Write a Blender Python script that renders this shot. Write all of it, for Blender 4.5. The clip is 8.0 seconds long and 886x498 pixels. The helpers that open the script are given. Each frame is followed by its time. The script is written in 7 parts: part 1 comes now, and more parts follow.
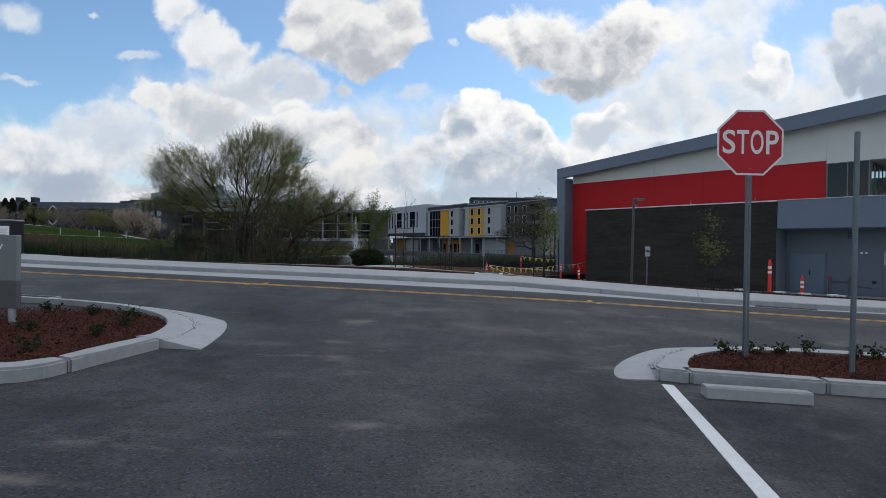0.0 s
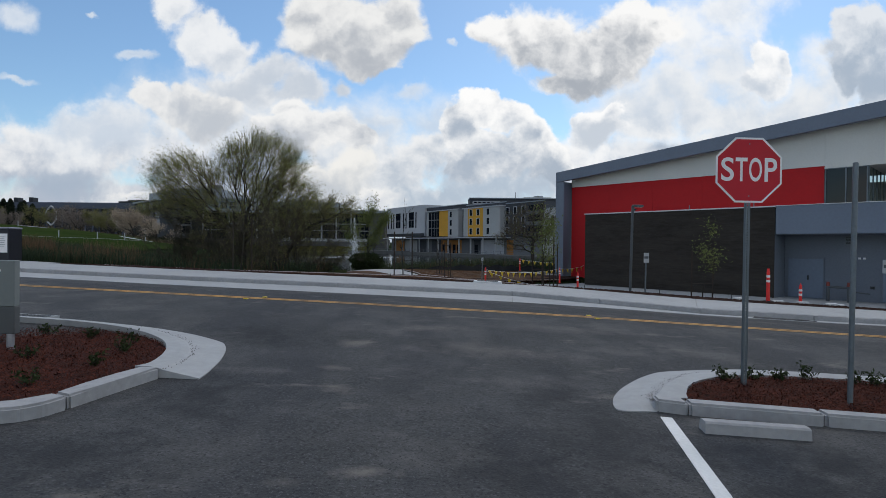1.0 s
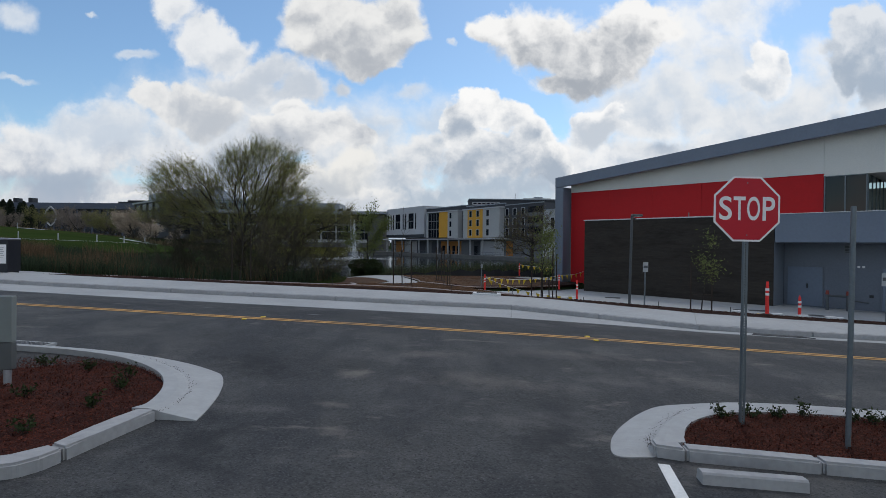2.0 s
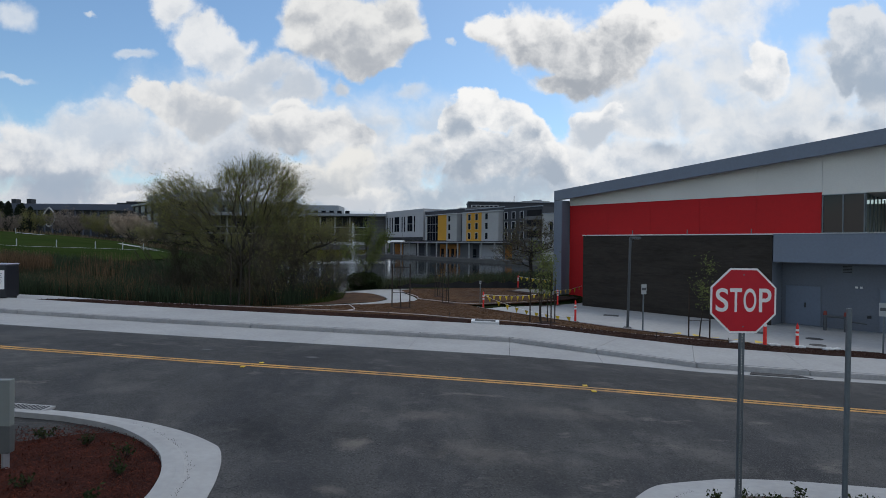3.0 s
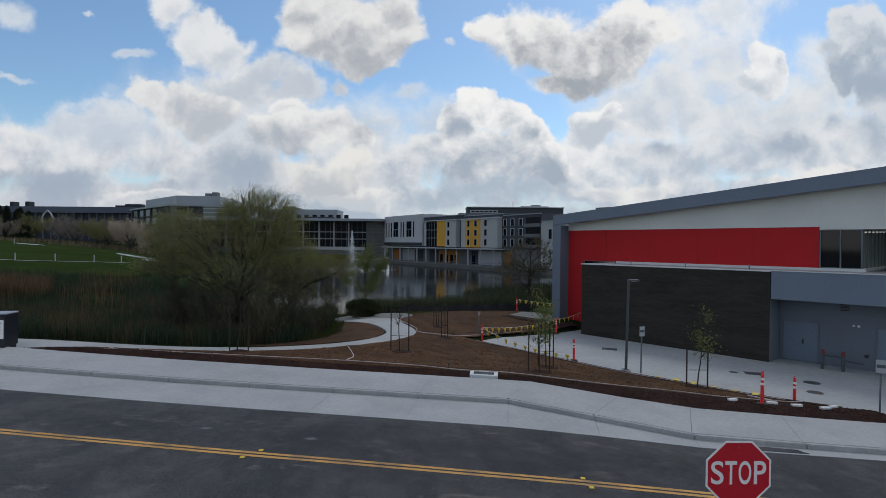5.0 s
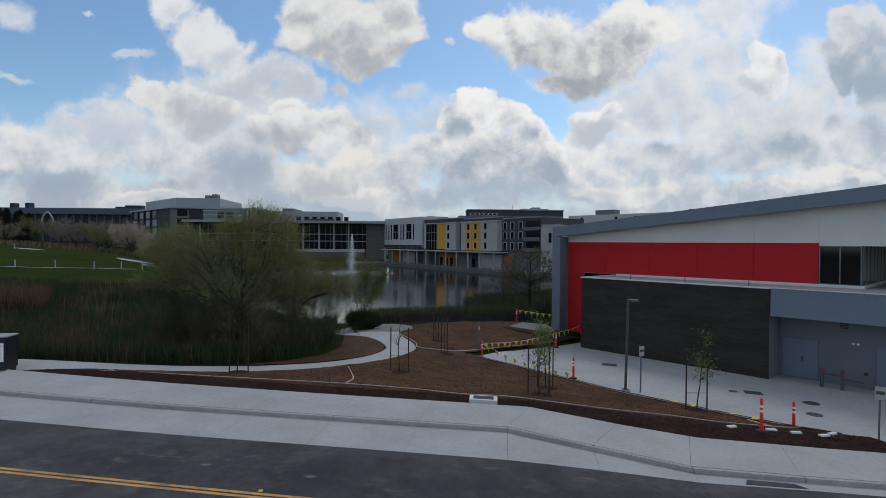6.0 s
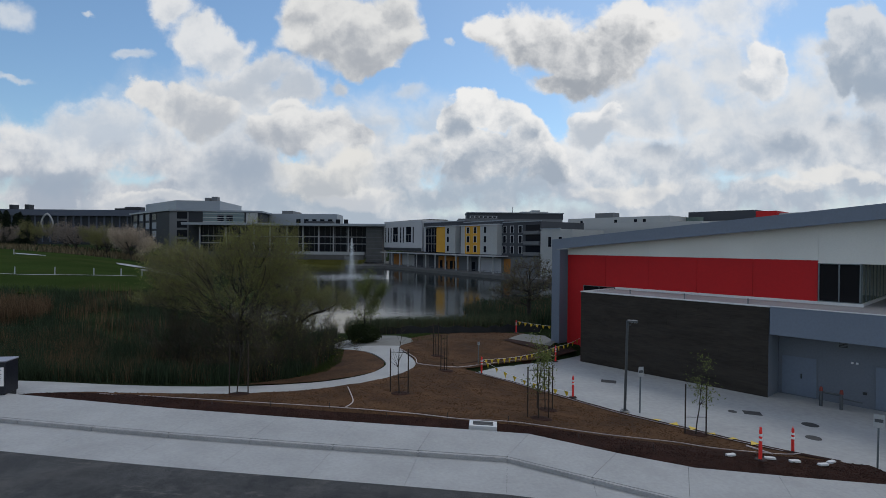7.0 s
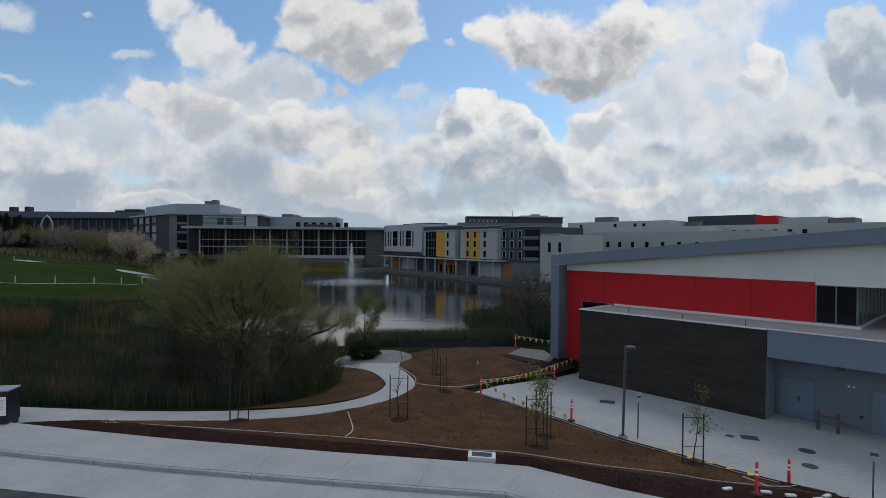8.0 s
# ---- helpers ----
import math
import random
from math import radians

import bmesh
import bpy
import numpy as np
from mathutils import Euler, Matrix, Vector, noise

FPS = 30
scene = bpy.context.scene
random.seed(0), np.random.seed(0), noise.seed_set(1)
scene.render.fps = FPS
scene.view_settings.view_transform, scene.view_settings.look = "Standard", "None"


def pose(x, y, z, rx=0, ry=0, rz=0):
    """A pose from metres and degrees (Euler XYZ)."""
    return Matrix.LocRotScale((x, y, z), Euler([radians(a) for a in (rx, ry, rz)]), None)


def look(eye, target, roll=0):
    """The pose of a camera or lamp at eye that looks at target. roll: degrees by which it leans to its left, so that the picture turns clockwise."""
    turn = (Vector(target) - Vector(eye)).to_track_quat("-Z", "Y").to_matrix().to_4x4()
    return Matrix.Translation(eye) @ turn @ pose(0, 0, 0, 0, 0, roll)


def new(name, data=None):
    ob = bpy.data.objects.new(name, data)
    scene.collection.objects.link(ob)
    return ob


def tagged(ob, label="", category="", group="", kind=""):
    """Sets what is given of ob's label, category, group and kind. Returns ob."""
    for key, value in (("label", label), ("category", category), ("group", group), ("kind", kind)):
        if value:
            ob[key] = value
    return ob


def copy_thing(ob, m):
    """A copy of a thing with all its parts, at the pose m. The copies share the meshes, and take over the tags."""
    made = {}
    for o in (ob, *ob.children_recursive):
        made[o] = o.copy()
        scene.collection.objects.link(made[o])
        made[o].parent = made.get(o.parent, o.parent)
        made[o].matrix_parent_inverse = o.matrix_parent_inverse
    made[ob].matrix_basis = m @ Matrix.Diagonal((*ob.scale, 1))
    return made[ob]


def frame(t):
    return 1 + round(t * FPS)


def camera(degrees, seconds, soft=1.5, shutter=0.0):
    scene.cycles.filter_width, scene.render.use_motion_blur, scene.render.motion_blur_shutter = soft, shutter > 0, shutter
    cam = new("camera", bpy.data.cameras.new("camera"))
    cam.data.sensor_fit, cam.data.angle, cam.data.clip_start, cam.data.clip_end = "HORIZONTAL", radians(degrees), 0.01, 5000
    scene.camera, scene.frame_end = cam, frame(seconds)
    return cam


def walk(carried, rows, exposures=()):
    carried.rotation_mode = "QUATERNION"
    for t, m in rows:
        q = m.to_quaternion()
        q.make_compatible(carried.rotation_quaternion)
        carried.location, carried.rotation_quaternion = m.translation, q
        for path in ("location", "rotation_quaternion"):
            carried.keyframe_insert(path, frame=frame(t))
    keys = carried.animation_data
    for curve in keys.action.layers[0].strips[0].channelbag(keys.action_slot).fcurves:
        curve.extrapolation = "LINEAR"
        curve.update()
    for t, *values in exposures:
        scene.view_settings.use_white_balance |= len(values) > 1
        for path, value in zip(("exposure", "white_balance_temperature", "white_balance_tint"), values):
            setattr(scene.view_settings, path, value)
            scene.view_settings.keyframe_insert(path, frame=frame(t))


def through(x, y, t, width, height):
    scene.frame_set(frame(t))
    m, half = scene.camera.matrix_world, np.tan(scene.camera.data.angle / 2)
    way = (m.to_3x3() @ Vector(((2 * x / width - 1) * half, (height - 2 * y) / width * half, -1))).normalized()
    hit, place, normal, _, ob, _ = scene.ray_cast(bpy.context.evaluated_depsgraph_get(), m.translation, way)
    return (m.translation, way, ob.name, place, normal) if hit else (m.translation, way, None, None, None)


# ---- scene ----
cam = camera(80, 8.0, soft=0.5)
PATH = [
    (0, pose(-0.000, 0.000, 1.236, 89.56, -0.53, -0.00)),
    (0.5, pose(-0.002, 0.000, 1.399, 89.55, -0.52, -0.07)),
    (1, pose(-0.004, 0.000, 1.552, 89.52, -0.50, -0.12)),
    (1.2, pose(-0.001, 0.002, 1.611, 89.51, -0.50, -0.10)),
    (2.3, pose(0.020, 0.017, 2.259, 89.50, -0.51, -0.20)),
    (2.5, pose(0.010, 0.014, 2.478, 89.50, -0.52, -0.24)),
    (3, pose(0.024, 0.008, 3.038, 89.48, -0.52, -0.26)),
    (3.5, pose(0.022, -0.007, 3.585, 89.47, -0.51, -0.28)),
    (4, pose(0.018, -0.020, 4.082, 89.46, -0.50, -0.31)),
    (4.5, pose(0.017, -0.020, 4.567, 89.45, -0.48, -0.30)),
    (4.7, pose(0.017, -0.023, 4.751, 89.46, -0.49, -0.33)),
    (5.8, pose(0.022, -0.035, 5.771, 89.46, -0.49, -0.40)),
    (6, pose(0.024, -0.038, 5.951, 89.46, -0.49, -0.37)),
    (6.5, pose(0.019, -0.049, 6.385, 89.47, -0.49, -0.40)),
    (7, pose(0.018, -0.066, 6.919, 89.49, -0.49, -0.40)),
    (7.5, pose(0.021, -0.123, 7.523, 89.51, -0.50, -0.41)),
    (8, pose(0.033, -0.219, 8.130, 89.55, -0.50, -0.42)),
]
walk(cam, PATH, [(0.0, -0.03), (2.5, -0.11), (5.0, -0.20), (8.0, -0.26)])

# ---- world, sun ----
def nodes_of(owner):
    owner.use_nodes = True
    return owner.node_tree.nodes, owner.node_tree.links


SUN_EL, SUN_AZ = 48.0, 28.0     # height, and turn to the right of straight ahead, in degrees
world = bpy.data.worlds.new("world")
scene.world = world
wn, wl = nodes_of(world)
bg = wn["Background"]


def wmath(op, a, b=None, clamp=False):
    n = wn.new("ShaderNodeMath")
    n.operation, n.use_clamp = op, clamp
    for k, v in enumerate((a, b)):
        if v is None:
            continue
        if isinstance(v, (int, float)):
            n.inputs[k].default_value = v
        else:
            wl.new(v, n.inputs[k])
    return n.outputs[0]


def wvec(op, a, b):
    n = wn.new("ShaderNodeVectorMath")
    n.operation = op
    for k, v in enumerate((a, b)):
        if isinstance(v, tuple):
            n.inputs[k].default_value = v
        elif v is not None:
            wl.new(v, n.inputs[k])
    return n


def wnoise(vec, scale, detail=8.0, rough=0.55):
    n = wn.new("ShaderNodeTexNoise")
    wl.new(vec, n.inputs["Vector"])
    n.inputs["Scale"].default_value, n.inputs["Detail"].default_value, n.inputs["Roughness"].default_value = scale, detail, rough
    return n


def wstep(x, lo, hi):
    n = wn.new("ShaderNodeMapRange")
    n.interpolation_type = "SMOOTHSTEP"
    wl.new(x, n.inputs[0])
    n.inputs[1].default_value, n.inputs[2].default_value = lo, hi
    return n.outputs[0]


def wmix(f, a, b):
    n = wn.new("ShaderNodeMix")
    n.data_type = "RGBA"
    wl.new(f, n.inputs[0])
    for k, v in ((6, a), (7, b)):
        if isinstance(v, tuple):
            n.inputs[k].default_value = (*v, 1)
        else:
            wl.new(v, n.inputs[k])
    return n.outputs[2]


sky = wn.new("ShaderNodeTexSky")
sky.sky_type, sky.sun_disc = "NISHITA", False
sky.sun_elevation, sky.sun_rotation = radians(SUN_EL), radians(SUN_AZ)
sky.air_density, sky.dust_density, sky.ozone_density = 1.0, 0.4, 1.5
gain = wn.new("ShaderNodeMix")
gain.data_type, gain.blend_type = "RGBA", "MULTIPLY"
gain.inputs[0].default_value = 1.0
wl.new(sky.outputs[0], gain.inputs[6])
gain.inputs[7].default_value = (0.112, 0.130, 0.137, 1)
blue = gain.outputs[2]

way = wn.new("ShaderNodeTexCoord").outputs["Generated"]
sep = wn.new("ShaderNodeSeparateXYZ")
wl.new(way, sep.inputs[0])
dx, dy, dz = sep.outputs
ahead = wmath("MAXIMUM", dy, 0.08)
flat = wn.new("ShaderNodeCombineXYZ")
wl.new(wmath("DIVIDE", dx, ahead), flat.inputs[0])
wl.new(wmath("DIVIDE", dz, ahead), flat.inputs[1])
P = flat.outputs[0]
warp = wvec("SCALE", wvec("SUBTRACT", wnoise(P, 7.0, 6.0).outputs["Color"], (0.5, 0.5, 0.5)).outputs[0], None)
warp.inputs["Scale"].default_value = 0.12
Pw = wvec("ADD", P, warp.outputs[0]).outputs[0]


def puffs(rows, vec):
    """A soft field, 1 in the heart of each puff: rows of (across, up, half width, half height), as tangents from straight ahead."""
    field = None
    for cx, cy, rx, ry in rows:
        m = wvec("MULTIPLY", wvec("SUBTRACT", vec, (cx, cy, 0.0)).outputs[0], (1 / rx, 1 / ry, 0.0))
        v = wmath("SUBTRACT", 1.0, wvec("LENGTH", m.outputs[0], None).outputs["Value"])
        if field is None:
            field = v
        else:
            n = wn.new("ShaderNodeMath")
            n.operation = "SMOOTH_MAX"
            wl.new(field, n.inputs[0])
            wl.new(v, n.inputs[1])
            n.inputs[2].default_value = 0.25
            field = n.outputs[0]
    return field


def billow(vec, scale):
    """Rounded heaps, like the heads of cumulus."""
    n = wn.new("ShaderNodeTexVoronoi")
    n.feature = "SMOOTH_F1"
    wl.new(vec, n.inputs["Vector"])
    n.inputs["Scale"].default_value, n.inputs["Smoothness"].default_value, n.inputs["Detail"].default_value = scale, 0.35, 2.0
    n.inputs["Roughness"].default_value = 0.5
    return wmath("SUBTRACT", 0.6, n.outputs["Distance"])


def swell_at(vec, plain):
    """Cloud texture about a mean of nothing: broad swells, rounded heaps and fine shreds."""
    broad = wmath("MULTIPLY", wmath("SUBTRACT", wnoise(vec, 5.0, 10.0, 0.62).outputs["Fac"], 0.5), 2.6)
    fine = wmath("MULTIPLY", wmath("SUBTRACT", wnoise(plain, 17.0, 10.0, 0.65).outputs["Fac"], 0.5), 1.4)
    heap = wmath("ADD", wmath("MULTIPLY", billow(vec, 8.0), 1.0), wmath("MULTIPLY", billow(vec, 19.0), 0.55))
    return wmath("ADD", wmath("ADD", broad, fine), heap)


# clouds from the farthest to the nearest: lit and shaded colour, softness of the edge, raggedness, how solid, height and half depth of the turn from light to shade, puffs
CLOUDS = [
    # low banks on the left
    ((0.84, 0.84, 0.845), (0.46, 0.5, 0.57), 0.30, 0.46, 0.97, 0.152, 0.096, [
        (-0.786, 0.160, 0.118, 0.080), (-0.648, 0.175, 0.128, 0.075), (-0.510, 0.177, 0.128, 0.080), (-0.383, 0.148, 0.118, 0.091), (-0.733, 0.086, 0.182, 0.054), (-0.478, 0.089, 0.214, 0.054),
        (-0.797, 0.203, 0.064, 0.037), (-0.616, 0.024, 0.450, 0.064)]),
    # low banks in the middle
    ((0.82, 0.83, 0.845), (0.48, 0.54, 0.61), 0.30, 0.44, 0.96, 0.152, 0.086, [
        (-0.149, 0.150, 0.161, 0.080), (-0.042, 0.157, 0.096, 0.075), (-0.233, 0.091, 0.235, 0.048), (-0.020, 0.088, 0.214, 0.043), (-0.084, 0.028, 0.428, 0.064), (0.108, 0.110, 0.193, 0.064),
        (0.194, 0.143, 0.096, 0.064)]),
    # low banks on the right
    ((0.92, 0.92, 0.92), (0.52, 0.57, 0.64), 0.36, 0.42, 0.97, 0.152, 0.096, [
        (0.322, 0.160, 0.128, 0.086), (0.451, 0.146, 0.139, 0.075), (0.580, 0.168, 0.150, 0.086), (0.720, 0.180, 0.161, 0.096), (0.506, 0.092, 0.428, 0.048), (0.817, 0.149, 0.128, 0.096),
        (0.506, 0.033, 0.535, 0.064), (0.375, 0.225, 0.118, 0.064), (0.493, 0.237, 0.096, 0.054), (0.665, 0.239, 0.128, 0.064)]),
    # thin streaming veils
    ((0.9, 0.91, 0.92), (0.7, 0.74, 0.79), 0.50, 0.60, 0.93, 0.354, 0.128, [
        (0.474, 0.423, 0.091, 0.118), (0.545, 0.339, 0.123, 0.096), (0.522, 0.445, 0.118, 0.064), (0.750, 0.309, 0.096, 0.075), (0.449, 0.290, 0.102, 0.048), (0.686, 0.271, 0.107, 0.064),
        (0.590, 0.238, 0.118, 0.043), (-0.373, 0.255, 0.139, 0.064), (-0.670, 0.215, 0.128, 0.043)]),
    # pale haze between the clouds
    ((0.82, 0.84, 0.86), (0.64, 0.69, 0.75), 0.60, 0.45, 0.80, 0.216, 0.161, [
        (-0.383, 0.244, 0.214, 0.086), (-0.149, 0.214, 0.150, 0.075), (-0.638, 0.199, 0.214, 0.054), (0.590, 0.254, 0.278, 0.118), (0.375, 0.252, 0.128, 0.075), (-0.021, 0.232, 0.096, 0.043)]),
    # ragged streak
    ((0.86, 0.87, 0.88), (0.62, 0.65, 0.69), 0.26, 0.50, 0.95, 0.365, 0.075, [
        (-0.511, 0.439, 0.041, 0.045), (-0.458, 0.390, 0.054, 0.049), (-0.395, 0.366, 0.066, 0.051), (-0.331, 0.332, 0.068, 0.051), (-0.267, 0.298, 0.066, 0.045), (-0.189, 0.299, 0.026, 0.030),
        (-0.362, 0.295, 0.107, 0.049)]),
    # lit heap on the left
    ((0.84, 0.84, 0.835), (0.57, 0.585, 0.61), 0.15, 0.34, 0.97, 0.253, 0.048, [
        (-0.496, 0.266, 0.088, 0.045), (-0.551, 0.278, 0.041, 0.030), (-0.434, 0.241, 0.077, 0.047)]),
    # heap below the great cloud
    ((0.88, 0.88, 0.875), (0.5, 0.52, 0.555), 0.16, 0.34, 0.98, 0.205, 0.045, [
        (-0.234, 0.219, 0.083, 0.048), (-0.168, 0.196, 0.043, 0.036), (-0.277, 0.248, 0.039, 0.030), (-0.293, 0.199, 0.079, 0.048)]),
    # low cream heap
    ((0.86, 0.85, 0.82), (0.6, 0.61, 0.62), 0.22, 0.40, 0.95, 0.122, 0.034, [
        (-0.266, 0.126, 0.068, 0.034), (-0.168, 0.131, 0.060, 0.039), (-0.212, 0.105, 0.102, 0.032)]),
    # heaps beside the tower
    ((0.84, 0.85, 0.86), (0.5, 0.55, 0.61), 0.22, 0.40, 0.95, 0.163, 0.054, [
        (-0.040, 0.171, 0.062, 0.045), (-0.082, 0.135, 0.058, 0.045), (-0.008, 0.197, 0.034, 0.028)]),
    # great grey cloud
    ((0.84, 0.84, 0.83), (0.5, 0.51, 0.53), 0.13, 0.20, 0.99, 0.381, 0.086, [
        (-0.183, 0.403, 0.143, 0.079), (-0.244, 0.436, 0.079, 0.058), (-0.095, 0.415, 0.062, 0.086), (-0.134, 0.355, 0.071, 0.041)]),
    # great white cloud
    ((0.93, 0.925, 0.915), (0.43, 0.445, 0.47), 0.14, 0.28, 0.99, 0.365, 0.064, [
        (0.186, 0.392, 0.118, 0.073), (0.105, 0.414, 0.056, 0.036), (0.277, 0.359, 0.111, 0.071), (0.346, 0.403, 0.077, 0.086), (0.235, 0.316, 0.077, 0.032), (0.396, 0.422, 0.064, 0.049)]),
    # small crisp heap
    ((0.96, 0.96, 0.96), (0.62, 0.66, 0.71), 0.14, 0.34, 0.97, 0.338, 0.043, [
        (0.601, 0.369, 0.041, 0.032), (0.635, 0.355, 0.028, 0.028), (0.594, 0.322, 0.056, 0.032)]),
    # crisp heads
    ((0.96, 0.96, 0.96), (0.62, 0.65, 0.69), 0.14, 0.34, 0.97, 0.232, 0.037, [
        (0.276, 0.245, 0.039, 0.026), (0.326, 0.250, 0.028, 0.021), (0.300, 0.217, 0.071, 0.039)]),
    # tower of cumulus
    ((0.97, 0.965, 0.955), (0.44, 0.49, 0.555), 0.12, 0.34, 0.99, 0.200, 0.080, [
        (0.073, 0.264, 0.051, 0.041), (0.034, 0.225, 0.041, 0.043), (0.120, 0.247, 0.049, 0.039), (0.161, 0.205, 0.056, 0.049), (0.099, 0.172, 0.098, 0.066), (0.202, 0.152, 0.041, 0.049),
        (0.046, 0.150, 0.051, 0.049)]),
    # dark cloud high on the right
    ((0.76, 0.79, 0.83), (0.43, 0.49, 0.565), 0.16, 0.34, 0.97, 0.397, 0.064, [
        (0.805, 0.408, 0.059, 0.077), (0.771, 0.358, 0.045, 0.062), (0.836, 0.329, 0.056, 0.077), (0.759, 0.424, 0.032, 0.039)]),
    # blue-grey low clouds
    ((0.76, 0.79, 0.83), (0.42, 0.48, 0.56), 0.55, 0.60, 0.85, 0.221, 0.064, [
        (0.822, 0.233, 0.086, 0.066), (0.753, 0.241, 0.064, 0.047), (0.658, 0.201, 0.086, 0.043), (-0.388, 0.138, 0.096, 0.049), (-0.733, 0.111, 0.118, 0.024), (0.408, 0.177, 0.075, 0.032)]),
    # cream streaks
    ((0.88, 0.875, 0.86), (0.68, 0.69, 0.71), 0.34, 0.45, 0.85, 0.103, 0.021, [
        (0.390, 0.106, 0.086, 0.016), (0.301, 0.099, 0.054, 0.015), (0.764, 0.138, 0.112, 0.016), (0.667, 0.113, 0.068, 0.014), (-0.148, 0.084, 0.096, 0.015), (-0.563, 0.081, 0.128, 0.015)]),
    # wisps
    ((0.8, 0.83, 0.86), (0.66, 0.71, 0.77), 0.50, 0.45, 0.75, 0.354, 0.214, [
        (-0.808, 0.431, 0.043, 0.026), (-0.584, 0.353, 0.032, 0.010), (-0.808, 0.303, 0.041, 0.009), (-0.066, 0.281, 0.041, 0.011), (-0.120, 0.231, 0.049, 0.013), (0.017, 0.383, 0.010, 0.012),
        (-0.659, 0.434, 0.013, 0.007)]),
]
RISE = (0.012, 0.032, 0.0)
swell = swell_at(Pw, P)
relief = wmath("SUBTRACT", swell, swell_at(wvec("ADD", Pw, RISE).outputs[0], wvec("ADD", P, RISE).outputs[0]))
up = wn.new("ShaderNodeSeparateXYZ")
wl.new(Pw, up.inputs[0])
high = up.outputs[1]
sheet = wmix(wstep(high, 0.17, -0.02), blue, (0.70, 0.735, 0.78))
for lit, dull, edge, rag, solid, turn, depth, rows in CLOUDS:
    body = wmath("ADD", puffs(rows, Pw), wmath("MULTIPLY", swell, rag))
    below = wmath("MULTIPLY", wmath("SUBTRACT", turn, high), 0.34 / depth)
    dark = wmath("ADD", wmath("SUBTRACT", below, wmath("MULTIPLY", relief, 0.60)), wmath("MULTIPLY", body, 0.52))
    sheet = wmix(wmath("MULTIPLY", wstep(body, -edge, edge), solid), sheet, wmix(wstep(dark, -0.32, 0.66), tuple(1.06 * c for c in lit), (0.96 * dull[0], dull[1], 1.05 * dull[2])))
# the rest of the dome
dome = wn.new("ShaderNodeCombineXYZ")
lift = wmath("ADD", wmath("MAXIMUM", dz, 0.0), 0.25)
wl.new(wmath("DIVIDE", dx, lift), dome.inputs[0])
wl.new(wmath("DIVIDE", dy, lift), dome.inputs[1])
mass = wnoise(dome.outputs[0], 1.3, 8.0, 0.55).outputs["Fac"]
rest = wmix(wstep(mass, 0.42, 0.60), blue, wmix(wstep(mass, 0.55, 0.8), (0.95, 0.95, 0.95), (0.56, 0.59, 0.63)))
wl.new(wmix(wstep(dy, 0.25, 0.45), rest, sheet), bg.inputs[0])
bg.inputs[1].default_value = 1.0

sun = new("sun", bpy.data.lights.new("sun", "SUN"))
sun.data.energy, sun.data.angle, sun.data.color = 1.0, radians(14), (1.0, 0.96, 0.9)
_e, _a = radians(SUN_EL), radians(SUN_AZ)
sun.matrix_world = look((math.sin(_a) * math.cos(_e) * 80, math.cos(_a) * math.cos(_e) * 80, math.sin(_e) * 80), (0, 0, 0))

# ---- materials ----
MATS = {}


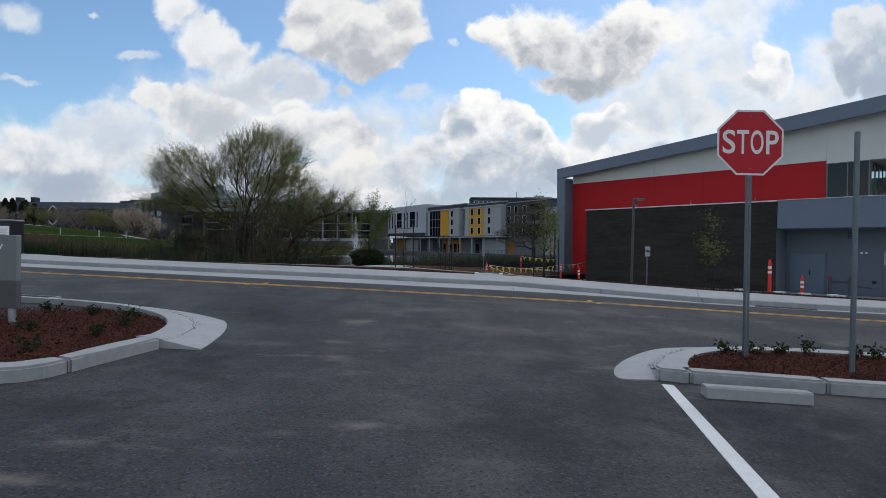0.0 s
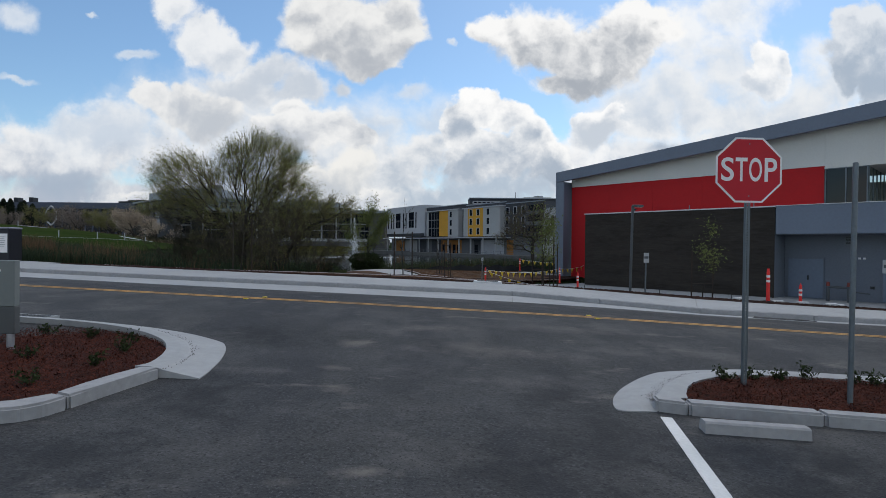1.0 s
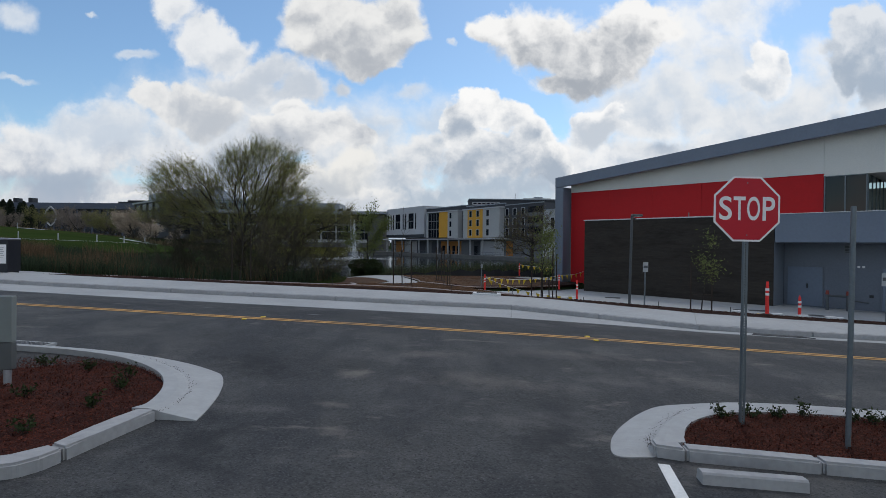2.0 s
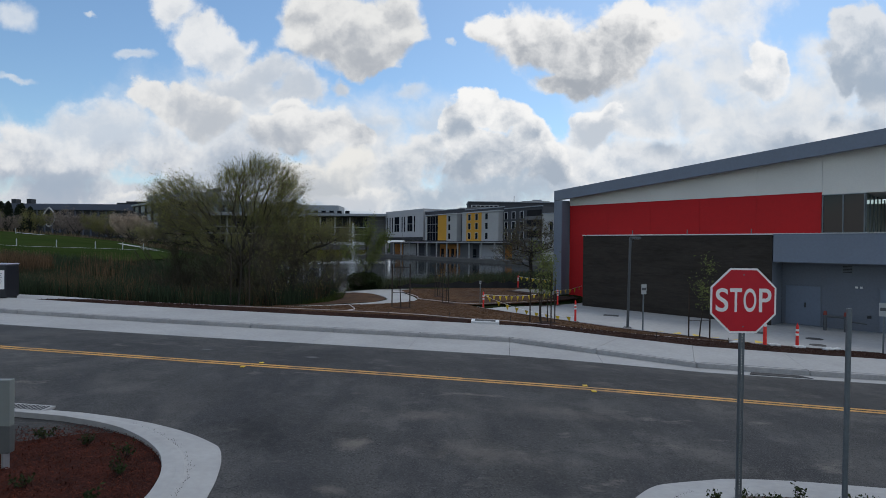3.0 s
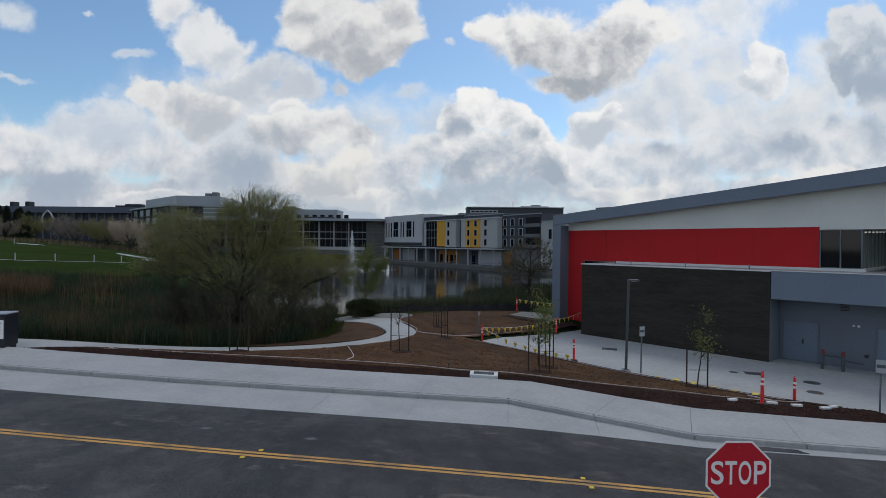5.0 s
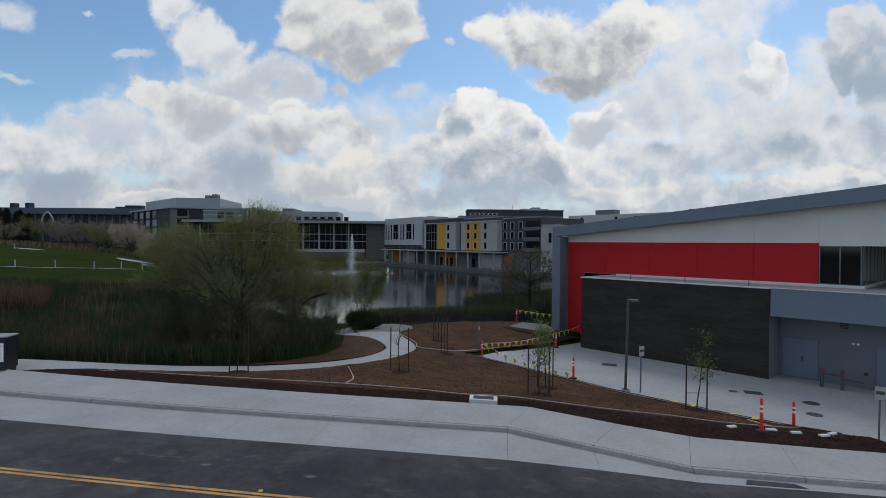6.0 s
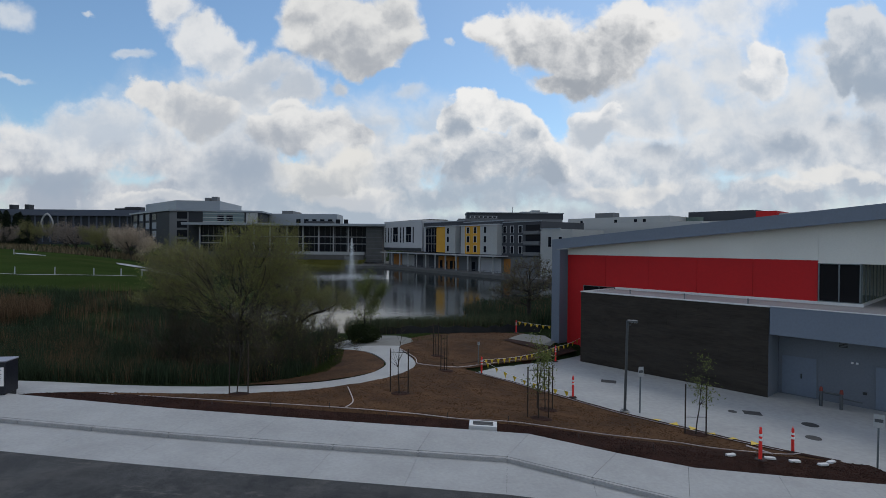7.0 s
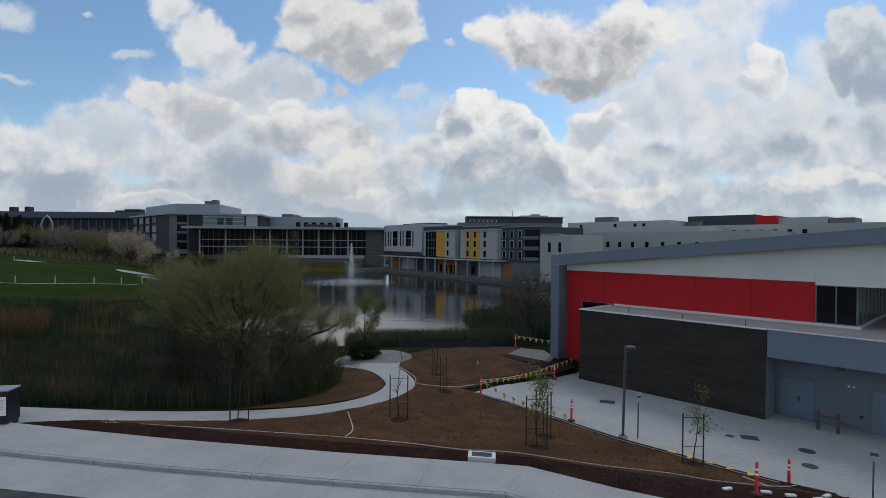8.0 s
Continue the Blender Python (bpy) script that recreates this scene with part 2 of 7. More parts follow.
def mat(name, base, rough=0.8, var=0.18, scale=0.6, fine=14.0, bump=0.15, bscale=60.0, metal=0.0, island=0.0, spec=0.5, stretch=(1, 1, 1), stain=None, amount=0.4):
    """A surface with broad and fine variation of tone, and relief. island: spread of tone from piece to piece of one mesh. stain: a second colour in patches."""
    if name in MATS:
        return MATS[name]
    m = bpy.data.materials.new(name)
    MATS[name] = m
    n, l = nodes_of(m)
    b = n["Principled BSDF"]
    b.inputs["Roughness"].default_value, b.inputs["Metallic"].default_value = rough, metal
    b.inputs["Specular IOR Level"].default_value = spec
    co = n.new("ShaderNodeTexCoord").outputs["Object"]
    if stretch != (1, 1, 1):
        mp = n.new("ShaderNodeMapping")
        mp.inputs["Scale"].default_value = stretch
        l.new(co, mp.inputs["Vector"])
        co = mp.outputs[0]

    def noisy(sc, detail=5.0):
        t = n.new("ShaderNodeTexNoise")
        l.new(co, t.inputs["Vector"])
        t.inputs["Scale"].default_value, t.inputs["Detail"].default_value = sc, detail
        return t.outputs["Fac"]

    def math_(op, a, c):
        t = n.new("ShaderNodeMath")
        t.operation = op
        for k, v in enumerate((a, c)):
            if isinstance(v, (int, float)):
                t.inputs[k].default_value = v
            else:
                l.new(v, t.inputs[k])
        return t.outputs[0]

    tone = math_("ADD", math_("MULTIPLY", math_("SUBTRACT", noisy(scale), 0.5), 4.5 * var), math_("MULTIPLY", math_("SUBTRACT", noisy(fine, 8.0), 0.5), 4.0 * var))
    if island:
        g = n.new("ShaderNodeNewGeometry")
        tone = math_("ADD", tone, math_("MULTIPLY", math_("SUBTRACT", g.outputs["Random Per Island"], 0.5), 2 * island))
    tone = math_("MAXIMUM", math_("ADD", tone, 1.0), 0.2)
    mul = n.new("ShaderNodeVectorMath")
    mul.operation = "SCALE"
    mul.inputs[0].default_value = base
    l.new(tone, mul.inputs["Scale"])
    col = mul.outputs[0]
    if stain:
        mx = n.new("ShaderNodeMix")
        mx.data_type = "RGBA"
        r = n.new("ShaderNodeMapRange")
        l.new(noisy(scale * 1.7, 7.0), r.inputs[0])
        r.inputs[1].default_value, r.inputs[2].default_value, r.inputs[4].default_value = 0.48, 0.72, amount
        l.new(r.outputs[0], mx.inputs[0])
        l.new(col, mx.inputs[6])
        mx.inputs[7].default_value = (*stain, 1)
        col = mx.outputs[2]
    l.new(col, b.inputs["Base Color"])
    if bump:
        bp = n.new("ShaderNodeBump")
        bp.inputs["Strength"].default_value, bp.inputs["Distance"].default_value = bump, 0.02
        l.new(noisy(bscale, 6.0), bp.inputs["Height"])
        l.new(bp.outputs[0], b.inputs["Normal"])
    return m


def leafy(name, base, island=0.35, through=0.25):
    """Leaves and blades: tone from leaf to leaf, and some light let through."""
    m = mat(name, base, 0.7, 0.06, 0.5, 5.0, 0.0, island=island, spec=0.1)
    n, l = nodes_of(m)
    out = n["Material Output"]
    tr = n.new("ShaderNodeBsdfTranslucent")
    src = n["Principled BSDF"].inputs["Base Color"].links[0].from_socket
    l.new(src, tr.inputs[0])
    ms = n.new("ShaderNodeMixShader")
    ms.inputs[0].default_value = through
    l.new(n["Principled BSDF"].outputs[0], ms.inputs[1])
    l.new(tr.outputs[0], ms.inputs[2])
    l.new(ms.outputs[0], out.inputs[0])
    return m


ASPHALT = mat("asphalt", (0.056, 0.0575, 0.0585), 0.9, 0.30, 0.55, 22.0, 0.45, 55.0, stain=(0.092, 0.090, 0.088), amount=0.7, spec=0.25)


def weathered(m):
    """Aggregate grain, pale dusty scuffs drawn out by tyres, dark blotches, and the bay's shadow painted in as colour,
    over an asphalt.
    """
    n, l = nodes_of(m)
    b = n["Principled BSDF"]
    src = b.inputs["Base Color"].links[0].from_socket
    co = n.new("ShaderNodeTexCoord").outputs["Object"]

    def field(scale, stretch, turn, lo, hi, amount, detail=6.0):
        mp = n.new("ShaderNodeMapping")
        mp.inputs["Scale"].default_value, mp.inputs["Rotation"].default_value = stretch, (0, 0, radians(turn))
        l.new(co, mp.inputs["Vector"])
        t = n.new("ShaderNodeTexNoise")
        l.new(mp.outputs[0], t.inputs["Vector"])
        t.inputs["Scale"].default_value, t.inputs["Detail"].default_value, t.inputs["Roughness"].default_value = scale, detail, 0.62
        r = n.new("ShaderNodeMapRange")
        r.interpolation_type = "SMOOTHSTEP"
        l.new(t.outputs["Fac"], r.inputs[0])
        r.inputs[1].default_value, r.inputs[2].default_value, r.inputs[4].default_value = lo, hi, amount
        return r.outputs[0]

    def over(fac, col, under):
        x = n.new("ShaderNodeMix")
        x.data_type = "RGBA"
        l.new(fac, x.inputs[0])
        l.new(under, x.inputs[6])
        x.inputs[7].default_value = (*col, 1)
        return x.outputs[2]
    c = over(field(0.9, (1, 0.45, 1), 20, 0.46, 0.60, 0.62), (0.032, 0.034, 0.039), src)
    c = over(field(0.9, (0.8, 1.0, 1), -25, 0.52, 0.70, 0.5), (0.135, 0.130, 0.124), c)
    c = over(field(1.3, (0.6, 1.3, 1), 35, 0.60, 0.73, 0.6), (0.19, 0.176, 0.158), c)
    c = over(field(48.0, (1, 1, 1), 0, 0.52, 0.70, 0.6, 4.0), (0.13, 0.13, 0.135), c)
    c = over(field(40.0, (1, 1, 1), 40, 0.52, 0.68, 0.75, 4.0), (0.014, 0.015, 0.018), c)
    # dust brought in by tyres, dark ground beside the left island, and painted shadow in the bay
    for px, py, rx, ry, turn, col, amount in SCUFFS_AND_SHADE:
        mp = n.new("ShaderNodeMapping")
        mp.vector_type = "TEXTURE"
        mp.inputs["Location"].default_value, mp.inputs["Rotation"].default_value, mp.inputs["Scale"].default_value = (px, py, 0), (0, 0, radians(turn)), (rx, ry, 100)
        l.new(co, mp.inputs["Vector"])
        ln = n.new("ShaderNodeVectorMath")
        ln.operation = "LENGTH"
        l.new(mp.outputs[0], ln.inputs[0])
        t = n.new("ShaderNodeTexNoise")
        l.new(co, t.inputs["Vector"])
        t.inputs["Scale"].default_value, t.inputs["Detail"].default_value, t.inputs["Roughness"].default_value = 3.4, 8.0, 0.7
        ad = n.new("ShaderNodeMath")
        ad.operation, ad.inputs[1].default_value = "MULTIPLY_ADD", 2.6
        l.new(t.outputs["Fac"], ad.inputs[0])
        l.new(ln.outputs["Value"], ad.inputs[2])
        r = n.new("ShaderNodeMapRange")
        r.interpolation_type = "SMOOTHSTEP"
        l.new(ad.outputs[0], r.inputs[0])
        r.inputs[1].default_value, r.inputs[2].default_value, r.inputs[3].default_value, r.inputs[4].default_value = 1.15, 2.35, amount, 0.0
        c = over(r.outputs[0], col, c)
    l.new(c, b.inputs["Base Color"])


DUST, DARK_AND_SHADE, PALE = (0.200, 0.180, 0.158), (0.018, 0.0195, 0.0225), (0.28, 0.285, 0.29)
# across, ahead, half length, half width, turn, colour, strength
DUST_MARKS = [
    (-1.2, 7.75, 0.34, 0.26, 10, DUST, 0.6), (-1.30, 6.4, 0.24, 0.16, -20, DUST, 0.45), (-1.08, 5.55, 0.20, 0.28, 30, DUST, 0.6), (-0.48, 3.56, 0.30, 0.12, 8, DUST, 0.75),
    (-2.1, 2.58, 0.35, 0.10, 0, DUST, 0.7), (-1.0, 3.35, 0.22, 0.10, 10, DUST, 0.3), (-0.2, 8.9, 0.8, 0.35, 0, DUST, 0.4), (0.7, 7.6, 1.3, 0.5, -10, DUST, 0.3),
    (2.2, 9.3, 1.6, 0.4, -5, DUST, 0.3), (-5.8, 13.2, 0.20, 0.10, 0, PALE, 0.8), (-3.05, 12.75, 0.26, 0.12, 0, PALE, 0.8), (-6.6, 12.0, 0.15, 0.10, 0, PALE, 0.6)]
# in the bay: shadow near the kerb, painted as colour; elsewhere: darker asphalt
DARK_AND_SHADE_MARKS = [
    (3.0, 3.3, 1.6, 0.9, -6, DARK_AND_SHADE, 0.8), (2.3, 2.4, 0.9, 0.8, 0, DARK_AND_SHADE, 0.7), (0, 12.6, 17, 2.7, -6.5, DARK_AND_SHADE, 0.5), (-2.75, 8.0, 0.8, 1.1, 30, DARK_AND_SHADE, 0.75),
    (-2.35, 5.0, 0.7, 1.6, 20, DARK_AND_SHADE, 0.75), (-2.7, 3.6, 1.2, 0.6, 0, DARK_AND_SHADE, 0.7), (0.45, 3.6, 0.7, 1.0, 40, DARK_AND_SHADE, 0.6), (1.4, 4.3, 0.7, 1.3, -15, DARK_AND_SHADE, 0.6),
    (2.9, 4.1, 1.4, 0.5, -6, DARK_AND_SHADE, 0.75), (1.2, 5.6, 0.5, 1.3, -30, DARK_AND_SHADE, 0.55)]
SCUFFS_AND_SHADE = DUST_MARKS + DARK_AND_SHADE_MARKS
weathered(ASPHALT)
CONCRETE = mat("concrete", (0.345, 0.352, 0.355), 0.85, 0.09, 0.5, 9.0, 0.12, 120.0, stain=(0.27, 0.272, 0.275), amount=0.4)
PAD = mat("plaza_concrete", (0.34, 0.35, 0.355), 0.8, 0.10, 0.25, 4.0, 0.08, 90.0, stain=(0.26, 0.27, 0.285), amount=0.5)
KERB = mat("kerb_concrete", (0.33, 0.33, 0.335), 0.88, 0.12, 1.2, 14.0, 0.2, 110.0, stain=(0.26, 0.26, 0.26), amount=0.45)
MULCH = mat("mulch", (0.042, 0.0105, 0.0064), 0.95, 0.45, 3.0, 60.0, 0.9, 45.0, spec=0.2)
CHIP = mat("mulch_chip", (0.066, 0.0175, 0.0100), 0.9, 0.2, 3.0, 30.0, 0.2, 80.0, island=0.6, spec=0.2)
SOIL = mat("bare_soil", (0.074, 0.037, 0.016), 0.97, 0.42, 0.45, 9.0, 1.0, 14.0, stain=(0.036, 0.017, 0.009), amount=0.75, spec=0.2)
BARK_BED = mat("dark_bark_bed", (0.027, 0.0110, 0.0078), 0.97, 0.45, 1.6, 26.0, 0.9, 40.0, spec=0.2)
GRASS = mat("turf", (0.027, 0.044, 0.013), 0.95, 0.22, 0.08, 6.0, 0.5, 30.0, stain=(0.046, 0.056, 0.020), amount=0.5, spec=0.0)
WILD = mat("wild_ground", (0.020, 0.030, 0.014), 0.97, 0.4, 0.15, 5.0, 0.6, 16.0, stain=(0.026, 0.026, 0.015), amount=0.5, spec=0.0)
YELLOW = mat("yellow_paint", (0.52, 0.28, 0.075), 0.8, 0.25, 1.0, 30.0, 0.2, 90.0, stain=(0.10, 0.085, 0.07), amount=0.7)
WHITE_PAINT = mat("white_road_paint", (0.66, 0.66, 0.65), 0.7, 0.08, 2.0, 40.0, 0.2, 90.0)
RED_WALL = mat("red_panel", (0.46, 0.0045, 0.0080), 0.75, 0.05, 0.4, 6.0, 0.04, 60.0)
UPPER = mat("pale_stucco", (0.68, 0.68, 0.645), 0.9, 0.05, 0.3, 20.0, 0.12, 150.0)
SLATE = mat("blue_grey_metal", (0.145, 0.18, 0.24), 0.5, 0.06, 0.4, 8.0, 0.03, 40.0)
SLATE_DK = mat("blue_grey_stucco", (0.15, 0.17, 0.205), 0.9, 0.08, 0.4, 14.0, 0.15, 140.0)
WOODTILE = mat("dark_wood_plank", (0.037, 0.0325, 0.0285), 0.85, 0.24, 0.9, 5.0, 0.2, 20.0, stretch=(0.5, 1, 2.4), stain=(0.054, 0.044, 0.036), amount=0.5, spec=0.2)
JOINT = mat("dark_joint", (0.014, 0.013, 0.012), 0.9, 0.1)
COPING = mat("white_coping", (0.62, 0.63, 0.64), 0.5, 0.05, 0.6, 9.0, 0.03)
TERRACE = mat("terrace_membrane", (0.40, 0.375, 0.37), 0.85, 0.12, 0.4, 6.0, 0.1)
GALV = mat("galvanised_steel", (0.16, 0.185, 0.205), 0.5, 0.12, 3.0, 30.0, 0.05, 80.0, metal=0.7)
POST_GREY = mat("grey_post", (0.075, 0.085, 0.095), 0.5, 0.1, 2.0, 25.0, 0.04, 60.0, metal=0.3)
SIGN_RED = mat("sign_red", (0.50, 0.002, 0.016), 0.6, 0.04, 1.5, 10.0, 0.0)
SIGN_WHITE = mat("sign_white", (0.84, 0.82, 0.82), 0.45, 0.03, 1.5, 10.0, 0.0)
ORANGE = mat("delineator_orange", (0.82, 0.032, 0.026), 0.55, 0.08, 3.0, 20.0, 0.0)
RUBBER = mat("black_rubber", (0.03, 0.018, 0.016), 0.8, 0.1)
PENNANT = mat("yellow_pennant", (0.62, 0.43, 0.02), 0.6, 0.1)
TIMBER = mat("stake_timber", (0.035, 0.024, 0.018), 0.9, 0.25, 3.0, 30.0, 0.2)
BARK = mat("bark", (0.030, 0.025, 0.020), 0.95, 0.3, 2.0, 20.0, 0.6, 30.0)
TWIG = mat("twig", (0.060, 0.050, 0.034), 0.95, 0.2, 2.0, 20.0, 0.0, island=0.3)
WHITE_PIPE = mat("white_pipe", (0.48, 0.41, 0.41), 0.6, 0.1)
IRON = mat("cast_iron", (0.045, 0.047, 0.05), 0.7, 0.2, 4.0, 40.0, 0.2, 50.0, metal=0.3)
DARKBOX = mat("black_powder_coat", (0.008, 0.009, 0.016), 0.45, 0.1)
PANEL_GREY = mat("sign_panel_grey", (0.185, 0.205, 0.20), 0.6, 0.04, 1.0, 12.0, 0.03)
PANEL_DARK = mat("sign_panel_dark", (0.085, 0.09, 0.092), 0.6, 0.05, 1.0, 12.0, 0.03)
CHROME = mat("brushed_post", (0.42, 0.43, 0.47), 0.35, 0.06, 3.0, 25.0, 0.0, metal=0.6)
SILT = mat("silt_cloth", (0.010, 0.010, 0.011), 0.85, 0.3, 1.0, 12.0, 0.5, 10.0)
WILLOW_TWIG = mat("willow_twig", (0.135, 0.118, 0.066), 0.9, 0.08, 2.0, 20.0, 0.0, island=0.35)
LEAF = leafy("willow_leaf", (0.27, 0.285, 0.085), 0.35, 0.45)
LEAF_DK = leafy("shrub_leaf", (0.032, 0.045, 0.018))
LEAF_SAP = leafy("sapling_leaf", (0.15, 0.175, 0.06), 0.35, 0.4)
REED = leafy("reed_blade", (0.038, 0.056, 0.031), 0.5, 0.15)
REED_BROWN = leafy("dry_reed", (0.13, 0.085, 0.05), 0.5, 0.2)
BLOSSOM = leafy("pale_blossom", (0.44, 0.36, 0.28), 0.35, 0.25)
OLIVE = leafy("olive_leaf", (0.19, 0.185, 0.075), 0.4, 0.2)
CONIFER = leafy("conifer_leaf", (0.018, 0.026, 0.016), 0.4, 0.05)
APT_DARK = mat("charcoal_panel", (0.045, 0.050, 0.062), 0.8, 0.08, 0.2, 3.0, 0.05)
APT_GREY = mat("light_grey_panel", (0.37, 0.38, 0.385), 0.8, 0.06, 0.2, 3.0, 0.05)
APT_WHITE = mat("off_white_panel", (0.42, 0.43, 0.46), 0.8, 0.05, 0.2, 3.0, 0.05)
APT_YELLOW = mat("yellow_panel", (0.58, 0.30, 0.03), 0.8, 0.06, 0.2, 3.0, 0.05)
APT_ORANGE = mat("orange_panel", (0.36, 0.15, 0.030), 0.8, 0.08, 0.2, 3.0, 0.05)
APT_MID = mat("mid_grey_panel", (0.135, 0.142, 0.155), 0.8, 0.06, 0.2, 3.0, 0.05)
FAR_BLUE = mat("far_blue_panel", (0.075, 0.09, 0.13), 0.7, 0.08, 0.1, 2.0, 0.0)
FAR_DARK = mat("far_dark_panel", (0.016, 0.020, 0.028), 0.7, 0.12, 0.1, 2.0, 0.0)
FAR_STEEL = mat("far_steel_panel", (0.25, 0.28, 0.32), 0.5, 0.06, 0.1, 2.0, 0.0)
STONE = mat("grey_stone", (0.10, 0.10, 0.10), 0.9, 0.15, 0.6, 4.0, 0.3)
RUST = mat("rust_red", (0.20, 0.035, 0.025), 0.7, 0.2, 4.0, 20.0, 0.1)


def glass(name, tint, rough=0.05, spec=0.35):
    m = bpy.data.materials.new(name)
    n, l = nodes_of(m)
    b = n["Principled BSDF"]
    b.inputs["Base Color"].default_value = (*tint, 1)
    b.inputs["Roughness"].default_value, b.inputs["Specular IOR Level"].default_value = rough, spec
    t = n.new("ShaderNodeTexNoise")
    t.inputs["Scale"].default_value = 0.7
    bp = n.new("ShaderNodeBump")
    bp.inputs["Strength"].default_value, bp.inputs["Distance"].default_value = 0.02, 0.02
    l.new(t.outputs["Fac"], bp.inputs["Height"])
    l.new(bp.outputs[0], b.inputs["Normal"])
    return m


GLASS = glass("dark_window_glass", (0.010, 0.010, 0.012))
GLASS_GREEN = glass("pale_green_glass", (0.10, 0.14, 0.13))
FAR_GLASS = glass("far_window_glass", (0.008, 0.010, 0.016), 0.2, 0.06)

WATER = bpy.data.materials.new("pond_water")
_n, _l = nodes_of(WATER)
_b = _n["Principled BSDF"]
_b.inputs["Base Color"].default_value = (0.012, 0.016, 0.015, 1)
_b.inputs["Roughness"].default_value, _b.inputs["IOR"].default_value = 0.09, 1.33
_t = _n.new("ShaderNodeTexNoise")
_m = _n.new("ShaderNodeMapping")
_m.inputs["Scale"].default_value = (1.0, 0.35, 1.0)
_l.new(_n.new("ShaderNodeTexCoord").outputs["Object"], _m.inputs["Vector"])
_l.new(_m.outputs[0], _t.inputs["Vector"])
_t.inputs["Scale"].default_value, _t.inputs["Detail"].default_value = 1.6, 4.0
_bp = _n.new("ShaderNodeBump")
_bp.inputs["Strength"].default_value, _bp.inputs["Distance"].default_value = 0.32, 0.06
_l.new(_t.outputs["Fac"], _bp.inputs["Height"])
_l.new(_bp.outputs[0], _b.inputs["Normal"])

GRAVEL = mat("packed_gravel", (0.165, 0.165, 0.155), 0.95, 0.12, 0.5, 20.0, 0.3, 60.0, stain=(0.12, 0.12, 0.11), amount=0.5)
REED_SHORE = leafy("shore_reed_blade", (0.068, 0.082, 0.046), 0.5, 0.25)
PLATE_GREY = mat("sign_plate_grey", (0.36, 0.38, 0.40), 0.6, 0.04, 1.5, 10.0, 0.0)
SPRAY = mat("water_spray", (0.75, 0.78, 0.80), 0.6, 0.05, 1.0, 5.0, 0.0)

# ---- building blocks ----
def mesh_of(name, bm, material):
    me = bpy.data.meshes.new(name)
    bm.normal_update()
    bm.to_mesh(me)
    bm.free()
    me.materials.append(material)
    return me


def part(name, bm, material, parent, label=""):
    """One mesh object under a thing or a part, in its parent's own axes."""
    ob = new(name, mesh_of(name, bm, material))
    ob.parent = parent
    return tagged(ob, label)


def single(name, bm, material, label="", category="", group="", kind="", at=None):
    ob = new(name, mesh_of(name, bm, material))
    if at is not None:
        ob.matrix_basis = at
    return tagged(ob, label, category, group, kind)


def thing(name, label, category, at=None, group="", kind=""):
    ob = new(name)
    ob.empty_display_size = 0.2
    if at is not None:
        ob.matrix_basis = at
    return tagged(ob, label, category, group, kind)


def fast_mesh(name, verts, faces, material, smooth=False):
    """A large mesh from arrays: verts (n, 3), faces (m, 3 or 4)."""
    me = bpy.data.meshes.new(name)
    verts, faces = np.asarray(verts, np.float32), np.asarray(faces, np.int32)
    k = faces.shape[1]
    me.vertices.add(len(verts))
    me.vertices.foreach_set("co", verts.ravel())
    me.loops.add(faces.size)
    me.loops.foreach_set("vertex_index", faces.ravel())
    me.polygons.add(len(faces))
    me.polygons.foreach_set("loop_start", np.arange(0, faces.size, k, dtype=np.int32))
    if smooth:
        me.polygons.foreach_set("use_smooth", np.ones(len(faces), bool))
    me.update(calc_edges=True)
    me.materials.append(material)
    return me


def fast_part(name, verts, faces, material, parent, label="", smooth=False):
    ob = new(name, fast_mesh(name, verts, faces, material, smooth))
    ob.parent = parent
    return tagged(ob, label)


def box(bm, x0, x1, y0, y1, z0, z1, bevel=0.0):
    r = bmesh.ops.create_cube(bm, size=1)
    bmesh.ops.transform(bm, verts=r["verts"], matrix=Matrix.Translation(((x0 + x1) / 2, (y0 + y1) / 2, (z0 + z1) / 2)) @ Matrix.Diagonal((abs(x1 - x0), abs(y1 - y0), abs(z1 - z0), 1)))
    if bevel:
        es = list({e for v in r["verts"] for e in v.link_edges})
        bmesh.ops.bevel(bm, geom=es, offset=bevel, segments=1, affect="EDGES")
    return bm


def boxed(*a, bevel=0.0):
    return box(bmesh.new(), *a, bevel=bevel)


def rod(bm, p, q, r, r2=None, sides=8):
    p, q = Vector(p), Vector(q)
    d = q - p
    m = Matrix.Translation((p + q) / 2) @ d.to_track_quat("Z", "Y").to_matrix().to_4x4()
    bmesh.ops.create_cone(bm, cap_ends=True, segments=sides, radius1=r, radius2=r if r2 is None else r2, depth=d.length, matrix=m)
    return bm


def prism(bm, pts, low, high):
    """A slab over a polygon: pts (x, y); low and high are heights, or functions of x and y."""
    lo = low if callable(low) else (lambda x, y: low)
    hi = high if callable(high) else (lambda x, y: high)
    a = [bm.verts.new((x, y, lo(x, y))) for x, y in pts]
    b = [bm.verts.new((x, y, hi(x, y))) for x, y in pts]
    area = sum(pts[k - 1][0] * pts[k][1] - pts[k][0] * pts[k - 1][1] for k in range(len(pts)))
    if area < 0:
        a.reverse(), b.reverse()
    bm.faces.new(b)
    bm.faces.new(a[::-1])
    for k in range(len(a)):
        bm.faces.new((a[k - 1], a[k], b[k], b[k - 1]))
    return bm


